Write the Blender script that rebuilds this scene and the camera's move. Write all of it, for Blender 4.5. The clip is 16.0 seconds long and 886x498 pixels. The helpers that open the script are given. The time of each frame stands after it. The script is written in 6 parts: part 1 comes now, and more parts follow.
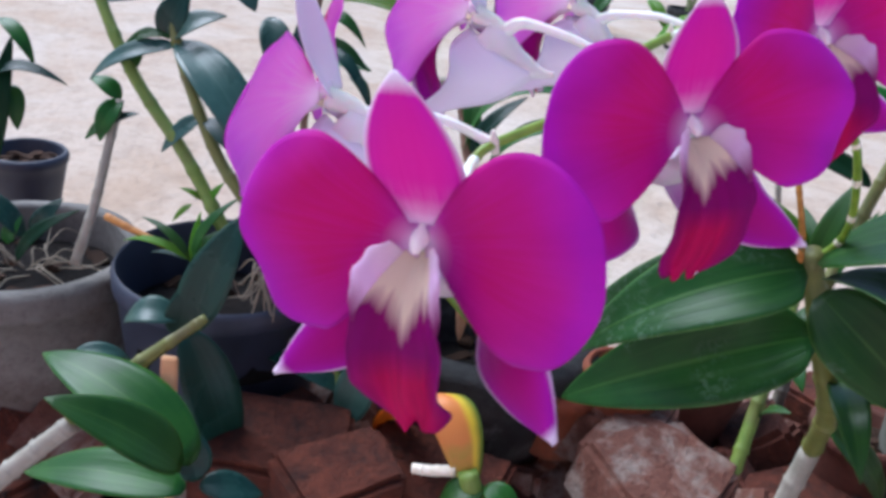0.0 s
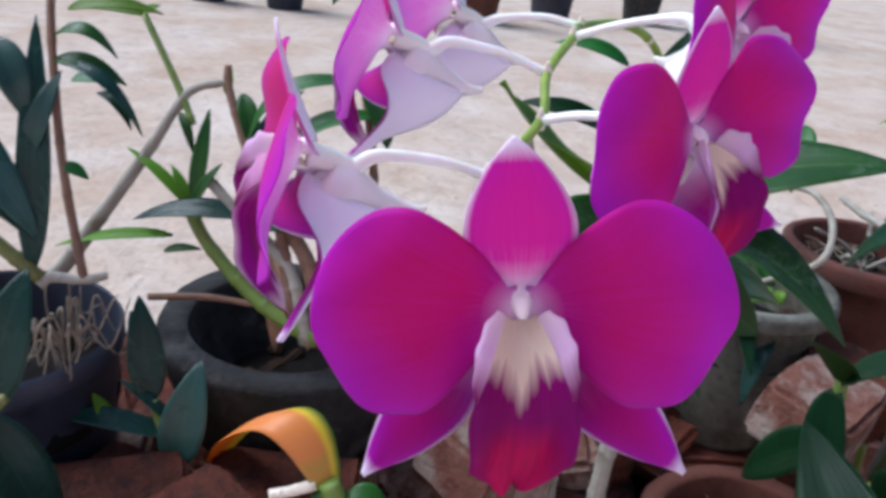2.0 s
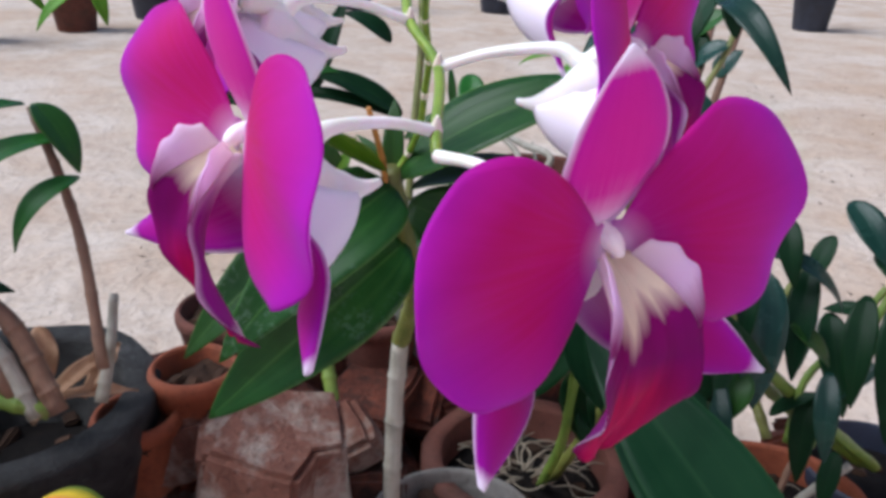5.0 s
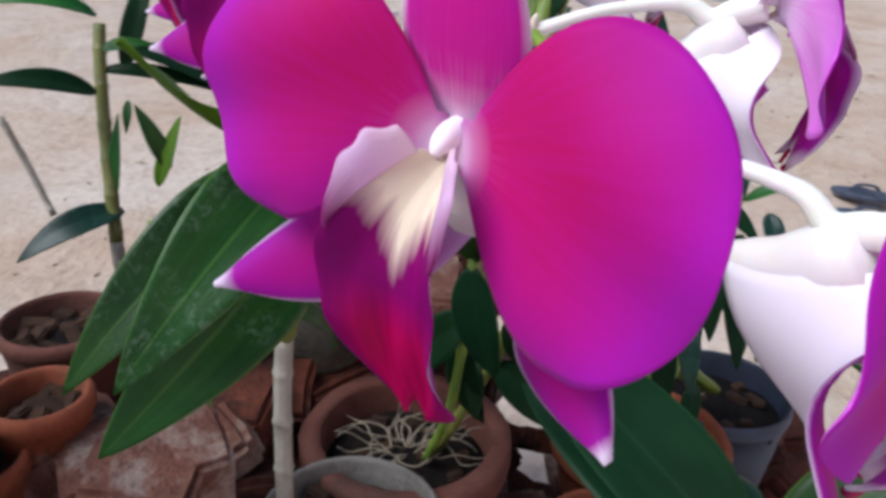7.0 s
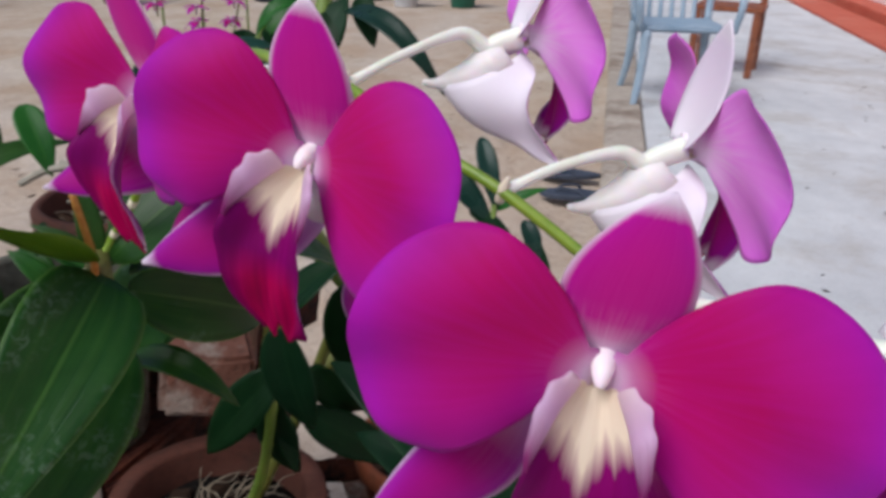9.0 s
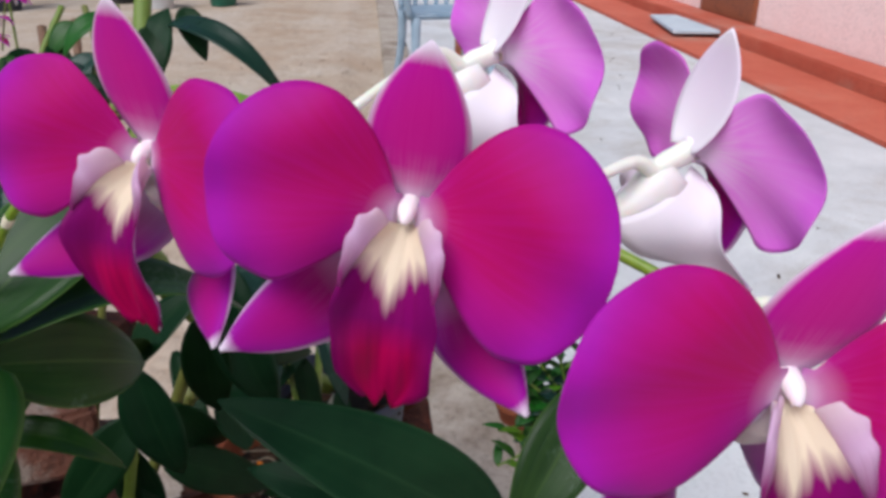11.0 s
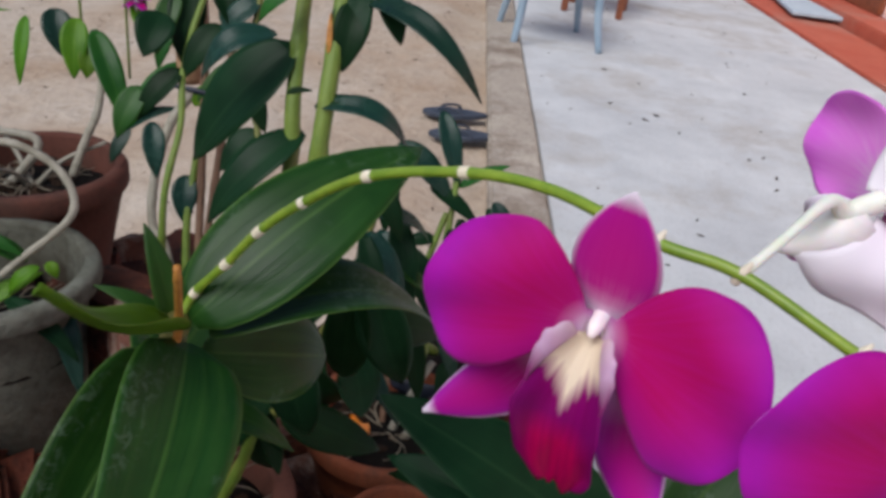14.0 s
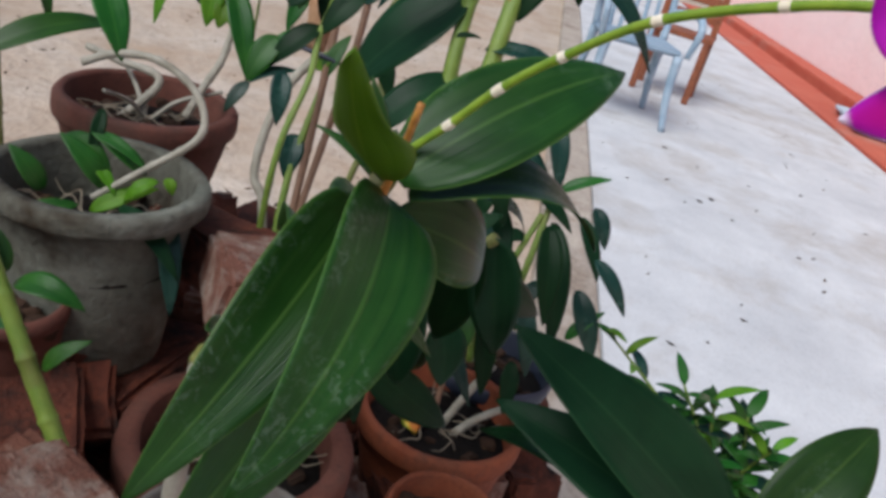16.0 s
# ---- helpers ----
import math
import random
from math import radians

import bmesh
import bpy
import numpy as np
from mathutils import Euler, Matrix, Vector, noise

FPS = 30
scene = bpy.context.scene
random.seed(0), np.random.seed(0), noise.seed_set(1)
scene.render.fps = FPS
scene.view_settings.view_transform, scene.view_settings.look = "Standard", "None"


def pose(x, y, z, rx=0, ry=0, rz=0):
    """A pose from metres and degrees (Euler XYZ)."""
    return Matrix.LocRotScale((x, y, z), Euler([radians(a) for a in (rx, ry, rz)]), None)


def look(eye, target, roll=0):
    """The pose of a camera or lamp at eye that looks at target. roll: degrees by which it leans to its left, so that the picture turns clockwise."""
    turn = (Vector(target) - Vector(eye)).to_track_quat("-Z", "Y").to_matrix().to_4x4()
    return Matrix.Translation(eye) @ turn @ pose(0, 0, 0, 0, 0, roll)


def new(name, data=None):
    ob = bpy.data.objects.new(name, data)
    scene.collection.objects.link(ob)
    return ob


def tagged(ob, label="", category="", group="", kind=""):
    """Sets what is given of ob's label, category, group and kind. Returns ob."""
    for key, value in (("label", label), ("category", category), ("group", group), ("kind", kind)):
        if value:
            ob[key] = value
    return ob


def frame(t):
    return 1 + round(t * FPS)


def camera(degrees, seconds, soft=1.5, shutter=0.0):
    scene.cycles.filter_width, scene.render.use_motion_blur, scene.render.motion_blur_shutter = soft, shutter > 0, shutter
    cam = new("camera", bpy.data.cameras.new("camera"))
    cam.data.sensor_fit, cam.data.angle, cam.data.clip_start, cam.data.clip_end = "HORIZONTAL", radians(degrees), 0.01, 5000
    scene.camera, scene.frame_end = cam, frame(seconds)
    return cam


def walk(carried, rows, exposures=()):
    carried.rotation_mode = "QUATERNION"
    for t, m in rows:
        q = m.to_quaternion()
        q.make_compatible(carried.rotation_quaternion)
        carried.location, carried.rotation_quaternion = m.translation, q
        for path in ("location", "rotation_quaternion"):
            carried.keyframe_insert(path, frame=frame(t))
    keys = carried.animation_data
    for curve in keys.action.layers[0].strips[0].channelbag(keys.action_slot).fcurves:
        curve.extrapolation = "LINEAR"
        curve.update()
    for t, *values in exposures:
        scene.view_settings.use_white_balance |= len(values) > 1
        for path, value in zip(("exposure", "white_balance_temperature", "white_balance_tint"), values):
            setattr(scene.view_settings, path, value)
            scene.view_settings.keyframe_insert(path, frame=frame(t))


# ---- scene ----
cam = camera(58.50, 16.0, soft=3.5, shutter=0.4)
PATH = [
    (0, (0.00036, -0.00075, 1.00065), (-0.05923, 0.90606, 0.58334), 8.75),
    (0.5, (-0.02105, -0.00290, 0.99623), (-0.02334, 0.90815, 0.58393), 7.83),
    (1, (-0.03946, 0.00071, 0.99687), (0.03673, 0.91110, 0.59016), 7.65),
    (1.5, (-0.04536, 0.01011, 0.99657), (0.11809, 0.90652, 0.58460), 7.05),
    (2, (-0.05112, 0.01455, 1.00316), (0.21221, 0.89032, 0.59855), 6.34),
    (2.5, (-0.06353, 0.01267, 1.00327), (0.27117, 0.86075, 0.59247), 5.73),
    (3, (-0.07139, 0.02311, 1.00177), (0.31513, 0.84185, 0.57720), 3.01),
    (3.5, (-0.08636, 0.03251, 0.99900), (0.35905, 0.82226, 0.57722), 2.65),
    (4, (-0.08829, 0.04026, 0.99387), (0.41089, 0.79899, 0.57537), 0.19),
    (4.5, (-0.08845, 0.04460, 0.99135), (0.48050, 0.76264, 0.59045), 0.46),
    (7, (-0.10215, 0.11207, 0.98241), (0.66754, 0.59421, 0.56392), 2.54),
    (7.5, (-0.09981, 0.12300, 0.99300), (0.72069, 0.51278, 0.57484), -0.94),
    (8, (-0.11683, 0.13103, 1.00151), (0.74078, 0.44032, 0.59058), 0.45),
    (8.5, (-0.11714, 0.14106, 1.00315), (0.75248, 0.40657, 0.58690), 0.61),
    (9, (-0.11844, 0.15506, 1.00766), (0.78290, 0.32894, 0.61097), 1.63),
    (11.5, (-0.11114, 0.20925, 1.01423), (0.79625, 0.10856, 0.60617), 0.03),
    (12, (-0.10865, 0.21904, 1.02153), (0.79582, 0.11904, 0.60687), -0.28),
    (12.5, (-0.10395, 0.22658, 1.03494), (0.78193, 0.14206, 0.57877), 0.16),
    (13, (-0.09149, 0.23311, 1.04715), (0.77450, 0.19578, 0.54850), 1.42),
    (13.5, (-0.08553, 0.25046, 1.04649), (0.79041, 0.23880, 0.56424), 4.09),
    (14, (-0.09115, 0.26060, 1.03886), (0.79264, 0.25285, 0.57103), 6.83),
    (14.5, (-0.10271, 0.27602, 1.02868), (0.79491, 0.28618, 0.58805), 9.92),
    (15, (-0.11592, 0.29177, 1.01038), (0.78629, 0.30640, 0.57932), 12.26),
    (15.5, (-0.12462, 0.30347, 0.99152), (0.78265, 0.32143, 0.57135), 14.62),
    (16, (-0.12955, 0.31258, 0.97432), (0.78052, 0.34777, 0.56135), 16.00),
]
walk(cam, [(t, look(eye, target, roll)) for t, eye, target, roll in PATH],
     [(0.0, 0.74, 5300, 12), (2.0, 0.56, 5400, 12), (4.5, 0.44, 5600, 12), (7.0, 0.30, 5750, 12), (8.0, -0.10, 6000, 12), (9.0, -0.14, 6050, 12), (11.5, 0.02, 6050, 11), (13.0, -0.25, 6120, 11), (14.0, -0.18, 6150, 11), (15.0, 0.12, 6050, 10), (16.0, 0.08, 6050, 10)])

# ---- world and sun ----
world = bpy.data.worlds.new("sky")
scene.world = world
world.use_nodes = True
wn = world.node_tree
wn.nodes.clear()
sky = wn.nodes.new("ShaderNodeTexSky")
sky.sky_type = "NISHITA"
sky.sun_disc = False
sky.sun_elevation, sky.sun_rotation = radians(52), radians(-55)
sky.air_density, sky.dust_density, sky.ozone_density = 1.0, 3.5, 1.0
bg = wn.nodes.new("ShaderNodeBackground")
bg.inputs["Strength"].default_value = 0.10
wout = wn.nodes.new("ShaderNodeOutputWorld")
wn.links.new(sky.outputs[0], bg.inputs[0])
wn.links.new(bg.outputs[0], wout.inputs[0])
sun_data = bpy.data.lights.new("sun", "SUN")
sun_data.energy, sun_data.angle, sun_data.color = 2.5, radians(40), (1.0, 0.97, 0.94)
sun = new("sun", sun_data)
SUN_AZ, SUN_EL = radians(-55), radians(52)
sun.matrix_basis = look(Vector((math.sin(SUN_AZ) * math.cos(SUN_EL), math.cos(SUN_AZ) * math.cos(SUN_EL), math.sin(SUN_EL))) * 10, (0, 0, 0))


# ---- materials ----
def srgb(r, g, b, a=1.0):
    def lin(c):
        c /= 255
        return c / 12.92 if c <= 0.04045 else ((c + 0.055) / 1.055) ** 2.4
    return (lin(r), lin(g), lin(b), a)


class Nodes:
    """A small writer for node materials."""

    def __init__(self, name):
        self.mat = bpy.data.materials.new(name)
        self.mat.use_nodes = True
        self.tree = self.mat.node_tree
        self.tree.nodes.clear()
        self.out = self.add("ShaderNodeOutputMaterial")
        self.bsdf = self.add("ShaderNodeBsdfPrincipled")
        self.link(self.bsdf.outputs[0], self.out.inputs[0])

    def add(self, kind):
        return self.tree.nodes.new(kind)

    def link(self, a, b):
        self.tree.links.new(a, b)

    def put(self, socket, value):
        if hasattr(value, "is_linked"):
            self.link(value, socket)
        else:
            socket.default_value = value

    def coords(self, kind="Object", scale=(1, 1, 1)):
        tc = self.add("ShaderNodeTexCoord")
        mp = self.add("ShaderNodeMapping")
        mp.inputs["Scale"].default_value = scale
        self.link(tc.outputs[kind], mp.inputs[0])
        return mp.outputs[0]

    def noise(self, vec, scale, detail=4.0, rough=0.55, warp=0.0):
        n = self.add("ShaderNodeTexNoise")
        n.inputs["Scale"].default_value = scale
        n.inputs["Detail"].default_value = detail
        n.inputs["Roughness"].default_value = rough
        n.inputs["Distortion"].default_value = warp
        self.link(vec, n.inputs["Vector"])
        return n.outputs["Fac"]

    def ramp(self, fac, stops):
        r = self.add("ShaderNodeValToRGB")
        while len(r.color_ramp.elements) < len(stops):
            r.color_ramp.elements.new(0.5)
        for e, (pos, col) in zip(r.color_ramp.elements, stops):
            e.position = pos
            e.color = col if hasattr(col, "__len__") else (col, col, col, 1)
        self.put(r.inputs[0], fac)
        return r.outputs[0]

    def mix(self, fac, a, b, how="MIX"):
        m = self.add("ShaderNodeMix")
        m.data_type, m.blend_type = "RGBA", how
        self.put(m.inputs[0], fac)
        self.put(m.inputs[6], a)
        self.put(m.inputs[7], b)
        return m.outputs[2]

    def math(self, op, a, b=0.0, c=0.0):
        m = self.add("ShaderNodeMath")
        m.operation = op
        for sock, v in zip(m.inputs, (a, b, c)):
            self.put(sock, v)
        return m.outputs[0]

    def bump(self, height, strength, dist):
        b = self.add("ShaderNodeBump")
        b.inputs["Strength"].default_value = strength
        b.inputs["Distance"].default_value = dist
        self.link(height, b.inputs["Height"])
        self.link(b.outputs[0], self.bsdf.inputs["Normal"])

    def set(self, **kw):
        for key, value in kw.items():
            self.put(self.bsdf.inputs[key.replace("_", " ")], value)
        return self


def uv_axes(n):
    """u along the blade, v across it from -1 to 1."""
    tc = n.add("ShaderNodeTexCoord")
    sp = n.add("ShaderNodeSeparateXYZ")
    n.link(tc.outputs["UV"], sp.inputs[0])
    return sp.outputs[0], n.math("SUBTRACT", n.math("MULTIPLY", sp.outputs[1], 2.0), 1.0), tc.outputs["UV"]


def translucent(n, colour, amount):
    """Lets part of the light through a thin petal or leaf."""
    tr = n.add("ShaderNodeBsdfTranslucent")
    n.put(tr.inputs[0], colour)
    mx = n.add("ShaderNodeMixShader")
    mx.inputs[0].default_value = amount
    n.link(n.bsdf.outputs[0], mx.inputs[1])
    n.link(tr.outputs[0], mx.inputs[2])
    n.link(mx.outputs[0], n.out.inputs[0])


def petal_material(name, base, mid, edge, tip, white_base, white_tip, margin, vein=0.5, trans=0.48, fan=0.3, low=0.0):
    """Petal colour runs along u (base to tip) and across v, streaked by fine veins."""
    n = Nodes(name)
    u, v, uv = uv_axes(n)
    av = n.math("ABSOLUTE", v)
    mp = n.add("ShaderNodeMapping")
    mp.inputs["Scale"].default_value = (0.7, 20, 1)
    n.link(uv, mp.inputs[0])
    streak = n.noise(mp.outputs[0], 2.2, 3, 0.5, 0.2)
    soft = n.noise(n.coords(), 48, 2, 0.5)
    rad = n.math("ADD", n.math("POWER", n.math("MULTIPLY", n.math("SUBTRACT", u, 0.45), 1.7), 2.0), n.math("MULTIPLY", n.math("MULTIPLY", v, v), 0.85))
    # uneven crimson patches: light coming through the petal, put into its colour
    rad = n.math("ADD", rad, n.math("MULTIPLY", n.math("SUBTRACT", soft, 0.5), 0.8))
    rad = n.math("SUBTRACT", rad, n.math("MULTIPLY", v, 5.5 * low))
    col = n.mix(n.ramp(rad, [(-0.1, 0.0), (0.75, 1.0)]), mid, edge)
    col = n.mix(n.math("MULTIPLY", n.ramp(streak, [(0.35, 0.0), (0.75, 1.0)]), vein * 0.5), col, tip)
    wob = n.math("MULTIPLY", n.math("SUBTRACT", streak, 0.5), 0.05)
    if white_base > 0:
        k = n.math("ADD", u, n.math("ADD", wob, n.math("MULTIPLY", v, low)))
        fine = n.math("MULTIPLY", n.ramp(streak, [(0.42, 0.0), (0.7, 1.0)]), n.ramp(k, [(white_base, fan), (white_base * 3.2, 0.0)]))
        col = n.mix(fine, col, base)
        col = n.mix(n.ramp(k, [(0.0, 1.0), (white_base * 0.6, 0.75), (white_base * 1.3, 0.28), (white_base * 2.2, 0.0)]), col, base)
    if white_tip > 0:
        k = n.math("ADD", n.math("ADD", u, wob), n.math("MULTIPLY", av, 0.01))
        col = n.mix(n.ramp(k, [(1 - white_tip, 0.0), (1 - white_tip * 0.35, 0.9), (1.0, 1.0)]), col, base)
    if margin > 0:
        k = n.math("ADD", av, n.math("MULTIPLY", wob, 0.6))
        col = n.mix(n.math("MULTIPLY", n.ramp(k, [(1 - margin, 0.0), (1.0, 0.85)]), n.ramp(u, [(0.15, 0.0), (0.5, 1.0)])), col, base)
    n.set(Base_Color=col, Roughness=0.6)
    n.bsdf.inputs["Sheen Weight"].default_value = 0.08
    n.bsdf.inputs["Specular IOR Level"].default_value = 0.18
    n.bump(streak, 0.1, 0.0003)
    translucent(n, col, trans)
    return n.mat


WHITE = srgb(242, 232, 244)
MAGENTA, CRIMSON, VIOLET = srgb(214, 30, 194), srgb(198, 8, 116), srgb(188, 30, 189)
petal_front = petal_material("petal_front", WHITE, CRIMSON, VIOLET, MAGENTA, 0.10, 0, 0, 0.38, 0.5, 0.08, 0.05)
petal_back = petal_material("petal_back", srgb(253, 244, 253), srgb(248, 150, 248), srgb(234, 112, 236), srgb(250, 176, 250), 0.18, 0, 0, 0.6, 0.22, 0.5)
sepal_front = petal_material("sepal_front", WHITE, srgb(218, 16, 160), srgb(206, 14, 172), srgb(232, 80, 196), 0.12, 0.13, 0.14, 0.35, 0.36)
sepal_back = petal_material("sepal_back", srgb(242, 238, 243), srgb(236, 226, 240), srgb(238, 230, 242), srgb(228, 210, 236), 0.3, 0.2, 0.0, trans=0.16)
lat_front = petal_material("lateral_front", WHITE, srgb(186, 4, 136), srgb(170, 12, 168), srgb(206, 50, 180), 0.16, 0.10, 0.13, 0.25, 0.42, 0.12)


def lip_material():
    n = Nodes("lip_front")
    u, v, uv = uv_axes(n)
    mp = n.add("ShaderNodeMapping")
    mp.inputs["Scale"].default_value = (0.8, 7, 1)
    n.link(uv, mp.inputs[0])
    streak = n.noise(mp.outputs[0], 1.6, 1.5, 0.4, 0.2)
    av = n.math("ABSOLUTE", v)
    col = n.mix(n.ramp(u, [(0.54, 0.0), (0.70, 1.0)]), srgb(134, 4, 104), srgb(184, 0, 84))
    col = n.mix(n.ramp(av, [(0.5, 0.0), (1.0, 0.9)]), col, srgb(126, 8, 108))
    col = n.mix(n.math("MULTIPLY", n.ramp(streak, [(0.35, 1.0), (0.6, 0.0)]), 0.3), col, srgb(110, 0, 66))
    reach = n.math("ADD", n.math("ADD", u, n.math("MULTIPLY", n.math("MULTIPLY", n.math("POWER", av, 1.5), 0.34), n.ramp(u, [(0.12, 0.1), (0.42, 1.0)]))), n.math("MULTIPLY", n.math("SUBTRACT", streak, 0.5), 0.34))
    reach = n.math("SUBTRACT", reach, n.ramp(av, [(0.0, 0.12), (0.17, 0.0)]))
    col = n.mix(n.ramp(reach, [(0.27, 1.0), (0.47, 0.0)]), col, srgb(238, 224, 198))
    n.set(Base_Color=col, Roughness=0.55)
    n.bsdf.inputs["Specular IOR Level"].default_value = 0.1
    n.bump(streak, 0.4, 0.0005)
    translucent(n, col, 0.25)
    return n.mat


lip_front = lip_material()


def lobe_material():
    """Side lobes of the lip: creamy white above, running into crimson streaks where they join its tip, with a lilac rim."""
    n = Nodes("side_lobe")
    u, v, uv = uv_axes(n)
    mp = n.add("ShaderNodeMapping")
    mp.inputs["Scale"].default_value = (0.8, 6, 1)
    n.link(uv, mp.inputs[0])
    streak = n.noise(mp.outputs[0], 1.8, 2, 0.5, 0.2)
    col = n.mix(n.ramp(u, [(0.0, 0.0), (0.45, 1.0)]), srgb(244, 232, 236), srgb(234, 208, 234))
    reach = n.math("ADD", u, n.math("MULTIPLY", n.math("SUBTRACT", streak, 0.5), 0.22))
    col = n.mix(n.ramp(reach, [(0.56, 0.0), (0.92, 0.95)]), col, srgb(150, 14, 118))
    col = n.mix(n.ramp(n.math("ABSOLUTE", v), [(0.80, 0.0), (1.0, 0.5)]), col, srgb(238, 206, 238))
    n.set(Base_Color=col, Roughness=0.6)
    n.bsdf.inputs["Specular IOR Level"].default_value = 0.2
    n.bump(streak, 0.3, 0.0004)
    translucent(n, col, 0.55)
    return n.mat


lobe_mat = lobe_material()


def waxy(name, a, b, rough=0.4, scale=220.0, sss=0.0):
    n = Nodes(name)
    vec = n.coords()
    f = n.noise(vec, scale, 4, 0.6)
    n.set(Base_Color=n.mix(n.ramp(f, [(0.3, 0.0), (0.7, 1.0)]), a, b), Roughness=rough)
    n.bump(n.noise(vec, scale * 3, 3), 0.15, 0.0003)
    if sss:
        n.bsdf.inputs["Subsurface Weight"].default_value = sss
        n.bsdf.inputs["Subsurface Scale"].default_value = 0.003
    return n.mat


white_wax = waxy("white_wax", srgb(221, 219, 206), srgb(228, 223, 223), 0.42, 160, 0.2)
cream_wax = waxy("cream_wax", srgb(232, 226, 196), srgb(240, 234, 226), 0.45, 160, 0.2)
column_wax = waxy("column_wax", srgb(246, 238, 232), srgb(240, 226, 236), 0.5, 200, 0.1)
ped_wax = waxy("pedicel_wax", srgb(222, 228, 205), srgb(240, 240, 232), 0.42, 120, 0.2)
spray_green = waxy("spray_green", srgb(98, 130, 32), srgb(134, 158, 48), 0.4, 130)
spray_ring = waxy("spray_ring", srgb(214, 204, 176), srgb(232, 224, 206), 0.6, 200)
dry_sheath = waxy("dry_sheath", srgb(150, 96, 34), srgb(190, 134, 60), 0.6, 300)


def leaf_material(name, dark, light, rib, rough=0.34, spots=0.0, trans=0.09, scale=1.0, spec=0.2):
    n = Nodes(name)
    u, v, uv = uv_axes(n)
    av = n.math("ABSOLUTE", v)
    vec = n.coords()
    mp = n.add("ShaderNodeMapping")
    mp.inputs["Scale"].default_value = (0.4, 4.5, 1)
    n.link(uv, mp.inputs[0])
    lines = n.noise(mp.outputs[0], 2.5, 4, 0.6, 0.15)
    patch = n.noise(vec, 26 * scale, 4, 0.6, 0.6)
    oi = n.add("ShaderNodeObjectInfo")
    col = n.mix(n.ramp(patch, [(0.3, 0.0), (0.75, 1.0)]), dark, light)
    col = n.mix(n.math("MULTIPLY", n.ramp(lines, [(0.45, 0.0), (0.7, 1.0)]), 0.17), col, rib)
    col = n.mix(n.math("MULTIPLY", n.ramp(av, [(0.0, 1.0), (0.06, 0.0)]), 0.45), col, rib)
    col = n.mix(n.math("MULTIPLY", n.ramp(av, [(0.93, 0.0), (1.0, 1.0)]), 0.7), col, rib)
    hsv = n.add("ShaderNodeHueSaturation")
    n.link(col, hsv.inputs["Color"])
    n.link(n.math("ADD", 0.7, n.math("MULTIPLY", oi.outputs["Random"], 0.5)), hsv.inputs["Value"])
    n.link(n.math("ADD", 0.485, n.math("MULTIPLY", oi.outputs["Random"], 0.03)), hsv.inputs["Hue"])
    col = hsv.outputs[0]
    r = n.math("ADD", rough, n.math("MULTIPLY", n.math("SUBTRACT", patch, 0.5), 0.25))
    if spots:
        sp = n.noise(vec, 210, 5, 0.7, 1.2)
        k = n.math("MULTIPLY", n.ramp(sp, [(0.52, 0.0), (0.60, 1.0)]), n.ramp(n.noise(vec, 21, 2), [(0.50, 0.0), (0.6, 1.0)]))
        col = n.mix(n.math("MULTIPLY", k, spots), col, srgb(160, 180, 160))
    n.set(Base_Color=col, Roughness=r)
    n.bsdf.inputs["Specular IOR Level"].default_value = spec
    n.bump(lines, 0.4, 0.0014)
    translucent(n, n.mix(0.5, col, srgb(96, 150, 30)), trans)
    return n.mat


leaf_deep = leaf_material("leaf_deep", srgb(23, 54, 17), srgb(38, 76, 26), srgb(84, 116, 50), 0.36, 0.14, 0.2, spec=0.22)
leaf_dark = leaf_material("leaf_dark", srgb(12, 38, 19), srgb(22, 52, 28), srgb(38, 66, 38), 0.34, spec=0.10)
leaf_blue = leaf_material("leaf_blue", srgb(15, 44, 36), srgb(29, 62, 50), srgb(50, 80, 66), 0.27, spec=0.26)
# paler blue-grey base colour, with the sky's reflected sheen painted into it
leaf_glaucous = leaf_material("leaf_glaucous", srgb(34, 66, 58), srgb(58, 92, 82), srgb(76, 104, 92), 0.3, spec=0.35)
leaf_mid = leaf_material("leaf_mid", srgb(22, 66, 16), srgb(42, 90, 26), srgb(70, 110, 40), 0.36, spec=0.25)
leaf_young = leaf_material("leaf_young", srgb(70, 118, 18), srgb(102, 148, 32), srgb(134, 170, 58), 0.38, 0.0, 0.3)
leaf_fresh = leaf_material("leaf_fresh", srgb(104, 142, 26), srgb(136, 168, 44), srgb(160, 186, 76), 0.4, 0.0, 0.4)
leaf_under = leaf_material("leaf_under", srgb(30, 60, 22), srgb(48, 78, 32), srgb(68, 96, 46), 0.5, spec=0.15)


def yellow_leaf_material():
    n = Nodes("leaf_yellowing")
    u, v, uv = uv_axes(n)
    patch = n.noise(n.coords(), 40, 4, 0.6, 0.6)
    wob = n.math("MULTIPLY", n.math("SUBTRACT", patch, 0.5), 0.25)
    k = n.math("ADD", u, wob)
    col = n.ramp(k, [(0.0, srgb(150, 150, 40)), (0.12, srgb(210, 132, 58)), (0.5, srgb(220, 134, 62)), (0.66, srgb(222, 134, 18)), (1.0, srgb(216, 122, 10))])
    rim = n.math("ADD", v, wob)
    col = n.mix(n.ramp(rim, [(0.25, 0.0), (0.5, 1.0)]), col, srgb(214, 186, 36))
    col = n.mix(n.math("MULTIPLY", n.ramp(rim, [(0.55, 0.0), (0.9, 0.9)]), n.ramp(u, [(0.35, 1.0), (0.65, 0.0)])), col, srgb(74, 112, 26))
    n.set(Base_Color=col, Roughness=0.5)
    n.bump(patch, 0.2, 0.001)
    translucent(n, col, 0.25)
    return n.mat


leaf_yellow = yellow_leaf_material()


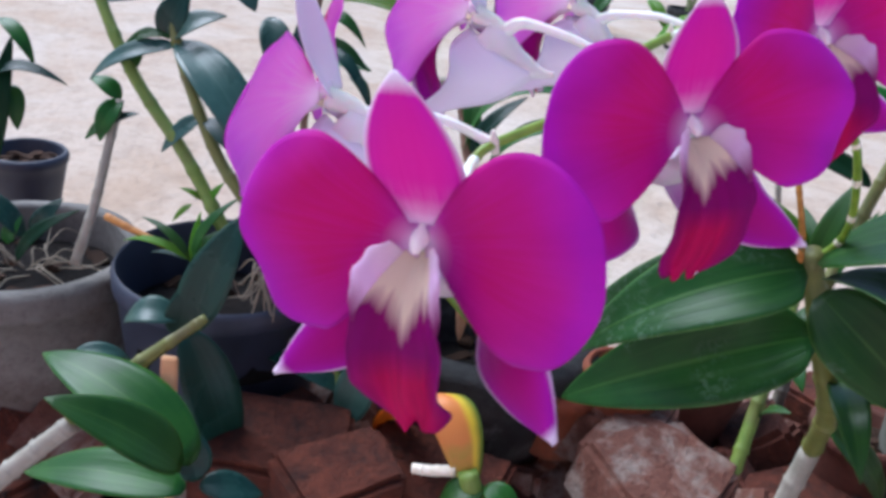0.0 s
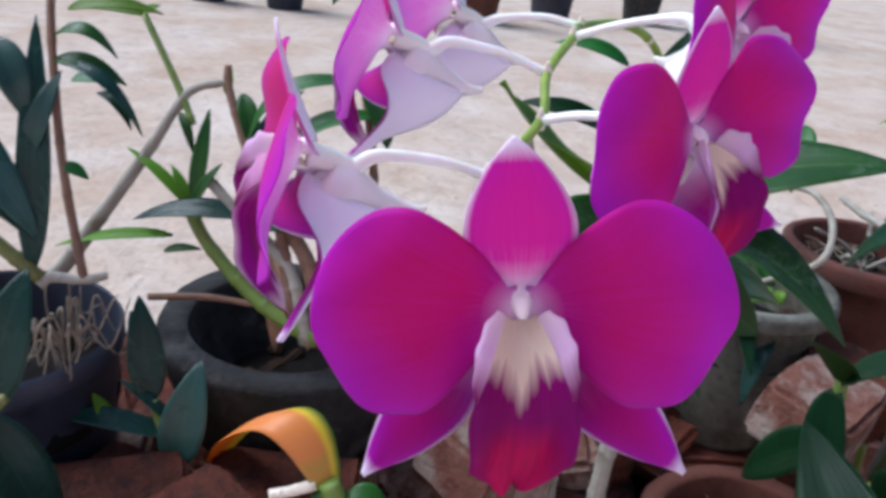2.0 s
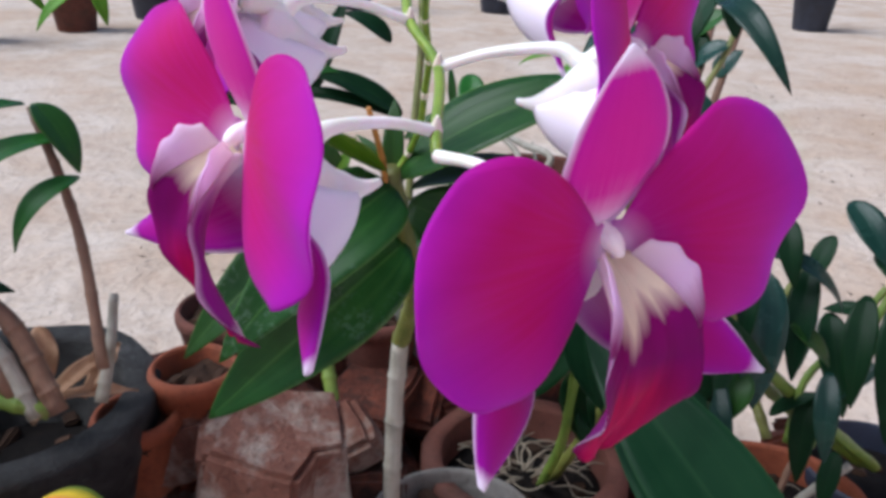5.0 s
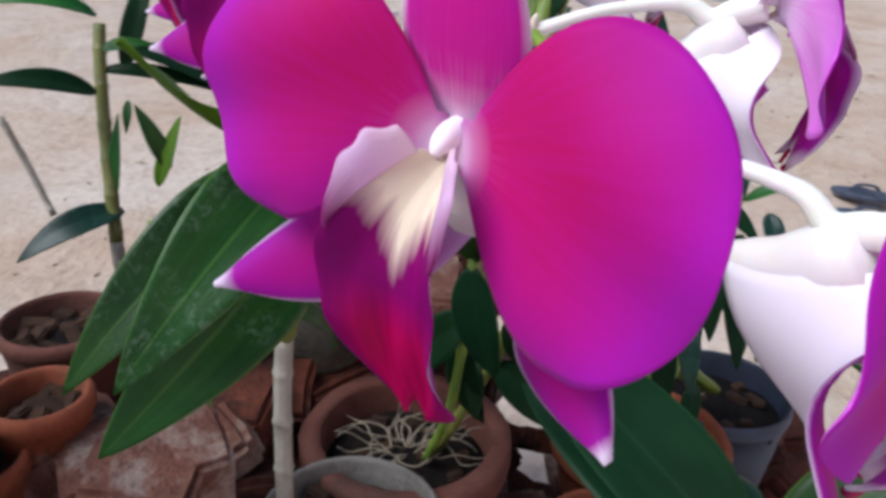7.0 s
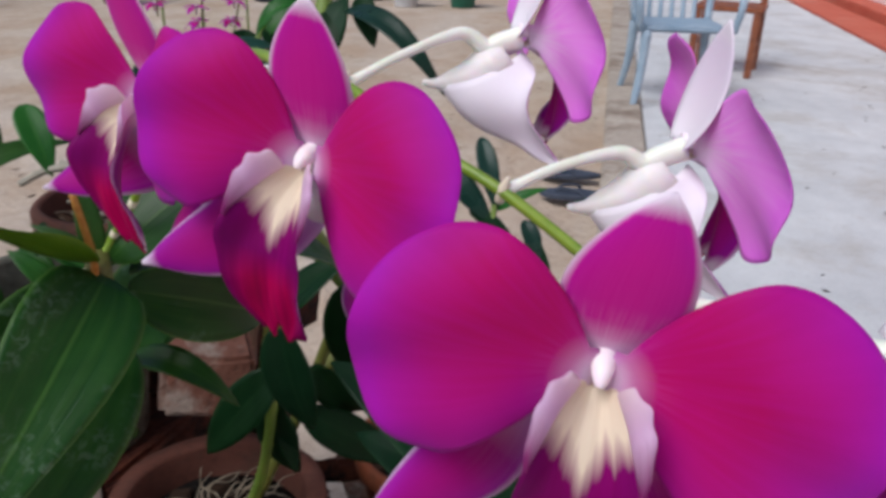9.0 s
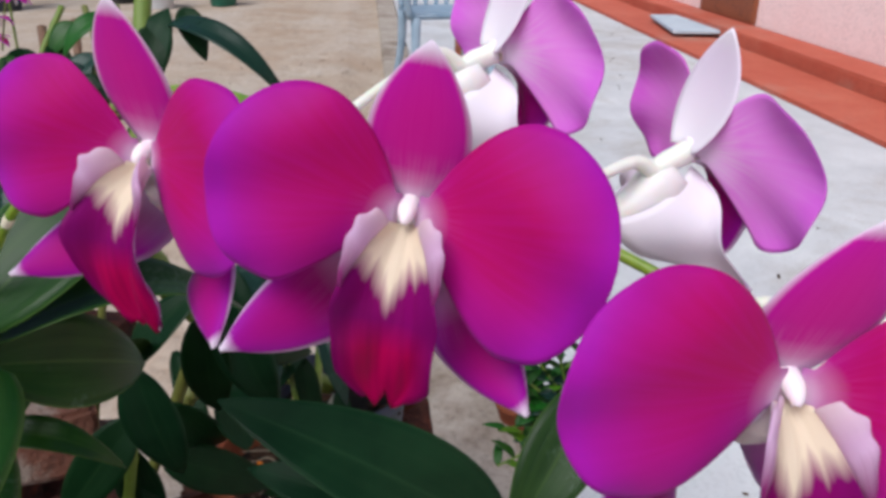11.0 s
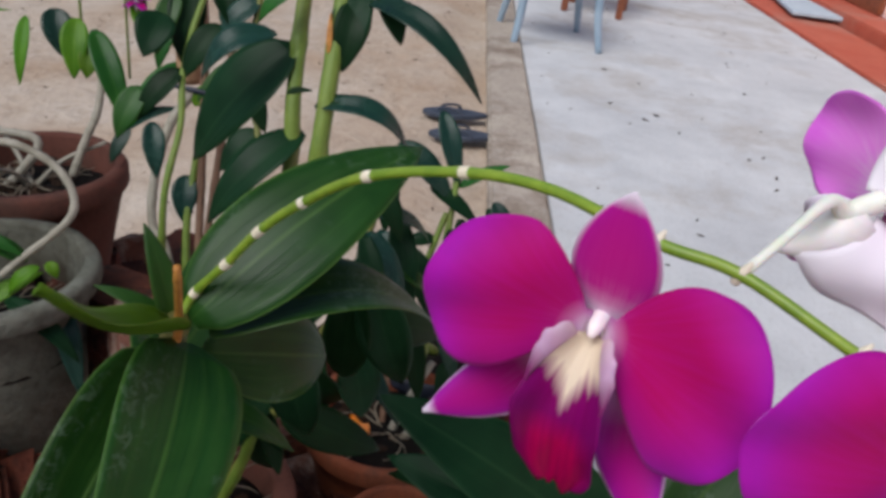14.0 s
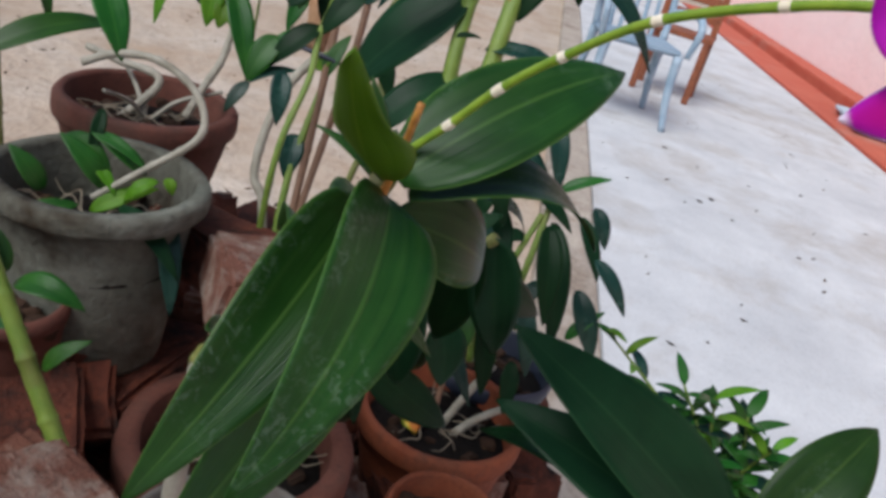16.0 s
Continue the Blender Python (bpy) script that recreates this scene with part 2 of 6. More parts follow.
def cane_material(name, a, b, ring, rough=0.5):
    n = Nodes(name)
    u, v, uv = uv_axes(n)
    vec = n.coords()
    mp = n.add("ShaderNodeMapping")
    mp.inputs["Scale"].default_value = (1.0, 22, 1)
    n.link(uv, mp.inputs[0])
    lines = n.noise(mp.outputs[0], 3.0, 4, 0.6)
    blotch = n.noise(vec, 60, 5, 0.65, 0.4)
    col = n.mix(n.ramp(n.math("ADD", n.math("MULTIPLY", lines, 0.5), n.math("MULTIPLY", blotch, 0.5)), [(0.36, 0.0), (0.64, 1.0)]), a, b)
    col = n.mix(n.ramp(n.noise(vec, 24, 3), [(0.55, 0.0), (0.7, 0.7)]), col, ring)
    n.set(Base_Color=col, Roughness=rough)
    n.bump(n.math("ADD", lines, blotch), 0.3, 0.001)
    return n.mat


cane_green = cane_material("cane_green", srgb(82, 110, 34), srgb(116, 136, 52), srgb(98, 98, 48))
cane_olive = cane_material("cane_olive", srgb(84, 92, 36), srgb(112, 114, 52), srgb(74, 66, 36))
cane_pale = cane_material("cane_pale", srgb(126, 122, 106), srgb(164, 160, 146), srgb(98, 90, 70), 0.65)
cane_brown = cane_material("cane_brown", srgb(96, 70, 52), srgb(128, 98, 76), srgb(72, 54, 42), 0.7)
root_mat = cane_material("root", srgb(112, 100, 82), srgb(152, 142, 122), srgb(84, 70, 54), 0.85)
husk_mat = cane_material("husk", srgb(140, 104, 74), srgb(182, 146, 112), srgb(92, 66, 48), 0.85)


def rough_surface(name, a, b, c, scale, rough=0.85, bump=0.5, dist=0.003, stain=(0.5, 0.68), rnd=0.0, fine=9.0, speck=0.35):
    """Stone, clay and cement: two colours in clouds, a third in stains, grain on top."""
    n = Nodes(name)
    vec = n.coords()
    cloud = n.noise(vec, scale, 6, 0.62, 0.15)
    stains = n.noise(vec, scale * 0.45, 5, 0.7, 0.25)
    grain = n.noise(vec, scale * fine, 4, 0.7)
    col = n.mix(n.ramp(cloud, [(0.3, 0.0), (0.7, 1.0)]), a, b)
    col = n.mix(n.ramp(stains, [(stain[0], 0.0), (stain[1], 1.0)]), col, c)
    col = n.mix(n.math("MULTIPLY", n.ramp(grain, [(0.3, 1.0), (0.5, 0.0)]), speck), col, (0.02, 0.015, 0.012, 1))
    if rnd:
        oi = n.add("ShaderNodeObjectInfo")
        hsv = n.add("ShaderNodeHueSaturation")
        n.link(col, hsv.inputs["Color"])
        n.link(n.math("ADD", 1 - rnd, n.math("MULTIPLY", oi.outputs["Random"], 2 * rnd)), hsv.inputs["Value"])
        col = hsv.outputs[0]
    n.set(Base_Color=col, Roughness=rough)
    n.bsdf.inputs["Specular IOR Level"].default_value = 0.25
    n.bump(n.math("ADD", n.math("MULTIPLY", cloud, 0.7), grain), bump, dist)
    return n.mat


terracotta = rough_surface("terracotta", srgb(116, 60, 37), srgb(138, 78, 52), srgb(85, 60, 47), 22, 0.8, 0.3, 0.0015, (0.5, 0.72), 0.12)
terracotta_old = rough_surface("terracotta_old", srgb(84, 50, 40), srgb(101, 64, 54), srgb(68, 52, 44), 22, 0.85, 0.4, 0.002, (0.46, 0.7), 0.1)
cement_dark = rough_surface("cement_dark", srgb(40, 40, 38), srgb(70, 70, 68), srgb(104, 104, 102), 40, 0.95, 1.0, 0.006, (0.56, 0.72))
cement_grey = rough_surface("cement_grey", srgb(97, 95, 89), srgb(121, 118, 112), srgb(79, 72, 64), 18, 0.9, 0.5, 0.003, (0.46, 0.72))
brick_mat = rough_surface("brick", srgb(60, 29, 21), srgb(108, 58, 40), srgb(31, 23, 20), 34, 0.92, 1.0, 0.005, (0.46, 0.62), 0.35, 5)
brick_pale = rough_surface("brick_pale", srgb(90, 56, 44), srgb(122, 83, 68), srgb(142, 129, 117), 30, 0.92, 1.0, 0.005, (0.46, 0.6), 0.2, 5)
cement_moss = rough_surface("cement_moss", srgb(92, 94, 82), srgb(122, 124, 114), srgb(50, 42, 30), 11, 0.95, 0.9, 0.004, (0.40, 0.60))
soil_mat = rough_surface("soil", srgb(14, 10, 9), srgb(26, 20, 15), srgb(37, 29, 22), 60, 1.0, 1.0, 0.008)
chip_mat = rough_surface("chip", srgb(40, 28, 20), srgb(78, 56, 40), srgb(110, 90, 70), 50, 0.95, 0.8, 0.003, (0.5, 0.7), 0.35)
concrete_mat = rough_surface("concrete", srgb(182, 185, 187), srgb(206, 209, 210), srgb(168, 163, 156), 3.2, 0.8, 0.15, 0.002, (0.50, 0.74), 0, 30, 0.16)
kerb_mat = rough_surface("kerb_cement", srgb(158, 148, 136), srgb(182, 172, 158), srgb(130, 116, 102), 7, 0.9, 0.5, 0.004)
red_mat = rough_surface("red_oxide", srgb(178, 84, 64), srgb(190, 104, 82), srgb(178, 132, 116), 3.0, 0.7, 0.25, 0.003, (0.55, 0.78), 0, 30)
pink_mat = rough_surface("pink_plaster", srgb(250, 222, 218), srgb(252, 228, 224), srgb(244, 212, 208), 2.0, 0.8, 0.1, 0.002, (0.55, 0.8), 0, 40)


def sand_material():
    n = Nodes("sand")
    vec = n.coords()
    big = n.noise(vec, 1.5, 6, 0.62, 0.5)
    mid = n.noise(vec, 9, 6, 0.65, 0.4)
    fine = n.noise(vec, 240, 3, 0.7)
    col = n.mix(n.ramp(big, [(0.35, 0.0), (0.65, 1.0)]), srgb(195, 183, 168), srgb(177, 156, 134))
    col = n.mix(n.math("MULTIPLY", n.ramp(mid, [(0.35, 1.0), (0.5, 0.0)]), 0.4), col, srgb(158, 139, 119))
    col = n.mix(n.math("MULTIPLY", n.ramp(fine, [(0.3, 1.0), (0.45, 0.0)]), 0.3), col, srgb(120, 96, 78))
    n.set(Base_Color=col, Roughness=0.95)
    n.bsdf.inputs["Specular IOR Level"].default_value = 0.15
    lumps = n.noise(vec, 34, 4, 0.6, 0.3)
    col = n.mix(n.math("MULTIPLY", n.ramp(lumps, [(0.36, 1.0), (0.48, 0.0)]), 0.3), col, srgb(146, 128, 110))
    n.set(Base_Color=col)
    n.bump(n.math("ADD", n.math("ADD", mid, n.math("MULTIPLY", lumps, 0.35)), n.math("MULTIPLY", fine, 0.06)), 0.8, 0.032)
    return n.mat


sand_mat = sand_material()


def plastic(name, a, b, rough=0.4, scale=12.0):
    n = Nodes(name)
    f = n.noise(n.coords(), scale, 5, 0.65, 0.4)
    n.set(Base_Color=n.mix(n.ramp(f, [(0.35, 0.0), (0.7, 1.0)]), a, b), Roughness=n.math("ADD", rough, n.math("MULTIPLY", f, 0.2)))
    n.bump(n.noise(n.coords(), scale * 20, 3), 0.08, 0.0006)
    return n.mat


black_plastic = plastic("black_plastic", srgb(26, 32, 45), srgb(44, 51, 68), 0.45)
chair_plastic = plastic("chair_plastic", srgb(126, 150, 168), srgb(158, 176, 190), 0.4, 9)
green_plastic = plastic("green_plastic", srgb(20, 84, 66), srgb(36, 104, 84), 0.4)
navy_rubber = plastic("navy_rubber", srgb(44, 52, 66), srgb(66, 74, 88), 0.6, 30)
wood_mat = cane_material("brown_wood", srgb(118, 64, 40), srgb(150, 90, 58), srgb(86, 48, 32), 0.5)
pale_wood = cane_material("pale_wood", srgb(190, 142, 96), srgb(206, 164, 120), srgb(166, 116, 74), 0.7)


# ---- mesh helpers ----
def build(name, verts, faces, mats, uvs=None, slots=None, smooth=True):
    me = bpy.data.meshes.new(name)
    me.from_pydata([tuple(v) for v in verts], [], faces)
    for m in mats if isinstance(mats, (list, tuple)) else [mats]:
        me.materials.append(m)
    if uvs is not None:
        layer = me.uv_layers.new(name="UVMap")
        loops = np.empty(len(me.loops), dtype=np.int32)
        me.loops.foreach_get("vertex_index", loops)
        layer.data.foreach_set("uv", np.asarray(uvs, dtype=np.float32)[loops].ravel())
    if slots is not None:
        me.polygons.foreach_set("material_index", np.asarray(slots, dtype=np.int32))
    me.polygons.foreach_set("use_smooth", np.full(len(me.polygons), smooth))
    me.update()
    return me


def part(name, mesh, parent=None, label=""):
    ob = new(name, mesh)
    ob.parent = parent
    return tagged(ob, label)


def thing(name, label, category, at=(0, 0, 0), group="", kind=""):
    ob = new(name)
    ob.empty_display_size = 0.02
    ob.location = at
    return tagged(ob, label, category, group, kind)


def rest(ob, at):
    """Moves a mesh's points so that its thing's empty may stand at the given place."""
    ob.data.transform(Matrix.Translation(-Vector(at)))
    return ob


def sheet(name, surf, nu, nv, thick, mats, spread=None):
    """A thin solid blade: surf(u, v) gives a point, v from -1 to 1; front and back have their own material; spread(u, v) may give its own map."""
    us, vs = np.linspace(0, 1, nu + 1), np.linspace(-1, 1, nv + 1)
    grid = np.array([[surf(u, v) for v in vs] for u in us])
    du, dv = np.gradient(grid, axis=0), np.gradient(grid, axis=1)
    nor = np.cross(du, dv)
    nor /= np.linalg.norm(nor, axis=-1, keepdims=True) + 1e-12
    taper = (1 - 0.85 * np.abs(vs) ** 6)[None, :, None]
    front, back = grid + nor * thick / 2 * taper, grid - nor * thick / 2 * taper
    w, n = nv + 1, (nu + 1) * (nv + 1)
    verts = np.concatenate([front.reshape(-1, 3), back.reshape(-1, 3)])
    uv = np.array([spread(u, v) if spread else [u, (v + 1) / 2] for u in us for v in vs])
    faces, slots = [], []
    for i in range(nu):
        for j in range(nv):
            a, b, c, d = i * w + j, i * w + j + 1, (i + 1) * w + j + 1, (i + 1) * w + j
            faces += [(a, d, c, b), (n + a, n + b, n + c, n + d)]
            slots += [0, 1]
    rim = [i * w for i in range(nu + 1)] + [nu * w + j for j in range(1, w)] + [i * w + nv for i in range(nu - 1, -1, -1)] + [j for j in range(nv - 1, 0, -1)]
    for a, b in zip(rim, rim[1:] + rim[:1]):
        faces.append((a, n + a, n + b, b))
        slots.append(0)
    return build(name, verts, faces, mats, np.concatenate([uv, uv]), slots)


def spline(points, steps=8):
    """Catmull-Rom through the points."""
    p = np.asarray(points, float)
    if len(p) == 2:
        return np.linspace(p[0], p[1], steps + 1)
    q = np.vstack([2 * p[0] - p[1], p, 2 * p[-1] - p[-2]])
    out = []
    for i in range(1, len(q) - 2):
        a, b, c, d = q[i - 1:i + 3]
        for t in np.linspace(0, 1, steps, endpoint=False):
            out.append(0.5 * (2 * b + (c - a) * t + (2 * a - 5 * b + 4 * c - d) * t * t + (3 * b - a - 3 * c + d) * t ** 3))
    return np.array(out + [p[-1]])


def tube(name, points, radii, mats, sides=10, steps=8, rings=(), ring_bulge=0.0, slots_at=None, wobble=0.0, seed=0):
    """A round rod along a spline; radii are spread over its length; rings are fractions where it swells."""
    c = spline(points, steps)
    t = np.gradient(c, axis=0)
    t /= np.linalg.norm(t, axis=1, keepdims=True) + 1e-12
    s = np.r_[0, np.cumsum(np.linalg.norm(np.diff(c, axis=0), axis=1))]
    f = s / s[-1]
    rad = np.interp(f, np.linspace(0, 1, len(radii)), radii)
    if rings:
        extra = np.unique(np.concatenate([[r - 0.012, r, r + 0.012] for r in rings]).clip(0, 1))
        ff = np.unique(np.concatenate([f, extra]))
        c = np.stack([np.interp(ff, f, c[:, k]) for k in range(3)], 1)
        t = np.stack([np.interp(ff, f, t[:, k]) for k in range(3)], 1)
        rad = np.interp(ff, f, rad)
        f = ff
        for r in rings:
            rad = rad * (1 + ring_bulge * np.exp(-((f - r) / 0.01) ** 2))
    rng = np.random.RandomState(seed + 1)
    up = np.array([0.31, 0.2, 0.93]) if abs(t[0] @ np.array([0.31, 0.2, 0.93])) < 0.9 else np.array([1.0, 0, 0])
    verts, uv = [], []
    for i in range(len(c)):
        x = np.cross(t[i], up)
        x /= np.linalg.norm(x) + 1e-12
        y = np.cross(t[i], x)
        up = -y if False else np.cross(x, t[i])
        for k in range(sides):
            a = 2 * math.pi * k / sides
            r = rad[i] * (1 + wobble * rng.uniform(-1, 1))
            verts.append(c[i] + r * (math.cos(a) * x + math.sin(a) * y))
            uv.append((f[i], k / sides))
    faces, slots = [], []
    for i in range(len(c) - 1):
        for k in range(sides):
            k2 = (k + 1) % sides
            faces.append((i * sides + k, i * sides + k2, (i + 1) * sides + k2, (i + 1) * sides + k))
            slots.append(slots_at((f[i] + f[i + 1]) / 2) if slots_at else 0)
    last = (len(c) - 1) * sides
    faces += [tuple(range(sides - 1, -1, -1)), tuple(range(last, last + sides))]
    slots += [slots_at(0.0) if slots_at else 0, slots_at(1.0) if slots_at else 0]
    return build(name, verts, faces, mats, uv, slots)


def lathe(name, profile, mats, n=56, rough=0.0, seed=0, oval=(1, 1), slots_at=None, closed=False):
    """A turned body from (radius, height) pairs, a little uneven."""
    verts, faces, uv, slots = [], [], [], []
    off = Vector((seed * 7.3, seed * 3.1, 0))
    for i, (r, z) in enumerate(profile):
        for k in range(n):
            a = 2 * math.pi * k / n
            p = Vector((r * math.cos(a) * oval[0], r * math.sin(a) * oval[1], z))
            if rough and r > 0:
                d = noise.noise(p * 18 + off) * rough + noise.noise(p * 60 + off) * rough * 0.4
                p += Vector((math.cos(a), math.sin(a), 0.5)) * d
            verts.append(p)
            uv.append((i / len(profile), k / n))
    rows = len(profile)
    for i in range(rows - 1 if not closed else rows):
        for k in range(n):
            k2, i2 = (k + 1) % n, (i + 1) % rows
            faces.append((i * n + k, i * n + k2, i2 * n + k2, i2 * n + k))
            slots.append(slots_at(i) if slots_at else 0)
    return build(name, verts, faces, mats, uv, slots)


def block(name, size, mat, bevel=0.006, rough=0.0, seed=0, cuts=3):
    """A bevelled block with worn faces, centred on its base."""
    bm = bmesh.new()
    bmesh.ops.create_cube(bm, size=1.0)
    for v in bm.verts:
        v.co = Vector((v.co.x * size[0], v.co.y * size[1], (v.co.z + 0.5) * size[2]))
    if bevel:
        bmesh.ops.bevel(bm, geom=list(bm.edges), offset=bevel, segments=2, affect="EDGES")
    if rough:
        bmesh.ops.subdivide_edges(bm, edges=[e for e in bm.edges if e.calc_length() > min(size) * 0.5], cuts=cuts, use_grid_fill=True)
        off = Vector((seed * 5.1, seed * 2.7, seed * 1.3))
        for v in bm.verts:
            v.co += noise.noise_vector(v.co * 14 + off) * rough + noise.noise_vector(v.co * 45 + off) * rough * 0.4
    me = bpy.data.meshes.new(name)
    bm.to_mesh(me)
    bm.free()
    me.materials.append(mat)
    me.polygons.foreach_set("use_smooth", np.full(len(me.polygons), bool(rough)))
    if rough:
        me.set_sharp_from_angle(angle=radians(28))
    return me


def frame_of(front, up):
    """Right, back and up as the columns of a turn."""
    y = -Vector(front).normalized()
    z = Vector(up) - y * y.dot(Vector(up))
    z.normalize()
    x = y.cross(z)
    return Matrix((x, y, z)).transposed()


# ---- leaves ----
def leaf(parent, base, tip, width, arch, face=(0, 0, 1), mats=None, fold=0.18, wave=0.0, blunt=0.72, name="leaf", label="", droop=0.0, nu=16, nv=8, seed=0, twist=0.0):
    """A strap leaf from base to tip, arched towards face, folded along its rib."""
    b, t, fc = np.array(base, float), np.array(tip, float), np.array(face, float)
    length = np.linalg.norm(t - b)
    axis = (t - b) / length
    side = np.cross(axis, fc)
    side /= np.linalg.norm(side) + 1e-9
    up = np.cross(side, axis)
    rng = random.Random(seed)
    ph = rng.uniform(0, 6)

    def surf(u, v):
        bend = arch * length * 4 * u * (1 - u) + droop * length * (u * u - u)
        half = width / 2 * (math.sin(math.pi * min(1.0, u ** blunt * 0.97 + 0.03)) ** 0.75 if 0 < u < 1 else 0.02)
        half = max(half, width * 0.012 + width * 0.10 * (1 - u) ** 6)
        ang = twist * u
        s = side * math.cos(ang) + up * math.sin(ang)
        n = up * math.cos(ang) - side * math.sin(ang)
        p = b + axis * length * u + up * bend + s * half * v
        p = p + n * (fold * (1.5 - u) * half * (abs(v) ** 1.3) + wave * width * math.sin(9 * u + ph) * v * abs(v))
        return p

    me = sheet(name, lambda u, v: surf(u, -v), nu, nv, 0.0009, mats or [leaf_mid, leaf_under])
    return part(name, me, parent, label)


# ---- the orchid bloom ----
def petal_point(sign, u, v, ln, wd, droop, swing, ph):
    """A broad rounded petal from its narrow claw at u = 0 to its outer edge; v runs from its lower to its upper edge."""
    u = 1 - (1 - u) ** 1.7
    if v > 0:
        c, p, q, tall = 0.50, 1.85, 1.08, 1.02
    else:
        c, p, q, tall = 0.56, 1.32, 1.00, 1.00
    inner = max(0.0, 1 - (max(0.0, c - u) / c) ** p) ** (1 / q)
    outer = max(0.0, 1 - (max(0.0, u - c) / (1 - c)) ** 2.3) ** (1 / 2.0)
    half = wd * tall * max(0.17 * (1 - u), inner * outer) * (1 + 0.018 * math.sin(9 * u + 3 * v + ph) * u)
    x, z = 0.0008 + ln * u, half * v
    w = z / wd
    y = 0.0052 * (1 - u) ** 1.6 - 0.0018 * math.sin(math.pi * u) + 0.0030 * u * w * w
    y += 0.0011 * math.sin(5 * w + 4 * u + ph) * u + 0.0010 * math.sin(13 * u + 2 * ph) * u * abs(w) ** 3
    a, b = math.radians(droop), math.radians(swing)
    x, z = x * math.cos(a) - z * math.sin(a), x * math.sin(a) + z * math.cos(a)
    x, y = x * math.cos(b) + y * math.sin(b), y * math.cos(b) - x * math.sin(b)
    return (sign * x, y, z + 0.0012)


def bloom_meshes(seed, dorsal_tip, left_tip, right_tip, lip_tip, left_petal, right_petal):
    """The parts of one bloom, its face towards -y and its top towards z. Tips are in millimetres from its heart;
    petals are length, half width, lift and forward swing in degrees."""
    rng = random.Random(seed)
    q = lambda a: 1 + rng.uniform(-a, a)
    parts = {}

    def petal(sign, ln, wd, droop, swing):
        ln, wd, ph = ln / 1000, wd / 1000, rng.uniform(-0.8, 0.8)

        def fan(u, v):
            # the map runs outwards from the claw, so that veins fan out
            x, y, z = petal_point(sign, u, -v if sign < 0 else v, ln, wd, 0, 0, ph)
            z -= 0.0012
            return (math.hypot(x, z) / ln, 0.5 + math.atan2(z, abs(x)) / math.pi)

        return sheet("petal", lambda u, v: petal_point(sign, u, -v if sign < 0 else v, ln, wd, droop, swing, ph), 40, 26, 0.0006, [petal_front, petal_back], fan)

    parts["petal_a"], parts["petal_b"] = petal(-1, *left_petal), petal(1, *right_petal)

    dw = 0.0078 * q(0.04)
    top = np.array(dorsal_tip) / 1000

    def dorsal(u, v):
        half = dw * math.sin(math.pi * min(1, 0.12 + 0.88 * u ** 0.95)) ** 0.78 if u < 1 else 0.0002
        half = max(half, 0.0003 + 0.002 * (1 - u) ** 3)
        z = 0.0020 + (top[2] - 0.0020) * u
        x = half * v + top[0] * u * u
        y = 0.0062 * (1 - u) ** 1.5 + 0.0010 + (top[1] - 0.0010) * u * u + 0.0018 * v * v * (1 - u) - 0.0012 * math.sin(math.pi * u)
        return (x, y, z)

    parts["dorsal"] = sheet("dorsal_sepal", (lambda u, v: dorsal(u, -v)), 22, 10, 0.0006, [sepal_front, sepal_back])

    def lateral(sign, tip):
        lw = 0.0080 * q(0.05)
        b, t = np.array([sign * 0.0009, 0.0178, -0.0062]), np.array(tip) / 1000
        ax = (t - b) / np.linalg.norm(t - b)
        across = np.cross(ax, (0, 1, 0)) * sign
        across = across / np.linalg.norm(across)
        foot = np.array([0.0, 0.95, -0.30]) * (1 if across[2] < 0 else -1)

        def surf(u, v):
            k = min(1.0, u / 0.60)
            k = k * k * (3 - 2 * k)
            half = lw * (math.sin(math.pi * min(1, 0.36 + 0.64 * u ** 1.05)) ** 0.85) if u < 1 else 0.0002
            half = max(half, 0.0003) + 0.0042 * (1 - k)
            side = foot * (1 - k) + across * k
            p = b + (t - b) * u + side / np.linalg.norm(side) * half * v
            bow = math.sin(math.pi * u)
            return p + np.array([sign * (0.0018 * bow + 0.0046 * (1 - k) * (1 - v * v)), -0.0012 * bow + 0.0022 * v * v * (1 - u * 0.5) * k, -0.0030 * bow])

        return sheet("lateral_sepal", (lambda u, v: surf(u, v * sign)), 22, 10, 0.0006, [lat_front, sepal_back])

    parts["lateral_a"], parts["lateral_b"] = lateral(-1, left_tip), lateral(1, right_tip)

    # spur behind the lateral sepals
    parts["chin"] = tube("chin", [(0, 0.0105, -0.0035), (0, 0.0165, -0.0072), (0, 0.0240, -0.0094), (0, 0.0300, -0.0094), (0, 0.0332, -0.0086)],
                         [0.0048, 0.0062, 0.0056, 0.0042, 0.0034, 0.0016, 0.0007], [white_wax], 14, 6)

    ph = rng.uniform(0, 6)
    root, knee, end = np.array([0, 0.0068, -0.0014]), np.array([0, -0.0085, -0.0098]), np.array(lip_tip) / 1000

    def lip(u, v):
        # from the throat forwards, over a knee and down to the frilled tip; its sides stand up as a trough
        p = root * (1 - u) ** 2 + knee * 2 * u * (1 - u) + end * u * u
        half = float(np.interp(u, (0, 0.15, 0.35, 0.52, 0.70, 0.86, 0.95, 1.0), (0.0024, 0.0046, 0.0070, 0.0081, 0.0077, 0.0077, 0.0060, 0.0040)))
        low = max(0.0, u - 0.72) / 0.28
        frill = low * (0.0016 * (1 - abs(v)) ** 2 - 0.0012 * math.sin(math.pi * min(1.0, abs(v) * 1.15)) + 0.0009 * math.sin(9 * v + ph))
        trough = 0.0052 * v * v * math.sin(math.pi * min(1.0, 0.22 + 0.62 * u)) * (1 - 0.75 * low)
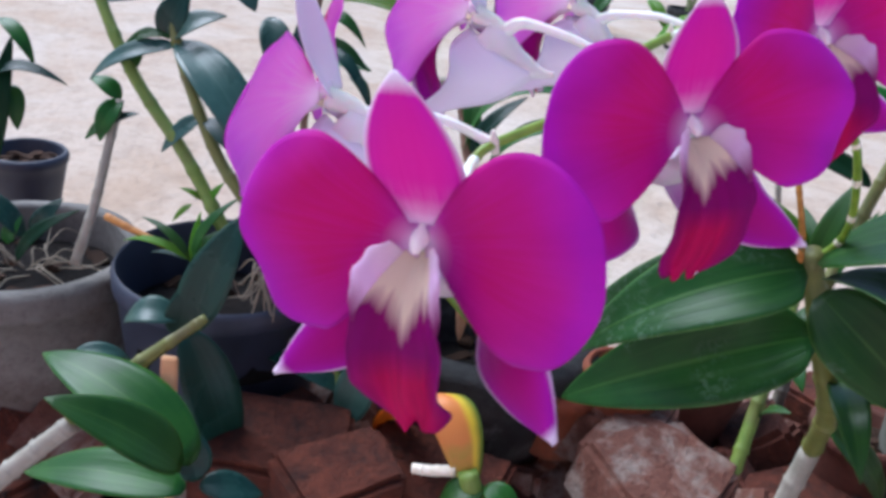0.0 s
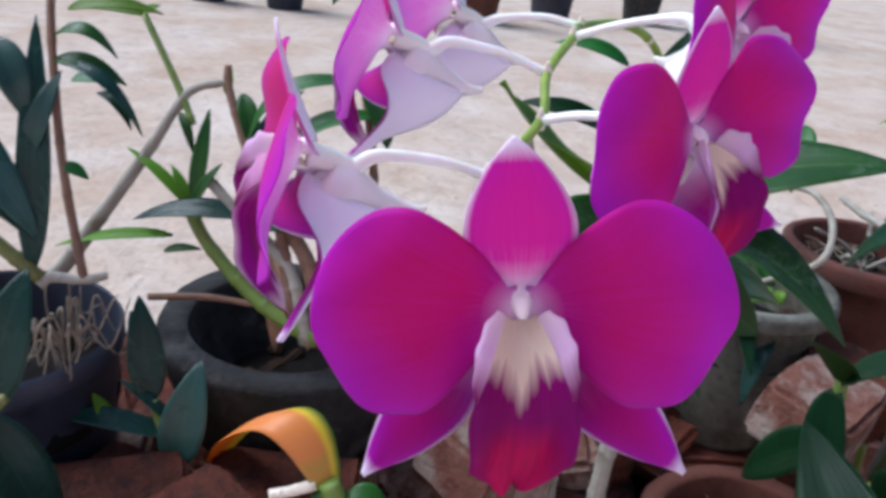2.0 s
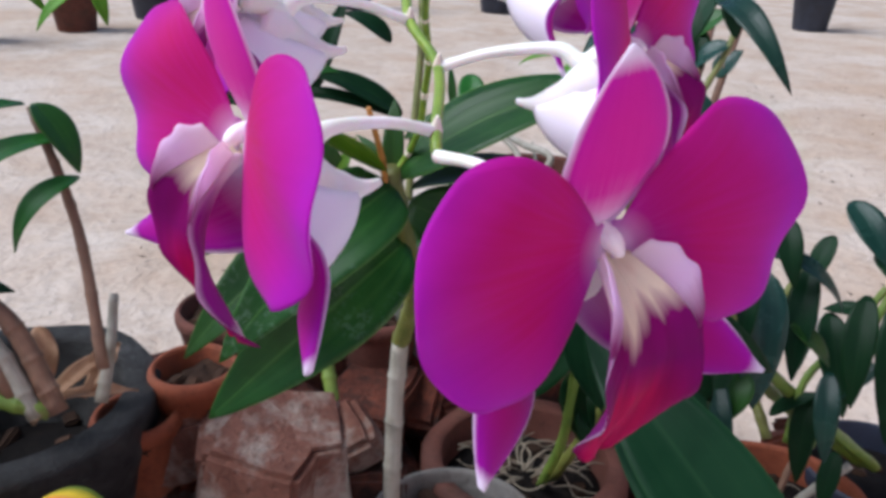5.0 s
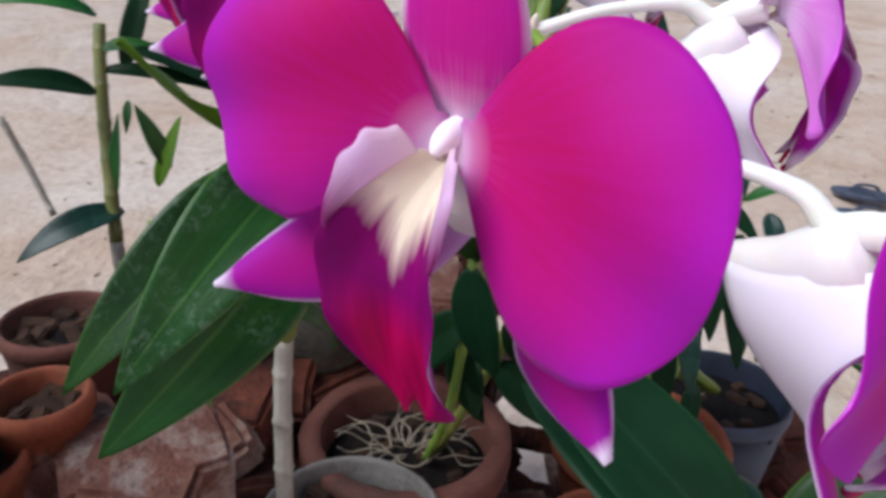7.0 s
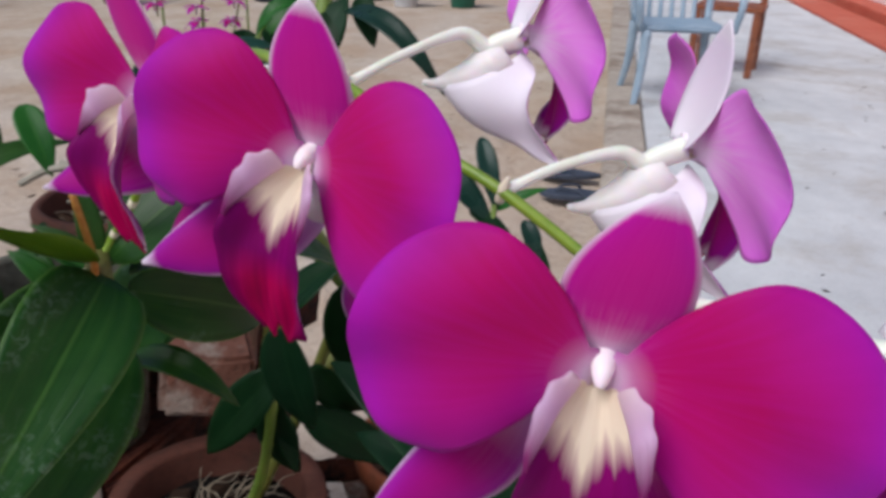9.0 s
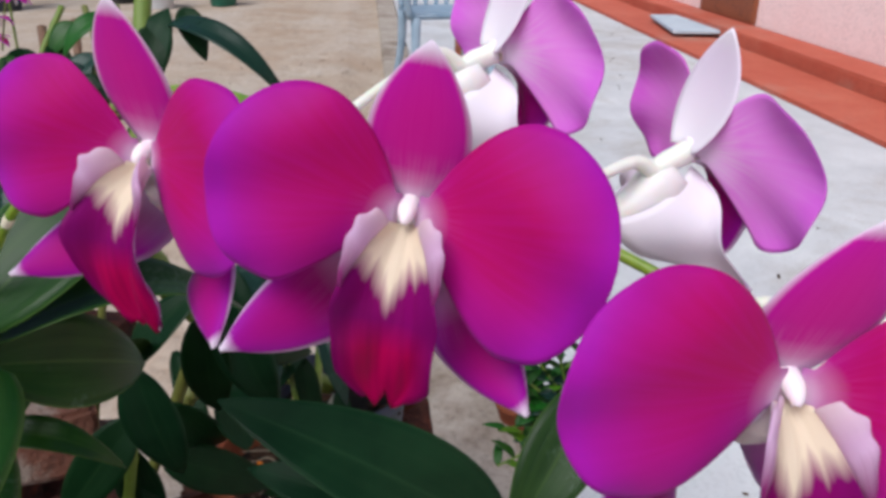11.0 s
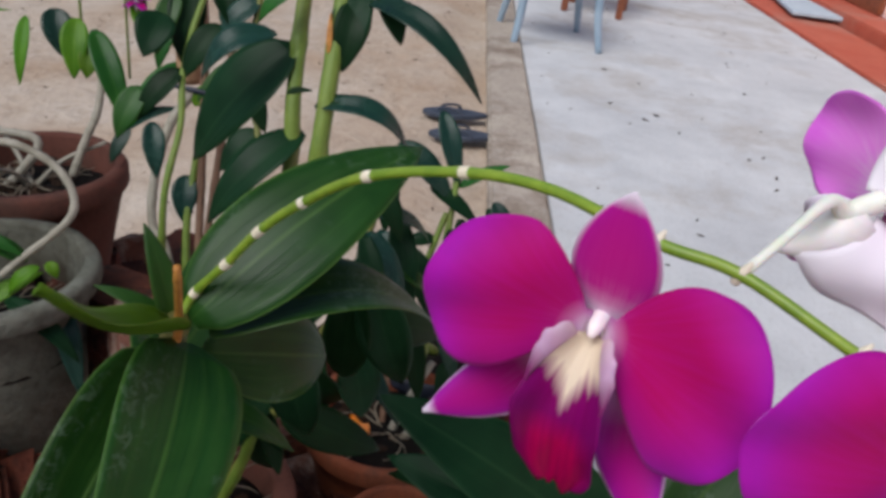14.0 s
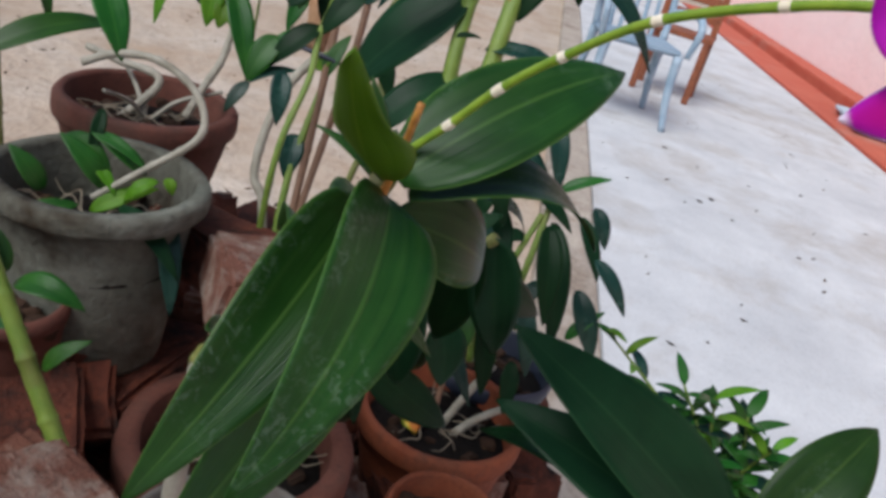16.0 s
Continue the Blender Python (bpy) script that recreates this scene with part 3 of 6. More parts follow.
        ripple = 0.0009 * math.sin(8 * v + 10 * u + ph) * u * u + 0.0007 * math.sin(15 * u + 3 * v + ph) * abs(v) ** 3
        keel = -0.0008 * math.exp(-(v / 0.12) ** 2) * (1 - u)
        return (p[0] + half * v, p[1] - trough + ripple + keel + 0.0016 * low * (abs(v) ** 2), p[2] + frill + 0.0012 * v * v * (1 - low))

    parts["lip"] = sheet("lip", lip, 30, 22, 0.0007, [lip_front, lat_front])

    def lobe(sign):
        # a rounded ear that rises from the lip's side beside the column
        def surf(u, v):
            a = v * 0.5 + 0.5
            e = np.array(lip(0.02 + 0.37 * u, sign * 0.95))
            rise = 0.0060 * math.sin(math.pi * (0.20 + 0.78 * u)) ** 0.7 * (1 + 0.07 * math.sin(19 * u + ph) * a)
            way = np.array([sign * (-0.10 + 0.40 * a), -0.62 + 0.60 * a * u, 0.70])
            return e + way * rise * a

        return sheet("side_lobe", (lambda u, v: surf(u, v * sign)), 22, 8, 0.0006, [lobe_mat, lobe_mat])

    parts["lobe_a"], parts["lobe_b"] = lobe(-1), lobe(1)
    parts["column"] = tube("column", [(0, 0.0075, 0.0024), (0, 0.0054, 0.0021), (0, 0.0040, 0.0016), (0, 0.0029, 0.0007), (0, 0.0025, -0.0001)],
                           [0.0019, 0.0017, 0.0016, 0.0015, 0.0012, 0.0006], [column_wax], 12, 6)
    return parts


LABELS = {"petal": "broad magenta petal fading to white at its base", "dorsal": "pink upper sepal with a white tip",
          "lateral": "magenta lower sepal edged in white", "chin": "waxy white spur", "lip": "dark crimson lip with a cream streaked throat",
          "lobe": "pale lilac side lobe", "column": "cream column"}


def orchid_bloom(at, front, up, size, node, seed, shape, label):
    """A bloom on its pedicel; node is where the pedicel leaves the spray."""
    turn = frame_of(front, up).to_4x4()
    m = Matrix.Translation(at) @ turn @ Matrix.Scale(size, 4)
    ob = thing("orchid_flower", label, "flower", group="blooms on the arching spray")
    joint = m @ Vector((0, 0.0164, -0.0010))
    ob.location = joint
    made = {}
    for key, me in bloom_meshes(seed, *shape).items():
        me.transform(Matrix.Translation(-joint) @ m)
        short = key.split("_")[0]
        made[key] = part(me.name.split(".")[0], me, made["lip"] if short in ("lobe", "column") else ob, LABELS[short])
    back = turn.to_3x3() @ Vector((0, 1, 0))
    top = turn.to_3x3() @ Vector((0, 0, 1))
    n = Vector(node)
    span = (n - joint).length
    p1 = joint + (back * 0.30 + top * 0.20) * span * 0.55
    p2 = joint.lerp(n, 0.62) + Vector((0, 0, 0.09 * span))
    me = tube("pedicel", [m @ Vector((0, 0.0070, 0.0006)), m @ Vector((0, 0.0120, -0.0002)), joint, p1, p2, n], [0.0024, 0.0022, 0.0016, 0.0012, 0.00105, 0.0010, 0.0010, 0.0012], [ped_wax], 10, 7)
    me.transform(Matrix.Translation(-joint))
    part("pedicel", me, ob, "slender white pedicel")
    return ob


def own(parent, ob):
    """Keeps a part's place in the world under a parent that stands elsewhere."""
    ob.data.transform(Matrix.Translation(-parent.location))
    return ob


def cane(parent, points, r0, r1, mat=None, rings=6, name="cane", label=""):
    me = tube(name, points, [r0, (r0 + r1) / 2, r1], [mat or cane_green], 12, 7, rings=[(k + 0.7) / rings for k in range(rings)], ring_bulge=0.16, wobble=0.03, seed=rings)
    return own(parent, part(name, me, parent, label))


def blade(parent, *args, **kw):
    return own(parent, leaf(parent, *args, **kw))


# ---- the flowering spray ----
orchid_bloom((-0.0113, 0.1039, 0.9498), (-0.2486, -0.9686, 0.0030), (-0.1278, 0.0359, 0.9911), 0.973, (-0.0060, 0.1470, 0.9525), 11,
             ((-1.6, -1.4, 28.5), (-24.8, -1.4, -24.8), (24.8, -1.5, -25.8), (-1.0, 5.8, -34.1), (29.8, 16.8, -2.6, -3.0), (29.3, 16.5, -0.7, -0.1)),
             "magenta orchid bloom with white-tipped sepals, at the tip of the spray")
orchid_bloom((-0.0433, 0.1518, 0.9590), (-0.9949, 0.0303, 0.0962), (0.0920, -0.1177, 0.9888), 0.905, (-0.0028, 0.1511, 0.9553), 12,
             ((2.4, -2.3, 26.8), (-25.9, -2.8, -25.7), (27.3, 3.6, -25.1), (2.7, 5.5, -33.0), (31.0, 15.7, 1.0, 1.8), (32.0, 17.2, -1.5, 2.5)),
             "magenta orchid bloom with cream throat, next to the spray's tip")
orchid_bloom((0.0322, 0.1328, 0.9682), (0.2890, -0.9399, 0.1817), (-0.2021, 0.1257, 0.9713), 0.867, (0.0143, 0.1702, 0.9615), 13,
             ((-0.5, -1.4, 27.3), (-22.4, 4.5, -25.0), (26.8, 4.0, -25.8), (-2.0, 3.0, -28.8), (31.8, 17.2, 1.4, -1.6), (30.4, 15.6, 7.7, 0.3)),
             "magenta orchid bloom showing pale lilac backs, on the spray")
orchid_bloom((-0.0195, 0.1963, 0.9735), (-0.9722, 0.1964, 0.1271), (0.0907, -0.1844, 0.9787), 0.866, (0.0215, 0.1878, 0.9680), 14,
             ((0.2, -3.7, 27.4), (-24.1, -3.2, -24.3), (24.5, -0.6, -25.5), (1.7, 3.8, -30.5), (28.8, 15.2, 6.2, 6.0), (31.0, 17.5, -0.9, 9.0)),
             "magenta orchid bloom with streaked cream throat, mid spray")
orchid_bloom((0.0061, 0.2373, 0.9748), (-0.8876, 0.4386, 0.1406), (0.0864, -0.1413, 0.9862), 0.864, (0.0425, 0.2198, 0.9747), 15,
             ((-0.0, -5.2, 28.6), (-23.3, -4.1, -25.7), (21.7, -2.0, -28.5), (3.0, 2.8, -30.8), (29.3, 14.9, 0.9, 8.5), (30.3, 16.5, -0.5, 10.1)),
             "magenta orchid bloom below the arch of the green stem")
orchid_bloom((0.0600, 0.1676, 0.9822), (0.3446, -0.9328, 0.1055), (-0.2059, 0.0346, 0.9780), 0.846, (0.0346, 0.2058, 0.9740), 16,
             ((-1.3, -1.3, 30.6), (-26.5, 3.2, -23.2), (23.7, 0.2, -22.4), (0.0, 1.0, -29.0), (30.5, 17.4, 4.6, 6.8), (32.9, 15.2, 4.0, -2.7)),
             "magenta orchid bloom with white waxy back, high on the spray")
SPRAY = [
    (0.1500, 0.3520, 0.8690),
    (0.1540, 0.3471, 0.8792),
    (0.1495, 0.3337, 0.8958),
    (0.1399, 0.3196, 0.9153),
    (0.1278, 0.3035, 0.9330),
    (0.1070, 0.2822, 0.9532),
    (0.0848, 0.2568, 0.9669),
    (0.0640, 0.2378, 0.9738),
    (0.0425, 0.2198, 0.9747),
    (0.0346, 0.2058, 0.9740),
    (0.0215, 0.1878, 0.9680),
    (0.0143, 0.1702, 0.9615),
    (-0.0028, 0.1511, 0.9553),
    (-0.0060, 0.1470, 0.9525),
]
spray = thing("flower_spray", "arching green orchid flower stem with pale nodes", "flower stem", SPRAY[0])
NODES = (0.04, 0.111, 0.196, 0.284, 0.402, 0.521)
me = tube("stem", SPRAY, [0.0016, 0.0016, 0.0016, 0.0015, 0.0014, 0.0013, 0.0012, 0.0011, 0.0010], [spray_green, spray_ring], 12, 10,
          rings=NODES, ring_bulge=0.18, slots_at=lambda s: 1 if any(abs(s - r) < 0.007 for r in NODES) else 0)
rest(part("stem", me, spray, "green stem ringed with pale nodes"), SPRAY[0])
for k in range(8, 13):
    p = Vector(SPRAY[k])
    rest(part("bract", tube("bract", [p + Vector((0.0006, 0.0006, -0.002)), p, p + Vector((-0.0006, -0.001, 0.003))], [0.0009, 0.0012, 0.0003], [spray_ring], 8, 4), spray, "small pale bract"), SPRAY[0])


# ---- the flowering plant ----
CROWN = Vector((0.1460, 0.3515, 0.8665))
orchid = thing("orchid_plant", "orchid plant with broad arching deep green leaves", "orchid", CROWN - Vector((0, 0, 0.35)))

blade(orchid, (0.1668, 0.3648, 0.8217), (0.0555, 0.3878, 0.7425), 0.0500, 0.12, (-0.45, -0.75, 0.5), [leaf_deep, leaf_under], fold=0.25, blunt=0.62, nu=24, nv=12, seed=1)
blade(orchid, (0.1440, 0.3475, 0.8635), (0.0524, 0.3627, 0.7894), 0.0450, 0.16, (-0.55, -0.62, 0.56), [leaf_deep, leaf_under], fold=0.22, blunt=0.48, nu=24, nv=12, seed=2)
blade(orchid, (0.1440, 0.3575, 0.8585), (0.0484, 0.3942, 0.7784), 0.0380, 0.12, (-0.4, -0.5, 0.75), [leaf_deep, leaf_under], fold=0.3, blunt=0.56, nu=24, nv=12, seed=7)
blade(orchid, (0.1420, 0.3515, 0.8705), (0.0710, 0.3570, 0.9290), 0.0270, -0.06, (0.62, -0.16, 0.78), [leaf_young, leaf_young], fold=0.45, wave=0.08, seed=3)
blade(orchid, (0.1500, 0.3475, 0.8695), (0.2229, 0.2715, 0.9194), 0.0450, 0.1, (-0.2, -0.35, 0.9), [leaf_deep, leaf_under], fold=0.12, seed=4)
blade(orchid, (0.1520, 0.3415, 0.8625), (0.2109, 0.2586, 0.8407), 0.0330, 0.20, (-0.25, 0, 0.95), [leaf_deep, leaf_under], fold=0.3, seed=5)
blade(orchid, (0.1540, 0.3455, 0.8525), (0.2060, 0.3060, 0.8190), 0.0380, 0.14, (-0.70, -0.45, 0.55), [leaf_deep, leaf_under], fold=0.2, seed=6)
blade(orchid, (0.1768, 0.3688, 0.8217), (0.2750, 0.3720, 0.7950), 0.0440, 0.14, (-0.2, -0.3, 0.9), [leaf_deep, leaf_under], fold=0.2, seed=8)
blade(orchid, (0.1950, 0.3800, 0.7890), (0.1907, 0.3168, 0.7733), 0.0180, 0.2, (-0.3, -0.3, 0.9), [leaf_mid, leaf_under], fold=0.3, seed=9)
blade(orchid, (0.1970, 0.3830, 0.7850), (0.3000, 0.4300, 0.7600), 0.0420, 0.16, (-0.2, -0.5, 0.8), [leaf_deep, leaf_under], fold=0.2, seed=10)
blade(orchid, (0.2300, 0.4400, 0.7230), (0.2920, 0.4550, 0.6550), 0.0220, 0.12, (-0.2, -0.5, 0.8), [leaf_mid, leaf_under], fold=0.3, seed=12)
cane(orchid, [(0.1460, 0.3515, 0.8705), (0.1708, 0.3688, 0.8217), (0.1910, 0.3830, 0.7850), (0.2125, 0.4115, 0.7480), (0.2260, 0.4400, 0.7030)], 0.0050, 0.0062, cane_olive, 6, label="olive ringed cane with swollen nodes")
cane(orchid, [(0.2250, 0.4380, 0.7060), (0.2231, 0.4412, 0.6492), (0.2218, 0.4431, 0.5510), (0.2216, 0.4441, 0.5027)], 0.0063, 0.0066, cane_pale, 5, label="chalky white lower cane")
cane(orchid, [(0.1420, 0.3505, 0.8645), (0.1380, 0.3475, 0.8785), (0.1258, 0.3425, 0.9063)], 0.0016, 0.0013, dry_sheath, 2, 'dry_stub', "dry brown stub")



def pot(name, label, centre, rim_z, radius, height, mat, wall=0.012, lip=0.022, taper=0.72, flare=0.006, rough=0.0015, seed=0, soil=0.03, collar=True, group="plant pots"):
    """A plant pot with a collar, filled with dark bark, standing so that its rim is at rim_z."""
    r, h = radius, height
    ob = thing(name, label, "pot", (centre[0], centre[1], rim_z - h), group)
    rb = r * taper
    outer = [(0.0, 0.0), (rb * 0.6, 0.0), (rb * 0.97, 0.002), (rb, 0.008)]
    outer += [(rb + (r - flare - rb) * k, 0.008 + (h - lip - 0.010) * k) for k in (0.2, 0.4, 0.6, 0.8, 1.0)]
    if collar:
        outer += [(r - 0.001, h - lip), (r, h - lip + 0.004), (r, h - 0.005), (r - 0.003, h)]
    else:
        outer += [(r - 0.003, h - lip * 0.5), (r, h - 0.005), (r - 0.002, h)]
    inner = [(r - wall + 0.001, h), (r - wall, h - 0.004), (r - wall - 0.003, h - lip), (rb - wall + (r - rb) * 0.5, h * 0.5), (rb - wall, 0.02), (0.0, 0.018)]
    part("body", lathe("body", outer + inner, [mat], 56, rough, seed), ob)
    sr = r - wall - 0.004
    sz = h - soil
    ring = [(0.0, sz + 0.006), (sr * 0.4, sz + 0.003), (sr * 0.75, sz), (sr * 1.0, sz - 0.004), (sr, sz - 0.02)]
    part("potting_bark", lathe("potting_bark", ring[::-1], [soil_mat], 40, 0.006, seed + 3), ob, "dark potting bark")
    rng = random.Random(seed + 40)
    chip = [block("bark_chip", (rng.uniform(0.014, 0.03), rng.uniform(0.010, 0.018), rng.uniform(0.006, 0.011)), chip_mat, 0.002, 0.002, seed + j, 1) for j in range(4)]
    for j in range(16):
        a, d = rng.uniform(0, 6.28), sr * math.sqrt(rng.uniform(0.02, 0.8))
        c = part("bark_chip", chip[j % 4], ob)
        c.matrix_basis = pose(d * math.cos(a), d * math.sin(a), sz - 0.001, rng.uniform(-25, 25), rng.uniform(-25, 25), rng.uniform(0, 360))
    return ob


def roots(parent, centre, n, spread, height, mat=None, seed=0, thick=0.0018):
    """Wiry pale roots tangled over the bark."""
    rng = random.Random(seed)
    c = Vector(centre)
    for j in range(n):
        a = rng.uniform(0, 6.28)
        p = c + Vector((math.cos(a), math.sin(a), 0)) * rng.uniform(0, spread * 0.4)
        pts = [p]
        head = a + rng.uniform(-1, 1)
        for k in range(4):
            head += rng.uniform(-0.9, 0.9)
            p = p + Vector((math.cos(head), math.sin(head), 0)) * spread * rng.uniform(0.18, 0.4)
            p.z = c.z + rng.uniform(0, height)
            pts.append(p.copy())
        own(parent, part("root", tube("root", pts, [thick, thick * 0.9, thick * 0.5], [mat or root_mat], 6, 5, wobble=0.08, seed=j), parent))


# ---- the setting ----
def ground():
    """One sheet of sand out to the horizon, finely rippled near the plants."""
    xs = np.unique(np.concatenate([-np.geomspace(1.2, 900, 26)[::-1] , np.arange(-1.1, 7.0, 0.09), np.geomspace(7.1, 900, 26)]))
    ys = np.unique(np.concatenate([-np.geomspace(0.2, 900, 26)[::-1], np.arange(0.0, 8.0, 0.09), np.geomspace(8.1, 900, 26)]))
    verts, faces = [], []
    for x in xs:
        for y in ys:
            near = max(0.0, 1 - max(abs(x - 3) / 9, abs(y - 3.5) / 9))
            q = Vector((x, y, 0))
            z = (noise.noise(q * 1.1) * 0.02 + noise.noise(q * 3.7) * 0.012 + noise.noise(q * 9.0) * 0.006) * min(1, near * 2)
            if y < 0.3:
                z = min(z, 0.0) - 0.02
            verts.append((x, y, z - 0.012))
    w = len(ys)
    for i in range(len(xs) - 1):
        for j in range(w - 1):
            faces.append((i * w + j, (i + 1) * w + j, (i + 1) * w + j + 1, i * w + j + 1))
    tagged(new("ground", build("ground", verts, faces, [sand_mat])), "pale trodden beige sand yard", "sand", "", "structure")


ground()


def slab(name, x0, x1, y0, y1, z0, z1, mat, label, category, bevel=0.01):
    me = block(name, (x1 - x0, y1 - y0, z1 - z0), mat, bevel)
    ob = new(name, me)
    ob.location = ((x0 + x1) / 2, (y0 + y1) / 2, z0)
    return tagged(ob, label, category, "", "structure")


slab("pavement", -6.0, 16.0, -2.12, -0.085, -0.15, 0.004, concrete_mat, "smooth pale grey concrete yard paving", "paving", 0.004)
slab("kerb", -6.0, 16.0, -0.075, 0.115, -0.15, 0.030, kerb_mat, "worn grey cement kerb between sand and paving", "kerb", 0.012)
slab("trim", -6.0, 16.0, -2.62, -2.13, -0.15, 0.02, red_mat, "red oxide painted cement apron along the house", "step", 0.01)
slab("plinth", -6.0, 16.0, -2.95, -2.63, -0.15, 0.11, red_mat, "red oxide painted step of the house", "step", 0.012)
slab("wall_house", -6.0, 16.0, -3.20, -2.96, -0.15, 3.2, pink_mat, "pale pink plastered house wall", "wall", 0.01)


# ---- bricks under the pots ----
def brick_ledge():
    """Rough loose bricks stacked as a stand for the pots: each brick is a piece of its own."""
    rng = random.Random(5)
    stand = thing("brick_stand", "rough stand of loose weathered red bricks", "brick stand", (0.2, 0.6, 0.0), kind="structure")
    kinds = [block("brick", (0.16 * sx, 0.105 * sy, 0.064), m, 0.006, 0.005, k, 3) for k, (sx, sy, m) in enumerate(
        [(1.1, 1.0, brick_mat), (0.8, 0.9, brick_mat), (0.6, 0.8, brick_mat), (0.7, 1.1, brick_mat), (0.9, 0.95, brick_pale), (0.6, 0.9, brick_pale)])]
    shards = [block("brick_shard", (0.05 + 0.012 * k, 0.04 + 0.006 * k, 0.030 + 0.004 * (k % 3)), brick_pale if k in (2, 4) else brick_mat, 0.006, 0.009, 50 + k, 2) for k in range(6)]

    def scatter(n, x0, x1, y0, y1, z):
        for _ in range(n):
            c = part("brick_shard", rng.choice(shards), stand)
            c.matrix_basis = pose(rng.uniform(x0, x1) - 0.2, rng.uniform(y0, y1) - 0.6, z + rng.uniform(-0.012, 0.014), rng.uniform(-35, 35), rng.uniform(-35, 35), rng.uniform(0, 360))

    def lay(x0, x1, y0, y1, layers, turn):
        for k in range(layers):
            z = k * 0.072
            top = k >= layers - 2
            y = y0
            row = 0
            while y < y1:
                x = x0 + (0.08 if (row + k) % 2 else 0.0)
                while x < x1:
                    edge = y - y0 < 0.10 or y1 - y < 0.22 or x - x0 < 0.2 or x1 - x < 0.3
                    if top or edge:
                        b = part("brick", rng.choice(kinds[:4] if rng.random() < 0.68 else kinds[4:]), stand)
                        j = 1.0 if k == layers - 1 else 0.25
                        b.matrix_basis = pose(x - 0.2 + rng.uniform(-0.012, 0.012) * j, y - 0.6 + rng.uniform(-0.008, 0.008) * j, z + (rng.uniform(0, 0.012) if j == 1 else 0),
                                              rng.uniform(-16, 16) * j, rng.uniform(-16, 16) * j, turn + rng.uniform(-50, 50) * j)
                    x += 0.165
                y += 0.115
                row += 1

    lay(-0.55, 0.25, 0.50, 0.86, 7, 0)
    lay(0.30, 0.80, 0.60, 0.84, 7, 0)
    lay(0.10, 0.56, 0.22, 0.56, 5, 0)
    lay(0.50, 0.92, 0.16, 0.40, 4, 0)
    lay(-0.60, 0.10, 0.34, 0.50, 5, 0)
    scatter(46, -0.55, 0.32, 0.50, 0.62, 0.505)
    scatter(34, -0.55, 0.15, 0.34, 0.50, 0.365)
    scatter(40, 0.10, 0.62, 0.22, 0.58, 0.365)
    scatter(26, 0.50, 0.98, 0.16, 0.42, 0.292)
    scatter(24, 0.30, 0.80, 0.60, 0.70, 0.505)
    return stand


stand = brick_ledge()


# ---- pots and their plants ----
pot("plastic_pot", "black plastic pot holding a rooted orchid", (-0.220, 0.585), 0.683, 0.092, 0.172, black_plastic, 0.004, 0.02, 0.82, 0.004, 0.0006, 1, 0.05)
pot("cement_pot", "dark weathered cement pot with thick rough rim", (0.003, 0.628), 0.655, 0.112, 0.145, cement_dark, 0.026, 0.03, 0.66, 0.004, 0.004, 2, 0.07, False)
pot_grey = pot("cement_pot", "pale grey cement pot with flared rim", (-0.415, 0.60), 0.655, 0.105, 0.145, cement_grey, 0.018, 0.025, 0.78, 0.006, 0.002, 3)
pot_roots = pot("clay_pot", "old brown clay pot with tangled pale roots", (0.395, 0.455), 0.515, 0.100, 0.150, terracotta_old, 0.020, 0.03, 0.7, 0.004, 0.002, 4)
pot_orange = pot("clay_pot", "orange clay pot with canes and a yellow leaf", (0.600, 0.292), 0.460, 0.095, 0.165, terracotta, 0.010, 0.025, 0.68, 0.006, 0.0015, 5)
pot_far = pot("clay_pot", "reddish clay pot holding a young orchid", (0.665, 0.695), 0.685, 0.095, 0.172, terracotta_old, 0.012, 0.025, 0.62, 0.006, 0.0015, 6)
pot_white = pot("cement_pot", "pale mossy cement pot with a wide rim", (0.455, 0.628), 0.685, 0.090, 0.172, cement_moss, 0.014, 0.018, 0.70, 0.011, 0.0018, 7, 0.05)
roots(pot_roots, (0.395, 0.455, 0.495), 26, 0.055, 0.012, None, 8, 0.0010)
roots(pot_orange, (0.600, 0.292, 0.435), 12, 0.05, 0.010, None, 18, 0.0010)
roots(pot_grey, (-0.415, 0.600, 0.630), 16, 0.06, 0.02, None, 28, 0.0009)
roots(pot_white, (0.455, 0.628, 0.640), 12, 0.05, 0.015, None, 38, 0.0009)
roots(pot_far, (0.665, 0.695, 0.660), 14, 0.05, 0.015, None, 48, 0.0010)
cane(pot_orange, [(0.600, 0.292, 0.425), (0.625, 0.270, 0.470), (0.650, 0.250, 0.500)], 0.005, 0.004, cane_pale, 4, label="short pale cane")
cane(pot_orange, [(0.590, 0.280, 0.425), (0.600, 0.255, 0.455), (0.612, 0.225, 0.475)], 0.005, 0.004, cane_pale, 4, label="short pale cane")
cane(pot_orange, [(0.610, 0.300, 0.425), (0.640, 0.300, 0.480), (0.660, 0.290, 0.520)], 0.004, 0.003, cane_brown, 4, label="short brown cane")
blade(pot_orange, (0.565, 0.315, 0.440), (0.595, 0.335, 0.452), 0.022, 0.25, (-0.3, 0, 1), [leaf_yellow, leaf_yellow], wave=0.3, name="fallen_leaf", label="small yellow fallen leaf")
for k in range(3):
    a = 0.9 + 2.1 * k
    cane(pot_far, [(0.665, 0.695, 0.655), (0.665 + 0.03 * math.cos(a), 0.695 + 0.03 * math.sin(a), 0.685), (0.665 + 0.075 * math.cos(a), 0.695 + 0.075 * math.sin(a), 0.705)], 0.0028, 0.002, cane_pale, 4, label="short pale cane")


# ---- plants in the pots ----

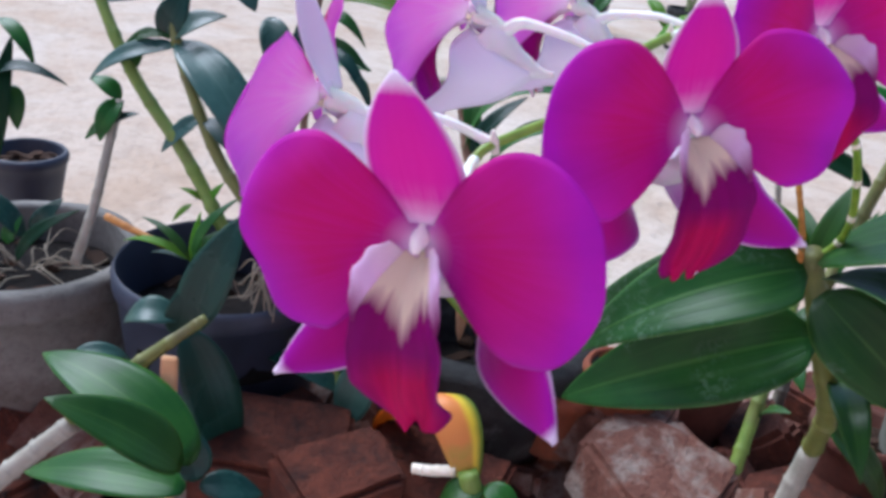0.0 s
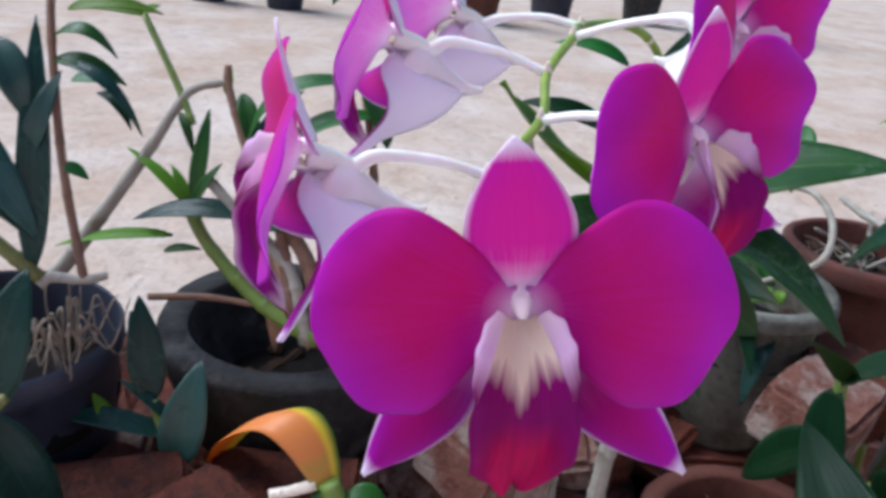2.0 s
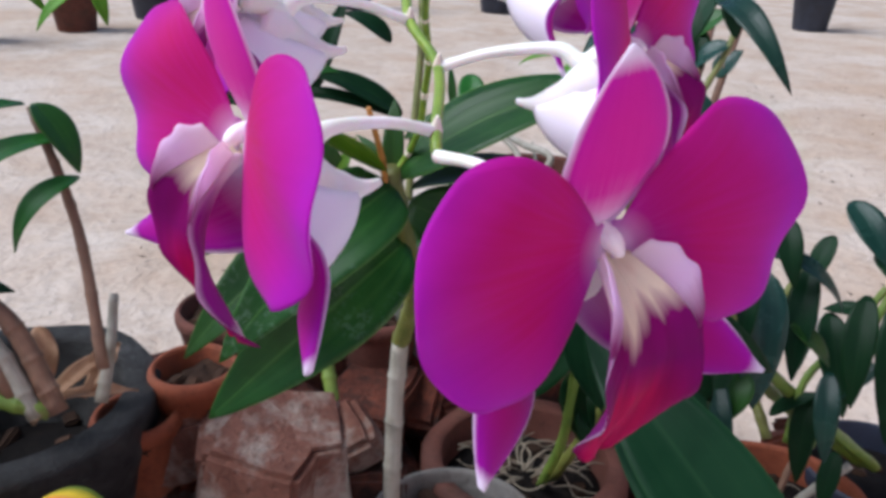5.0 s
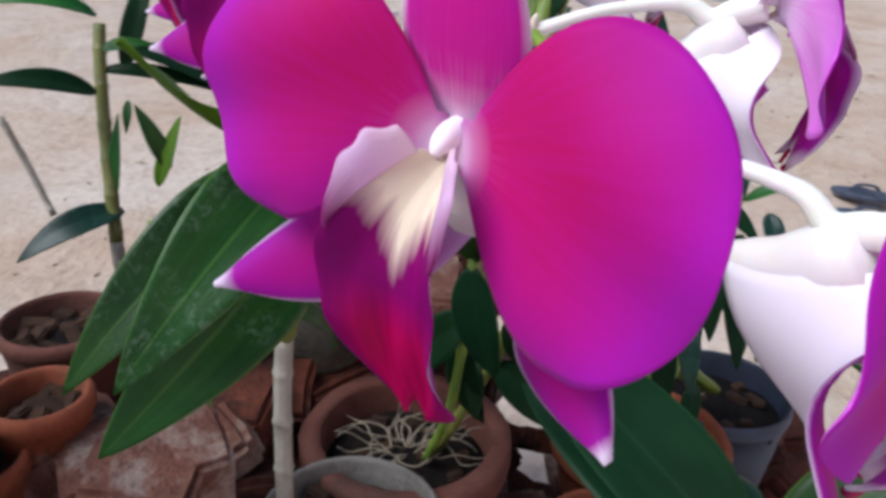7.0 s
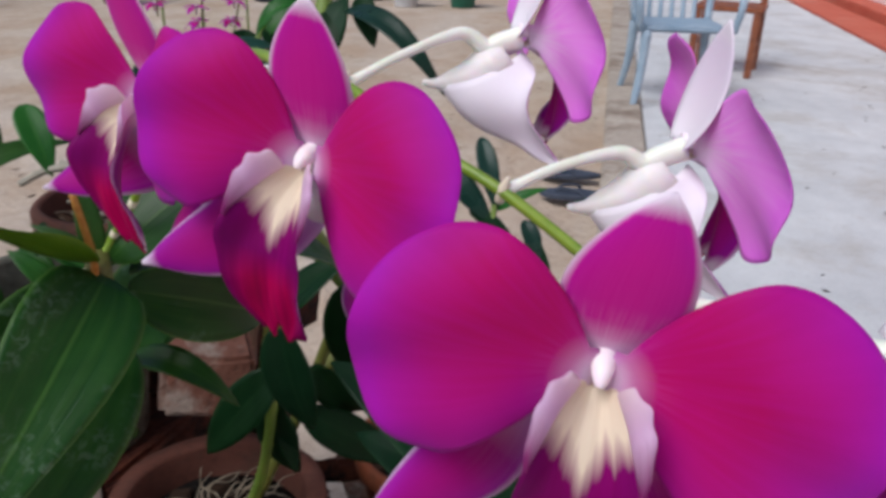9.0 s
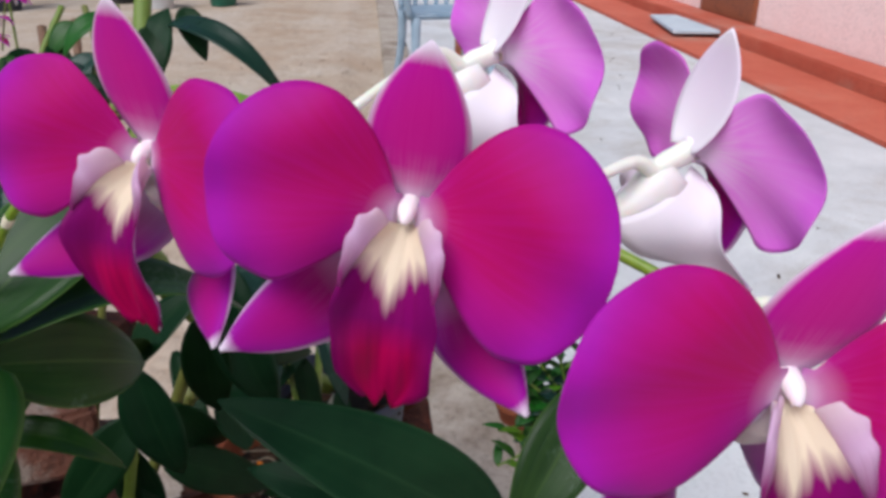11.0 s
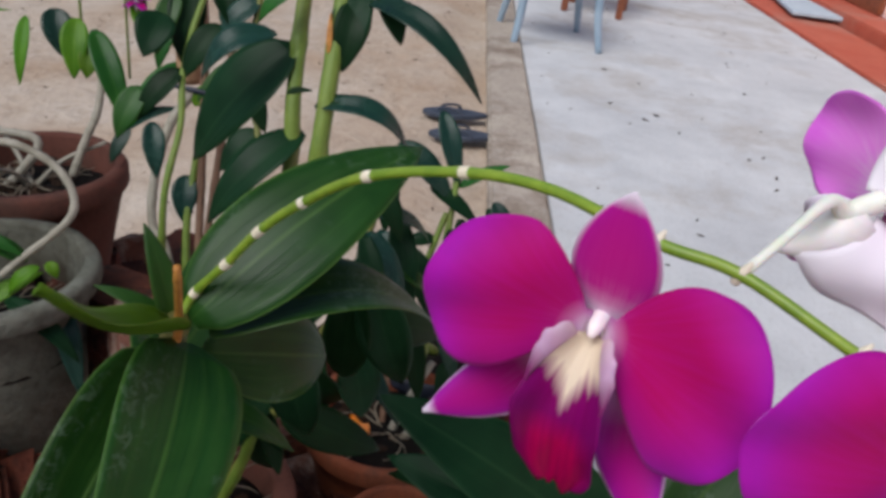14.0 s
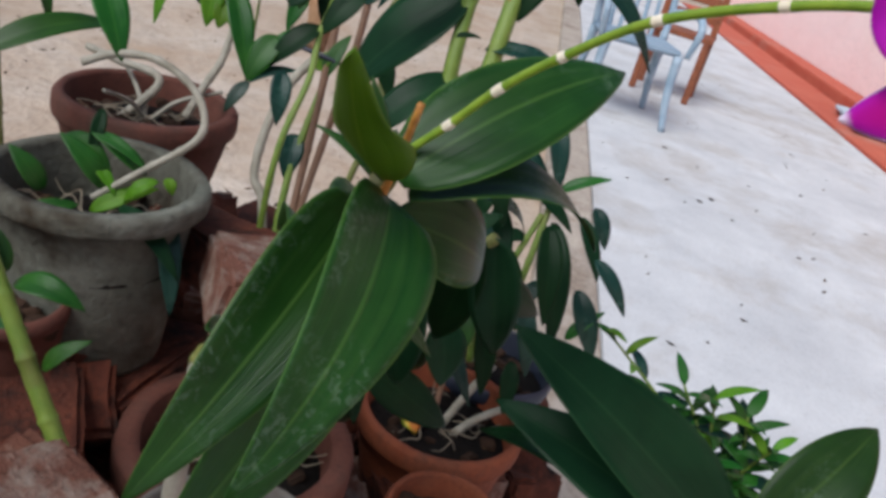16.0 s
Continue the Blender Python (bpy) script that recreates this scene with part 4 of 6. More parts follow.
tall_orchid = thing("orchid_plant", "tall orchid with glossy blue-green leaves in the black pot", "orchid", (-0.220, 0.585, 0.645), "potted orchids")
cane(tall_orchid, [(-0.176, 0.555, 0.734), (-0.221, 0.575, 0.772), (-0.254, 0.597, 0.815), (-0.278, 0.617, 0.854), (-0.291, 0.634, 0.889)], 0.0052, 0.004, cane_olive, 7, "cane", "")
cane(tall_orchid, [(-0.210, 0.554, 0.726), (-0.256, 0.580, 0.776), (-0.306, 0.604, 0.821), (-0.344, 0.628, 0.867), (-0.370, 0.650, 0.911)], 0.0055, 0.0045, cane_green, 8, "cane", "")
cane(tall_orchid, [(-0.148, 0.552, 0.734), (-0.161, 0.586, 0.807), (-0.167, 0.620, 0.881), (-0.167, 0.641, 0.928)], 0.0032, 0.0028, cane_brown, 6, "cane", "")
cane(tall_orchid, [(-0.177, 0.553, 0.730), (-0.169, 0.555, 0.735), (-0.148, 0.552, 0.734), (-0.133, 0.552, 0.737)], 0.004, 0.003, cane_pale, 2, "cane", "")
blade(tall_orchid, (-0.276, 0.617, 0.855), (-0.176, 0.565, 0.757), 0.0394, 0.18, (0.2, -0.5, 0.8), [leaf_glaucous, leaf_under])
blade(tall_orchid, (-0.244, 0.591, 0.803), (-0.176, 0.564, 0.755), 0.0197, 0.15, (0.2, -0.5, 0.9), [leaf_glaucous, leaf_under])
blade(tall_orchid, (-0.278, 0.616, 0.852), (-0.347, 0.605, 0.815), 0.0180, 0.15, (0.2, -0.5, 0.8), [leaf_glaucous, leaf_under])
blade(tall_orchid, (-0.282, 0.619, 0.857), (-0.240, 0.625, 0.880), 0.0223, 0.15, (0.2, -0.5, 0.8), [leaf_glaucous, leaf_under])
blade(tall_orchid, (-0.289, 0.619, 0.856), (-0.276, 0.636, 0.897), 0.0257, 0.1, (0.2, -0.5, 0.8), [leaf_blue, leaf_under])
blade(tall_orchid, (-0.181, 0.558, 0.741), (-0.177, 0.630, 0.901), 0.0223, 0.02, (0.1, -0.5, 0.9), [leaf_blue, leaf_under])
blade(tall_orchid, (-0.183, 0.590, 0.812), (-0.161, 0.613, 0.867), 0.0154, 0.1, (0.1, -0.5, 0.9), [leaf_glaucous, leaf_under])
blade(tall_orchid, (-0.204, 0.624, 0.885), (-0.183, 0.599, 0.833), 0.0249, 0.15, (0.1, -0.5, 0.8), [leaf_glaucous, leaf_under])
blade(tall_orchid, (-0.166, 0.616, 0.873), (-0.118, 0.606, 0.859), 0.0154, 0.18, (0.1, -0.5, 0.8), [leaf_mid, leaf_under])
blade(tall_orchid, (-0.163, 0.615, 0.872), (-0.108, 0.590, 0.827), 0.0111, 0.28, (0.1, -0.5, 0.8), [leaf_blue, leaf_under])
blade(tall_orchid, (-0.165, 0.623, 0.889), (-0.124, 0.614, 0.876), 0.0129, 0.35, (0.1, -0.5, 0.8), [leaf_mid, leaf_under])
blade(tall_orchid, (-0.161, 0.586, 0.807), (-0.144, 0.581, 0.798), 0.0111, 0.1, (0.1, -0.5, 0.9), [leaf_mid, leaf_under])
blade(tall_orchid, (-0.246, 0.592, 0.805), (-0.275, 0.581, 0.773), 0.0154, 0.1, (0.2, -0.5, 0.9), [leaf_glaucous, leaf_under])
blade(tall_orchid, (-0.156, 0.630, 0.906), (-0.093, 0.625, 0.907), 0.0146, 0.12, (0.1, -0.5, 0.8), [leaf_young, leaf_under])
blade(tall_orchid, (-0.314, 0.608, 0.828), (-0.311, 0.622, 0.859), 0.0171, 0.1, (0.2, -0.5, 0.9), [leaf_mid, leaf_under])
blade(tall_orchid, (-0.303, 0.634, 0.888), (-0.345, 0.632, 0.875), 0.0257, 0.1, (0.2, -0.5, 0.8), [leaf_glaucous, leaf_under])
blade(tall_orchid, (-0.245, 0.639, 0.911), (-0.217, 0.626, 0.887), 0.0257, 0.1, (0.2, -0.5, 0.8), [leaf_glaucous, leaf_under])
blade(tall_orchid, (-0.316, 0.618, 0.849), (-0.282, 0.619, 0.857), 0.0129, 0.2, (0.2, -0.5, 0.8), [leaf_mid, leaf_under])
blade(tall_orchid, (-0.233, 0.544, 0.700), (-0.294, 0.551, 0.703), 0.0077, 0.2, (0.1, -0.4, 0.9), [leaf_young, leaf_under], nu=10, nv=4)
blade(tall_orchid, (-0.233, 0.544, 0.700), (-0.282, 0.559, 0.723), 0.0077, 0.2, (0.1, -0.4, 0.9), [leaf_mid, leaf_under], nu=10, nv=4)
blade(tall_orchid, (-0.233, 0.544, 0.700), (-0.233, 0.561, 0.737), 0.0069, 0.1, (0.1, -0.4, 0.9), [leaf_young, leaf_under], nu=10, nv=4)
blade(tall_orchid, (-0.233, 0.545, 0.702), (-0.202, 0.565, 0.753), 0.0094, 0.2, (0.1, -0.4, 0.9), [leaf_mid, leaf_under], nu=10, nv=4)
blade(tall_orchid, (-0.233, 0.544, 0.700), (-0.204, 0.555, 0.730), 0.0069, 0.2, (0.1, -0.4, 0.9), [leaf_mid, leaf_under], nu=10, nv=4)
blade(tall_orchid, (-0.231, 0.544, 0.699), (-0.214, 0.549, 0.714), 0.0060, 0.1, (0.1, -0.4, 0.9), [leaf_young, leaf_under], nu=10, nv=4)
blade(tall_orchid, (-0.234, 0.544, 0.700), (-0.269, 0.547, 0.699), 0.0060, 0.15, (0.2, -0.4, 0.9), [leaf_glaucous, leaf_under], nu=10, nv=4)
blade(tall_orchid, (-0.242, 0.563, 0.740), (-0.255, 0.557, 0.725), 0.0060, 0.1, (0.2, -0.4, 0.9), [leaf_young, leaf_under], nu=10, nv=4)
blade(tall_orchid, (-0.229, 0.562, 0.742), (-0.218, 0.570, 0.761), 0.0069, 0.1, (0.2, -0.4, 0.9), [leaf_young, leaf_under], nu=10, nv=4)
blade(tall_orchid, (-0.234, 0.564, 0.745), (-0.254, 0.568, 0.750), 0.0060, 0.15, (0.2, -0.4, 0.9), [leaf_young, leaf_under], nu=10, nv=4)
cane(tall_orchid, [(-0.312, 0.559, 0.718), (-0.275, 0.552, 0.710), (-0.238, 0.546, 0.703)], 0.0032, 0.0026, dry_sheath, 3, "dry_cane", "dry brown stick")
roots(tall_orchid, (-0.165, 0.556, 0.672), 22, 0.034, 0.045, None, 21, 0.0010)

side_orchid = thing("orchid_plant", "thin-caned orchid in the pale cement pot", "orchid", (-0.415, 0.600, 0.620), "potted orchids")
cane(side_orchid, [(-0.339, 0.554, 0.670), (-0.332, 0.577, 0.718), (-0.329, 0.597, 0.762), (-0.326, 0.614, 0.800)], 0.0045, 0.0034, cane_pale, 6, "cane", "")
blade(side_orchid, (-0.326, 0.614, 0.800), (-0.354, 0.619, 0.813), 0.0165, 0.2, (0.2, -0.5, 0.9), [leaf_mid, leaf_under])
blade(side_orchid, (-0.326, 0.614, 0.800), (-0.337, 0.598, 0.766), 0.0189, 0.2, (0.2, -0.5, 0.9), [leaf_mid, leaf_under])
blade(side_orchid, (-0.327, 0.607, 0.785), (-0.349, 0.597, 0.766), 0.0132, 0.1, (0.2, -0.4, 0.9), [leaf_mid, leaf_under])
blade(side_orchid, (-0.329, 0.606, 0.782), (-0.309, 0.612, 0.791), 0.0094, 0.1, (0.2, -0.4, 0.9), [leaf_blue, leaf_under])
blade(side_orchid, (-0.385, 0.558, 0.685), (-0.439, 0.569, 0.716), 0.0189, 0.2, (0.3, -0.4, 0.9), [leaf_blue, leaf_under])
blade(side_orchid, (-0.376, 0.559, 0.686), (-0.358, 0.575, 0.719), 0.0170, 0.2, (0.3, -0.4, 0.9), [leaf_blue, leaf_under])
blade(side_orchid, (-0.387, 0.549, 0.667), (-0.343, 0.573, 0.712), 0.0123, 0.2, (0.3, -0.4, 0.9), [leaf_dark, leaf_under])
blade(side_orchid, (-0.398, 0.554, 0.679), (-0.389, 0.565, 0.702), 0.0123, 0.2, (0.3, -0.4, 0.9), [leaf_mid, leaf_under])
blade(side_orchid, (-0.437, 0.607, 0.800), (-0.371, 0.613, 0.804), 0.0141, 0.25, (0.3, -0.4, 0.9), [leaf_blue, leaf_under])
blade(side_orchid, (-0.437, 0.629, 0.847), (-0.402, 0.617, 0.815), 0.0141, 0.2, (0.3, -0.4, 0.8), [leaf_mid, leaf_under])
blade(side_orchid, (-0.417, 0.608, 0.798), (-0.406, 0.593, 0.765), 0.0160, 0.1, (0.3, -0.4, 0.9), [leaf_mid, leaf_under])
blade(side_orchid, (-0.423, 0.577, 0.732), (-0.425, 0.625, 0.836), 0.0189, 0.1, (0.3, -0.4, 0.9), [leaf_dark, leaf_under])

cement_orchid = thing("orchid_plant", "old orchid canes and green shoots in the dark cement pot", "orchid", (0.003, 0.628, 0.610), "potted orchids")
cane(cement_orchid, [(0.016, 0.544, 0.680), (-0.027, 0.571, 0.702), (-0.065, 0.603, 0.737), (-0.079, 0.620, 0.761)], 0.0062, 0.005, cane_green, 5, "cane", "fresh green shoot")
cane(cement_orchid, [(-0.184, 0.631, 0.699), (-0.172, 0.633, 0.712), (-0.154, 0.638, 0.737), (-0.108, 0.651, 0.801), (-0.090, 0.658, 0.829), (-0.075, 0.660, 0.846), (-0.050, 0.654, 0.854)], 0.0065, 0.003, cane_pale, 6, "cane", "")
cane(cement_orchid, [(-0.003, 0.557, 0.692), (-0.014, 0.599, 0.770), (-0.033, 0.622, 0.803), (-0.048, 0.650, 0.848), (-0.049, 0.659, 0.866)], 0.0055, 0.003, cane_brown, 7, "cane", "")
cane(cement_orchid, [(0.008, 0.545, 0.678), (-0.005, 0.575, 0.728), (-0.038, 0.602, 0.758), (-0.066, 0.627, 0.785)], 0.006, 0.004, cane_pale, 6, "cane", "")
cane(cement_orchid, [(0.020, 0.541, 0.679), (0.011, 0.569, 0.729), (-0.003, 0.587, 0.755)], 0.007, 0.006, cane_brown, 4, "cane", "")
cane(cement_orchid, [(0.045, 0.533, 0.681), (0.059, 0.543, 0.714), (0.070, 0.555, 0.746)], 0.0045, 0.003, cane_pale, 4, "cane", "")
cane(cement_orchid, [(-0.111, 0.600, 0.694), (-0.068, 0.586, 0.700), (-0.027, 0.570, 0.700)], 0.003, 0.0025, cane_brown, 3, "cane", "")
blade(cement_orchid, (-0.033, 0.602, 0.761), (-0.123, 0.631, 0.747), 0.0200, 0.12, (-0.0, -0.5, 0.9), [leaf_blue, leaf_under])
blade(cement_orchid, (-0.092, 0.615, 0.740), (-0.183, 0.641, 0.720), 0.0113, 0.08, (0.0, -0.5, 0.9), [leaf_young, leaf_under])
blade(cement_orchid, (-0.079, 0.621, 0.762), (-0.127, 0.657, 0.798), 0.0105, 0.1, (0.0, -0.5, 0.9), [leaf_young, leaf_under])
blade(cement_orchid, (-0.076, 0.622, 0.768), (-0.063, 0.649, 0.834), 0.0131, 0.05, (0.0, -0.5, 0.9), [leaf_mid, leaf_under])
blade(cement_orchid, (-0.080, 0.623, 0.766), (-0.093, 0.640, 0.790), 0.0087, 0.1, (0.0, -0.5, 0.9), [leaf_young, leaf_under])
blade(cement_orchid, (-0.078, 0.620, 0.762), (-0.054, 0.627, 0.796), 0.0096, 0.1, (0.0, -0.5, 0.9), [leaf_mid, leaf_under])
blade(cement_orchid, (-0.032, 0.598, 0.753), (0.016, 0.579, 0.754), 0.0227, 0.22, (-0.0, -0.5, 0.9), [leaf_dark, leaf_under])
blade(cement_orchid, (-0.038, 0.646, 0.847), (-0.030, 0.621, 0.803), 0.0157, 0.15, (-0.0, -0.5, 0.9), [leaf_mid, leaf_under])
blade(cement_orchid, (-0.031, 0.621, 0.803), (0.008, 0.632, 0.855), 0.0148, 0.15, (-0.0, -0.5, 0.9), [leaf_blue, leaf_under])
blade(cement_orchid, (-0.050, 0.650, 0.845), (-0.047, 0.659, 0.867), 0.0078, 0.05, (-0.0, -0.5, 0.9), [leaf_young, leaf_under])
blade(cement_orchid, (-0.099, 0.612, 0.728), (-0.070, 0.603, 0.733), 0.0087, 0.1, (0.0, -0.5, 0.9), [leaf_mid, leaf_under])
blade(cement_orchid, (-0.086, 0.655, 0.828), (-0.076, 0.638, 0.799), 0.0078, 0.2, (0.0, -0.5, 0.9), [leaf_mid, leaf_under])
blade(cement_orchid, (-0.112, 0.698, 0.894), (-0.170, 0.719, 0.892), 0.0113, 0.1, (0.0, -0.6, 0.8), [leaf_young, leaf_under])
blade(cement_orchid, (-0.114, 0.699, 0.894), (-0.100, 0.697, 0.903), 0.0087, 0.1, (0.0, -0.6, 0.8), [leaf_young, leaf_under])
blade(cement_orchid, (-0.149, 0.683, 0.834), (-0.123, 0.661, 0.810), 0.0113, 0.3, (0.1, -0.5, 0.9), [leaf_dark, leaf_under])
blade(cement_orchid, (-0.169, 0.695, 0.841), (-0.130, 0.680, 0.843), 0.0157, 0.1, (0.1, -0.5, 0.8), [leaf_mid, leaf_under])
cane(cement_orchid, [(-0.112, 0.698, 0.894), (-0.098, 0.679, 0.868), (-0.085, 0.662, 0.842), (-0.076, 0.648, 0.821)], 0.0026, 0.003, cane_green, 5, "cane", "")
cane(cement_orchid, [(0.047, 0.524, 0.710), (0.056, 0.564, 0.794), (0.051, 0.605, 0.866)], 0.004, 0.003, cane_brown, 6, "cane", "")
blade(cement_orchid, (0.048, 0.608, 0.868), (-0.036, 0.621, 0.804), 0.0187, 0.28, (0.1, -0.3, 0.95), [leaf_mid, leaf_under])
blade(cement_orchid, (0.063, 0.589, 0.848), (-0.017, 0.600, 0.784), 0.0204, 0.26, (0.1, -0.3, 0.95), [leaf_mid, leaf_under])
blade(cement_orchid, (0.065, 0.575, 0.824), (0.020, 0.577, 0.781), 0.0171, 0.25, (0.1, -0.3, 0.95), [leaf_mid, leaf_under])
blade(cement_orchid, (0.053, 0.605, 0.868), (0.066, 0.576, 0.826), 0.0252, 0.1, (0.1, -0.3, 0.95), [leaf_mid, leaf_under])
blade(cement_orchid, (-0.011, 0.641, 0.724), (-0.013, 0.597, 0.641), 0.0198, 0.1, (-0.1, -0.5, 0.9), [husk_mat, husk_mat], fold=0.5, wave=0.2, name="husk", label="dry brown husk")
blade(cement_orchid, (0.031, 0.609, 0.710), (0.033, 0.591, 0.678), 0.0153, 0.1, (-0.1, -0.4, 0.9), [husk_mat, husk_mat], fold=0.5, wave=0.2, name="husk", label="dry brown husk")
blade(cement_orchid, (0.012, 0.587, 0.648), (0.076, 0.576, 0.696), 0.0135, 0.1, (-0.1, -0.4, 0.9), [husk_mat, husk_mat], fold=0.5, wave=0.2, name="husk", label="dry brown husk")
blade(cement_orchid, (0.076, 0.576, 0.696), (0.046, 0.575, 0.662), 0.0162, 0.1, (-0.1, -0.4, 0.9), [husk_mat, husk_mat], fold=0.5, wave=0.2, name="husk", label="dry brown husk")
blade(cement_orchid, (0.026, 0.586, 0.661), (0.078, 0.558, 0.664), 0.0117, 0.1, (-0.1, -0.4, 0.9), [husk_mat, husk_mat], fold=0.5, wave=0.2, name="husk", label="dry brown husk")
blade(cement_orchid, (0.112, 0.849, 0.922), (0.132, 0.819, 0.897), 0.0134, 0.15, (-0.1, -0.6, 0.8), [leaf_young, leaf_under])
blade(cement_orchid, (0.169, 0.804, 0.923), (0.170, 0.784, 0.889), 0.0134, 0.1, (-0.2, -0.5, 0.8), [leaf_young, leaf_under])
blade(cement_orchid, (0.159, 0.810, 0.918), (0.121, 0.820, 0.883), 0.0123, 0.15, (-0.2, -0.5, 0.8), [leaf_young, leaf_under])
blade(cement_orchid, (0.079, 0.875, 0.922), (0.058, 0.873, 0.889), 0.0154, 0.1, (-0.1, -0.6, 0.8), [leaf_mid, leaf_under])

dark_orchid = thing("orchid_plant", "small orchid with dark folded leaves growing between pots", "orchid", (0.127, 0.598, 0.435), "potted orchids")
cane(dark_orchid, [(-0.065, 0.470, 0.534), (-0.073, 0.485, 0.564), (-0.090, 0.506, 0.601), (-0.104, 0.529, 0.646)], 0.005, 0.004, cane_green, 5, "cane", "")
blade(dark_orchid, (-0.106, 0.529, 0.646), (-0.114, 0.563, 0.715), 0.0266, 0.04, (0.0, -0.4, 0.9), [leaf_blue, leaf_under])
blade(dark_orchid, (-0.104, 0.531, 0.650), (-0.120, 0.559, 0.705), 0.0206, 0.05, (0.0, -0.4, 0.9), [leaf_blue, leaf_under])
blade(dark_orchid, (-0.089, 0.506, 0.603), (-0.070, 0.535, 0.674), 0.0334, 0.1, (0.0, -0.4, 0.9), [leaf_glaucous, leaf_under])
blade(dark_orchid, (-0.095, 0.517, 0.623), (-0.184, 0.538, 0.634), 0.0180, 0.1, (0.0, -0.4, 0.9), [leaf_blue, leaf_under])
blade(dark_orchid, (-0.078, 0.492, 0.575), (-0.130, 0.492, 0.556), 0.0171, 0.15, (0.0, -0.4, 0.9), [leaf_blue, leaf_under])
blade(dark_orchid, (-0.074, 0.487, 0.568), (-0.021, 0.490, 0.595), 0.0146, 0.15, (0.0, -0.3, 0.9), [leaf_glaucous, leaf_under])
blade(dark_orchid, (-0.091, 0.520, 0.632), (-0.129, 0.539, 0.659), 0.0094, 0.1, (0.0, -0.4, 0.9), [leaf_blue, leaf_under])
blade(dark_orchid, (-0.134, 0.526, 0.627), (-0.147, 0.538, 0.649), 0.0111, 0.1, (0.1, -0.4, 0.9), [leaf_young, leaf_under])

front_orchid = thing("orchid_plant", "bright green orchid shoots on the brick edge", "orchid", (-0.155, 0.362, 0.556), "potted orchids")
cane(front_orchid, [(-0.239, 0.376, 0.667), (-0.214, 0.389, 0.694), (-0.176, 0.404, 0.728), (-0.166, 0.408, 0.737)], 0.0062, 0.003, cane_olive, 5, "cane", "")
cane(front_orchid, [(-0.281, 0.355, 0.621), (-0.260, 0.365, 0.642), (-0.237, 0.375, 0.664)], 0.0065, 0.006, cane_pale, 3, "cane", "")
blade(front_orchid, (-0.137, 0.308, 0.710), (-0.194, 0.285, 0.756), 0.0304, 0.1, (0.1, -0.3, 0.9), [leaf_mid, leaf_under])
blade(front_orchid, (-0.151, 0.357, 0.674), (-0.266, 0.394, 0.698), 0.0411, 0.12, (0.1, -0.3, 0.9), [leaf_mid, leaf_under])
blade(front_orchid, (-0.133, 0.303, 0.699), (-0.230, 0.315, 0.677), 0.0278, 0.1, (0.1, -0.3, 0.9), [leaf_mid, leaf_under])
blade(front_orchid, (-0.182, 0.421, 0.717), (-0.159, 0.454, 0.791), 0.0329, 0.06, (0.1, -0.4, 0.9), [leaf_blue, leaf_under])
blade(front_orchid, (-0.188, 0.419, 0.712), (-0.186, 0.435, 0.748), 0.0221, 0.1, (0.2, -0.4, 0.9), [leaf_blue, leaf_under])
blade(front_orchid, (-0.189, 0.424, 0.723), (-0.226, 0.420, 0.714), 0.0214, 0.3, (0.2, -0.4, 0.9), [leaf_glaucous, leaf_under])
blade(front_orchid, (-0.196, 0.446, 0.700), (-0.167, 0.462, 0.565), 0.0404, 0.1, (0.2, -0.4, 0.9), [leaf_blue, leaf_under])
blade(front_orchid, (-0.155, 0.363, 0.662), (-0.194, 0.380, 0.699), 0.0255, 0.1, (0.1, -0.3, 0.9), [leaf_mid, leaf_under])
blade(front_orchid, (-0.254, 0.409, 0.692), (-0.226, 0.427, 0.682), 0.0109, 0.2, (0.2, -0.4, 0.9), [leaf_glaucous, leaf_under])
blade(front_orchid, (-0.153, 0.367, 0.646), (-0.172, 0.381, 0.678), 0.0240, 0.15, (0.1, -0.3, 0.9), [leaf_blue, leaf_under])
blade(front_orchid, (-0.151, 0.366, 0.643), (-0.115, 0.382, 0.630), 0.0210, 0.1, (0.1, -0.3, 0.9), [leaf_blue, leaf_under])

blade(orchid, (0.150, 0.355, 0.865), (0.161, 0.367, 0.902), 0.0111, 0.08, (-0.3, -0.4, 0.9), [leaf_mid, leaf_under])
blade(orchid, (0.151, 0.353, 0.862), (0.177, 0.356, 0.880), 0.0089, 0.1, (-0.3, -0.4, 0.9), [leaf_mid, leaf_under])
blade(orchid, (0.151, 0.354, 0.865), (0.147, 0.381, 0.882), 0.0077, 0.1, (-0.3, -0.4, 0.9), [leaf_mid, leaf_under])

back_orchid = thing("orchid_plant", "leafy olive-caned orchid behind the spray", "orchid", (0.476, 0.737, 0.539), "potted orchids")
cane(back_orchid, [(0.560, 0.814, 0.922), (0.535, 0.786, 0.835), (0.505, 0.761, 0.748), (0.464, 0.724, 0.624), (0.439, 0.702, 0.549)], 0.0045, 0.005, cane_olive, 8, "cane", "")
cane(back_orchid, [(0.419, 0.877, 0.834), (0.404, 0.864, 0.790), (0.384, 0.842, 0.722), (0.357, 0.808, 0.623)], 0.0065, 0.007, cane_olive, 6, "cane", "")
blade(back_orchid, (0.385, 0.848, 0.772), (0.290, 0.898, 0.789), 0.0300, 0.12, (-0.4, -0.4, 0.8), [leaf_dark, leaf_under])
blade(back_orchid, (0.395, 0.845, 0.849), (0.318, 0.887, 0.863), 0.0220, 0.15, (-0.4, -0.4, 0.8), [leaf_mid, leaf_under])
blade(back_orchid, (0.396, 0.845, 0.815), (0.437, 0.812, 0.819), 0.0170, 0.10, (-0.4, -0.4, 0.8), [leaf_mid, leaf_under])
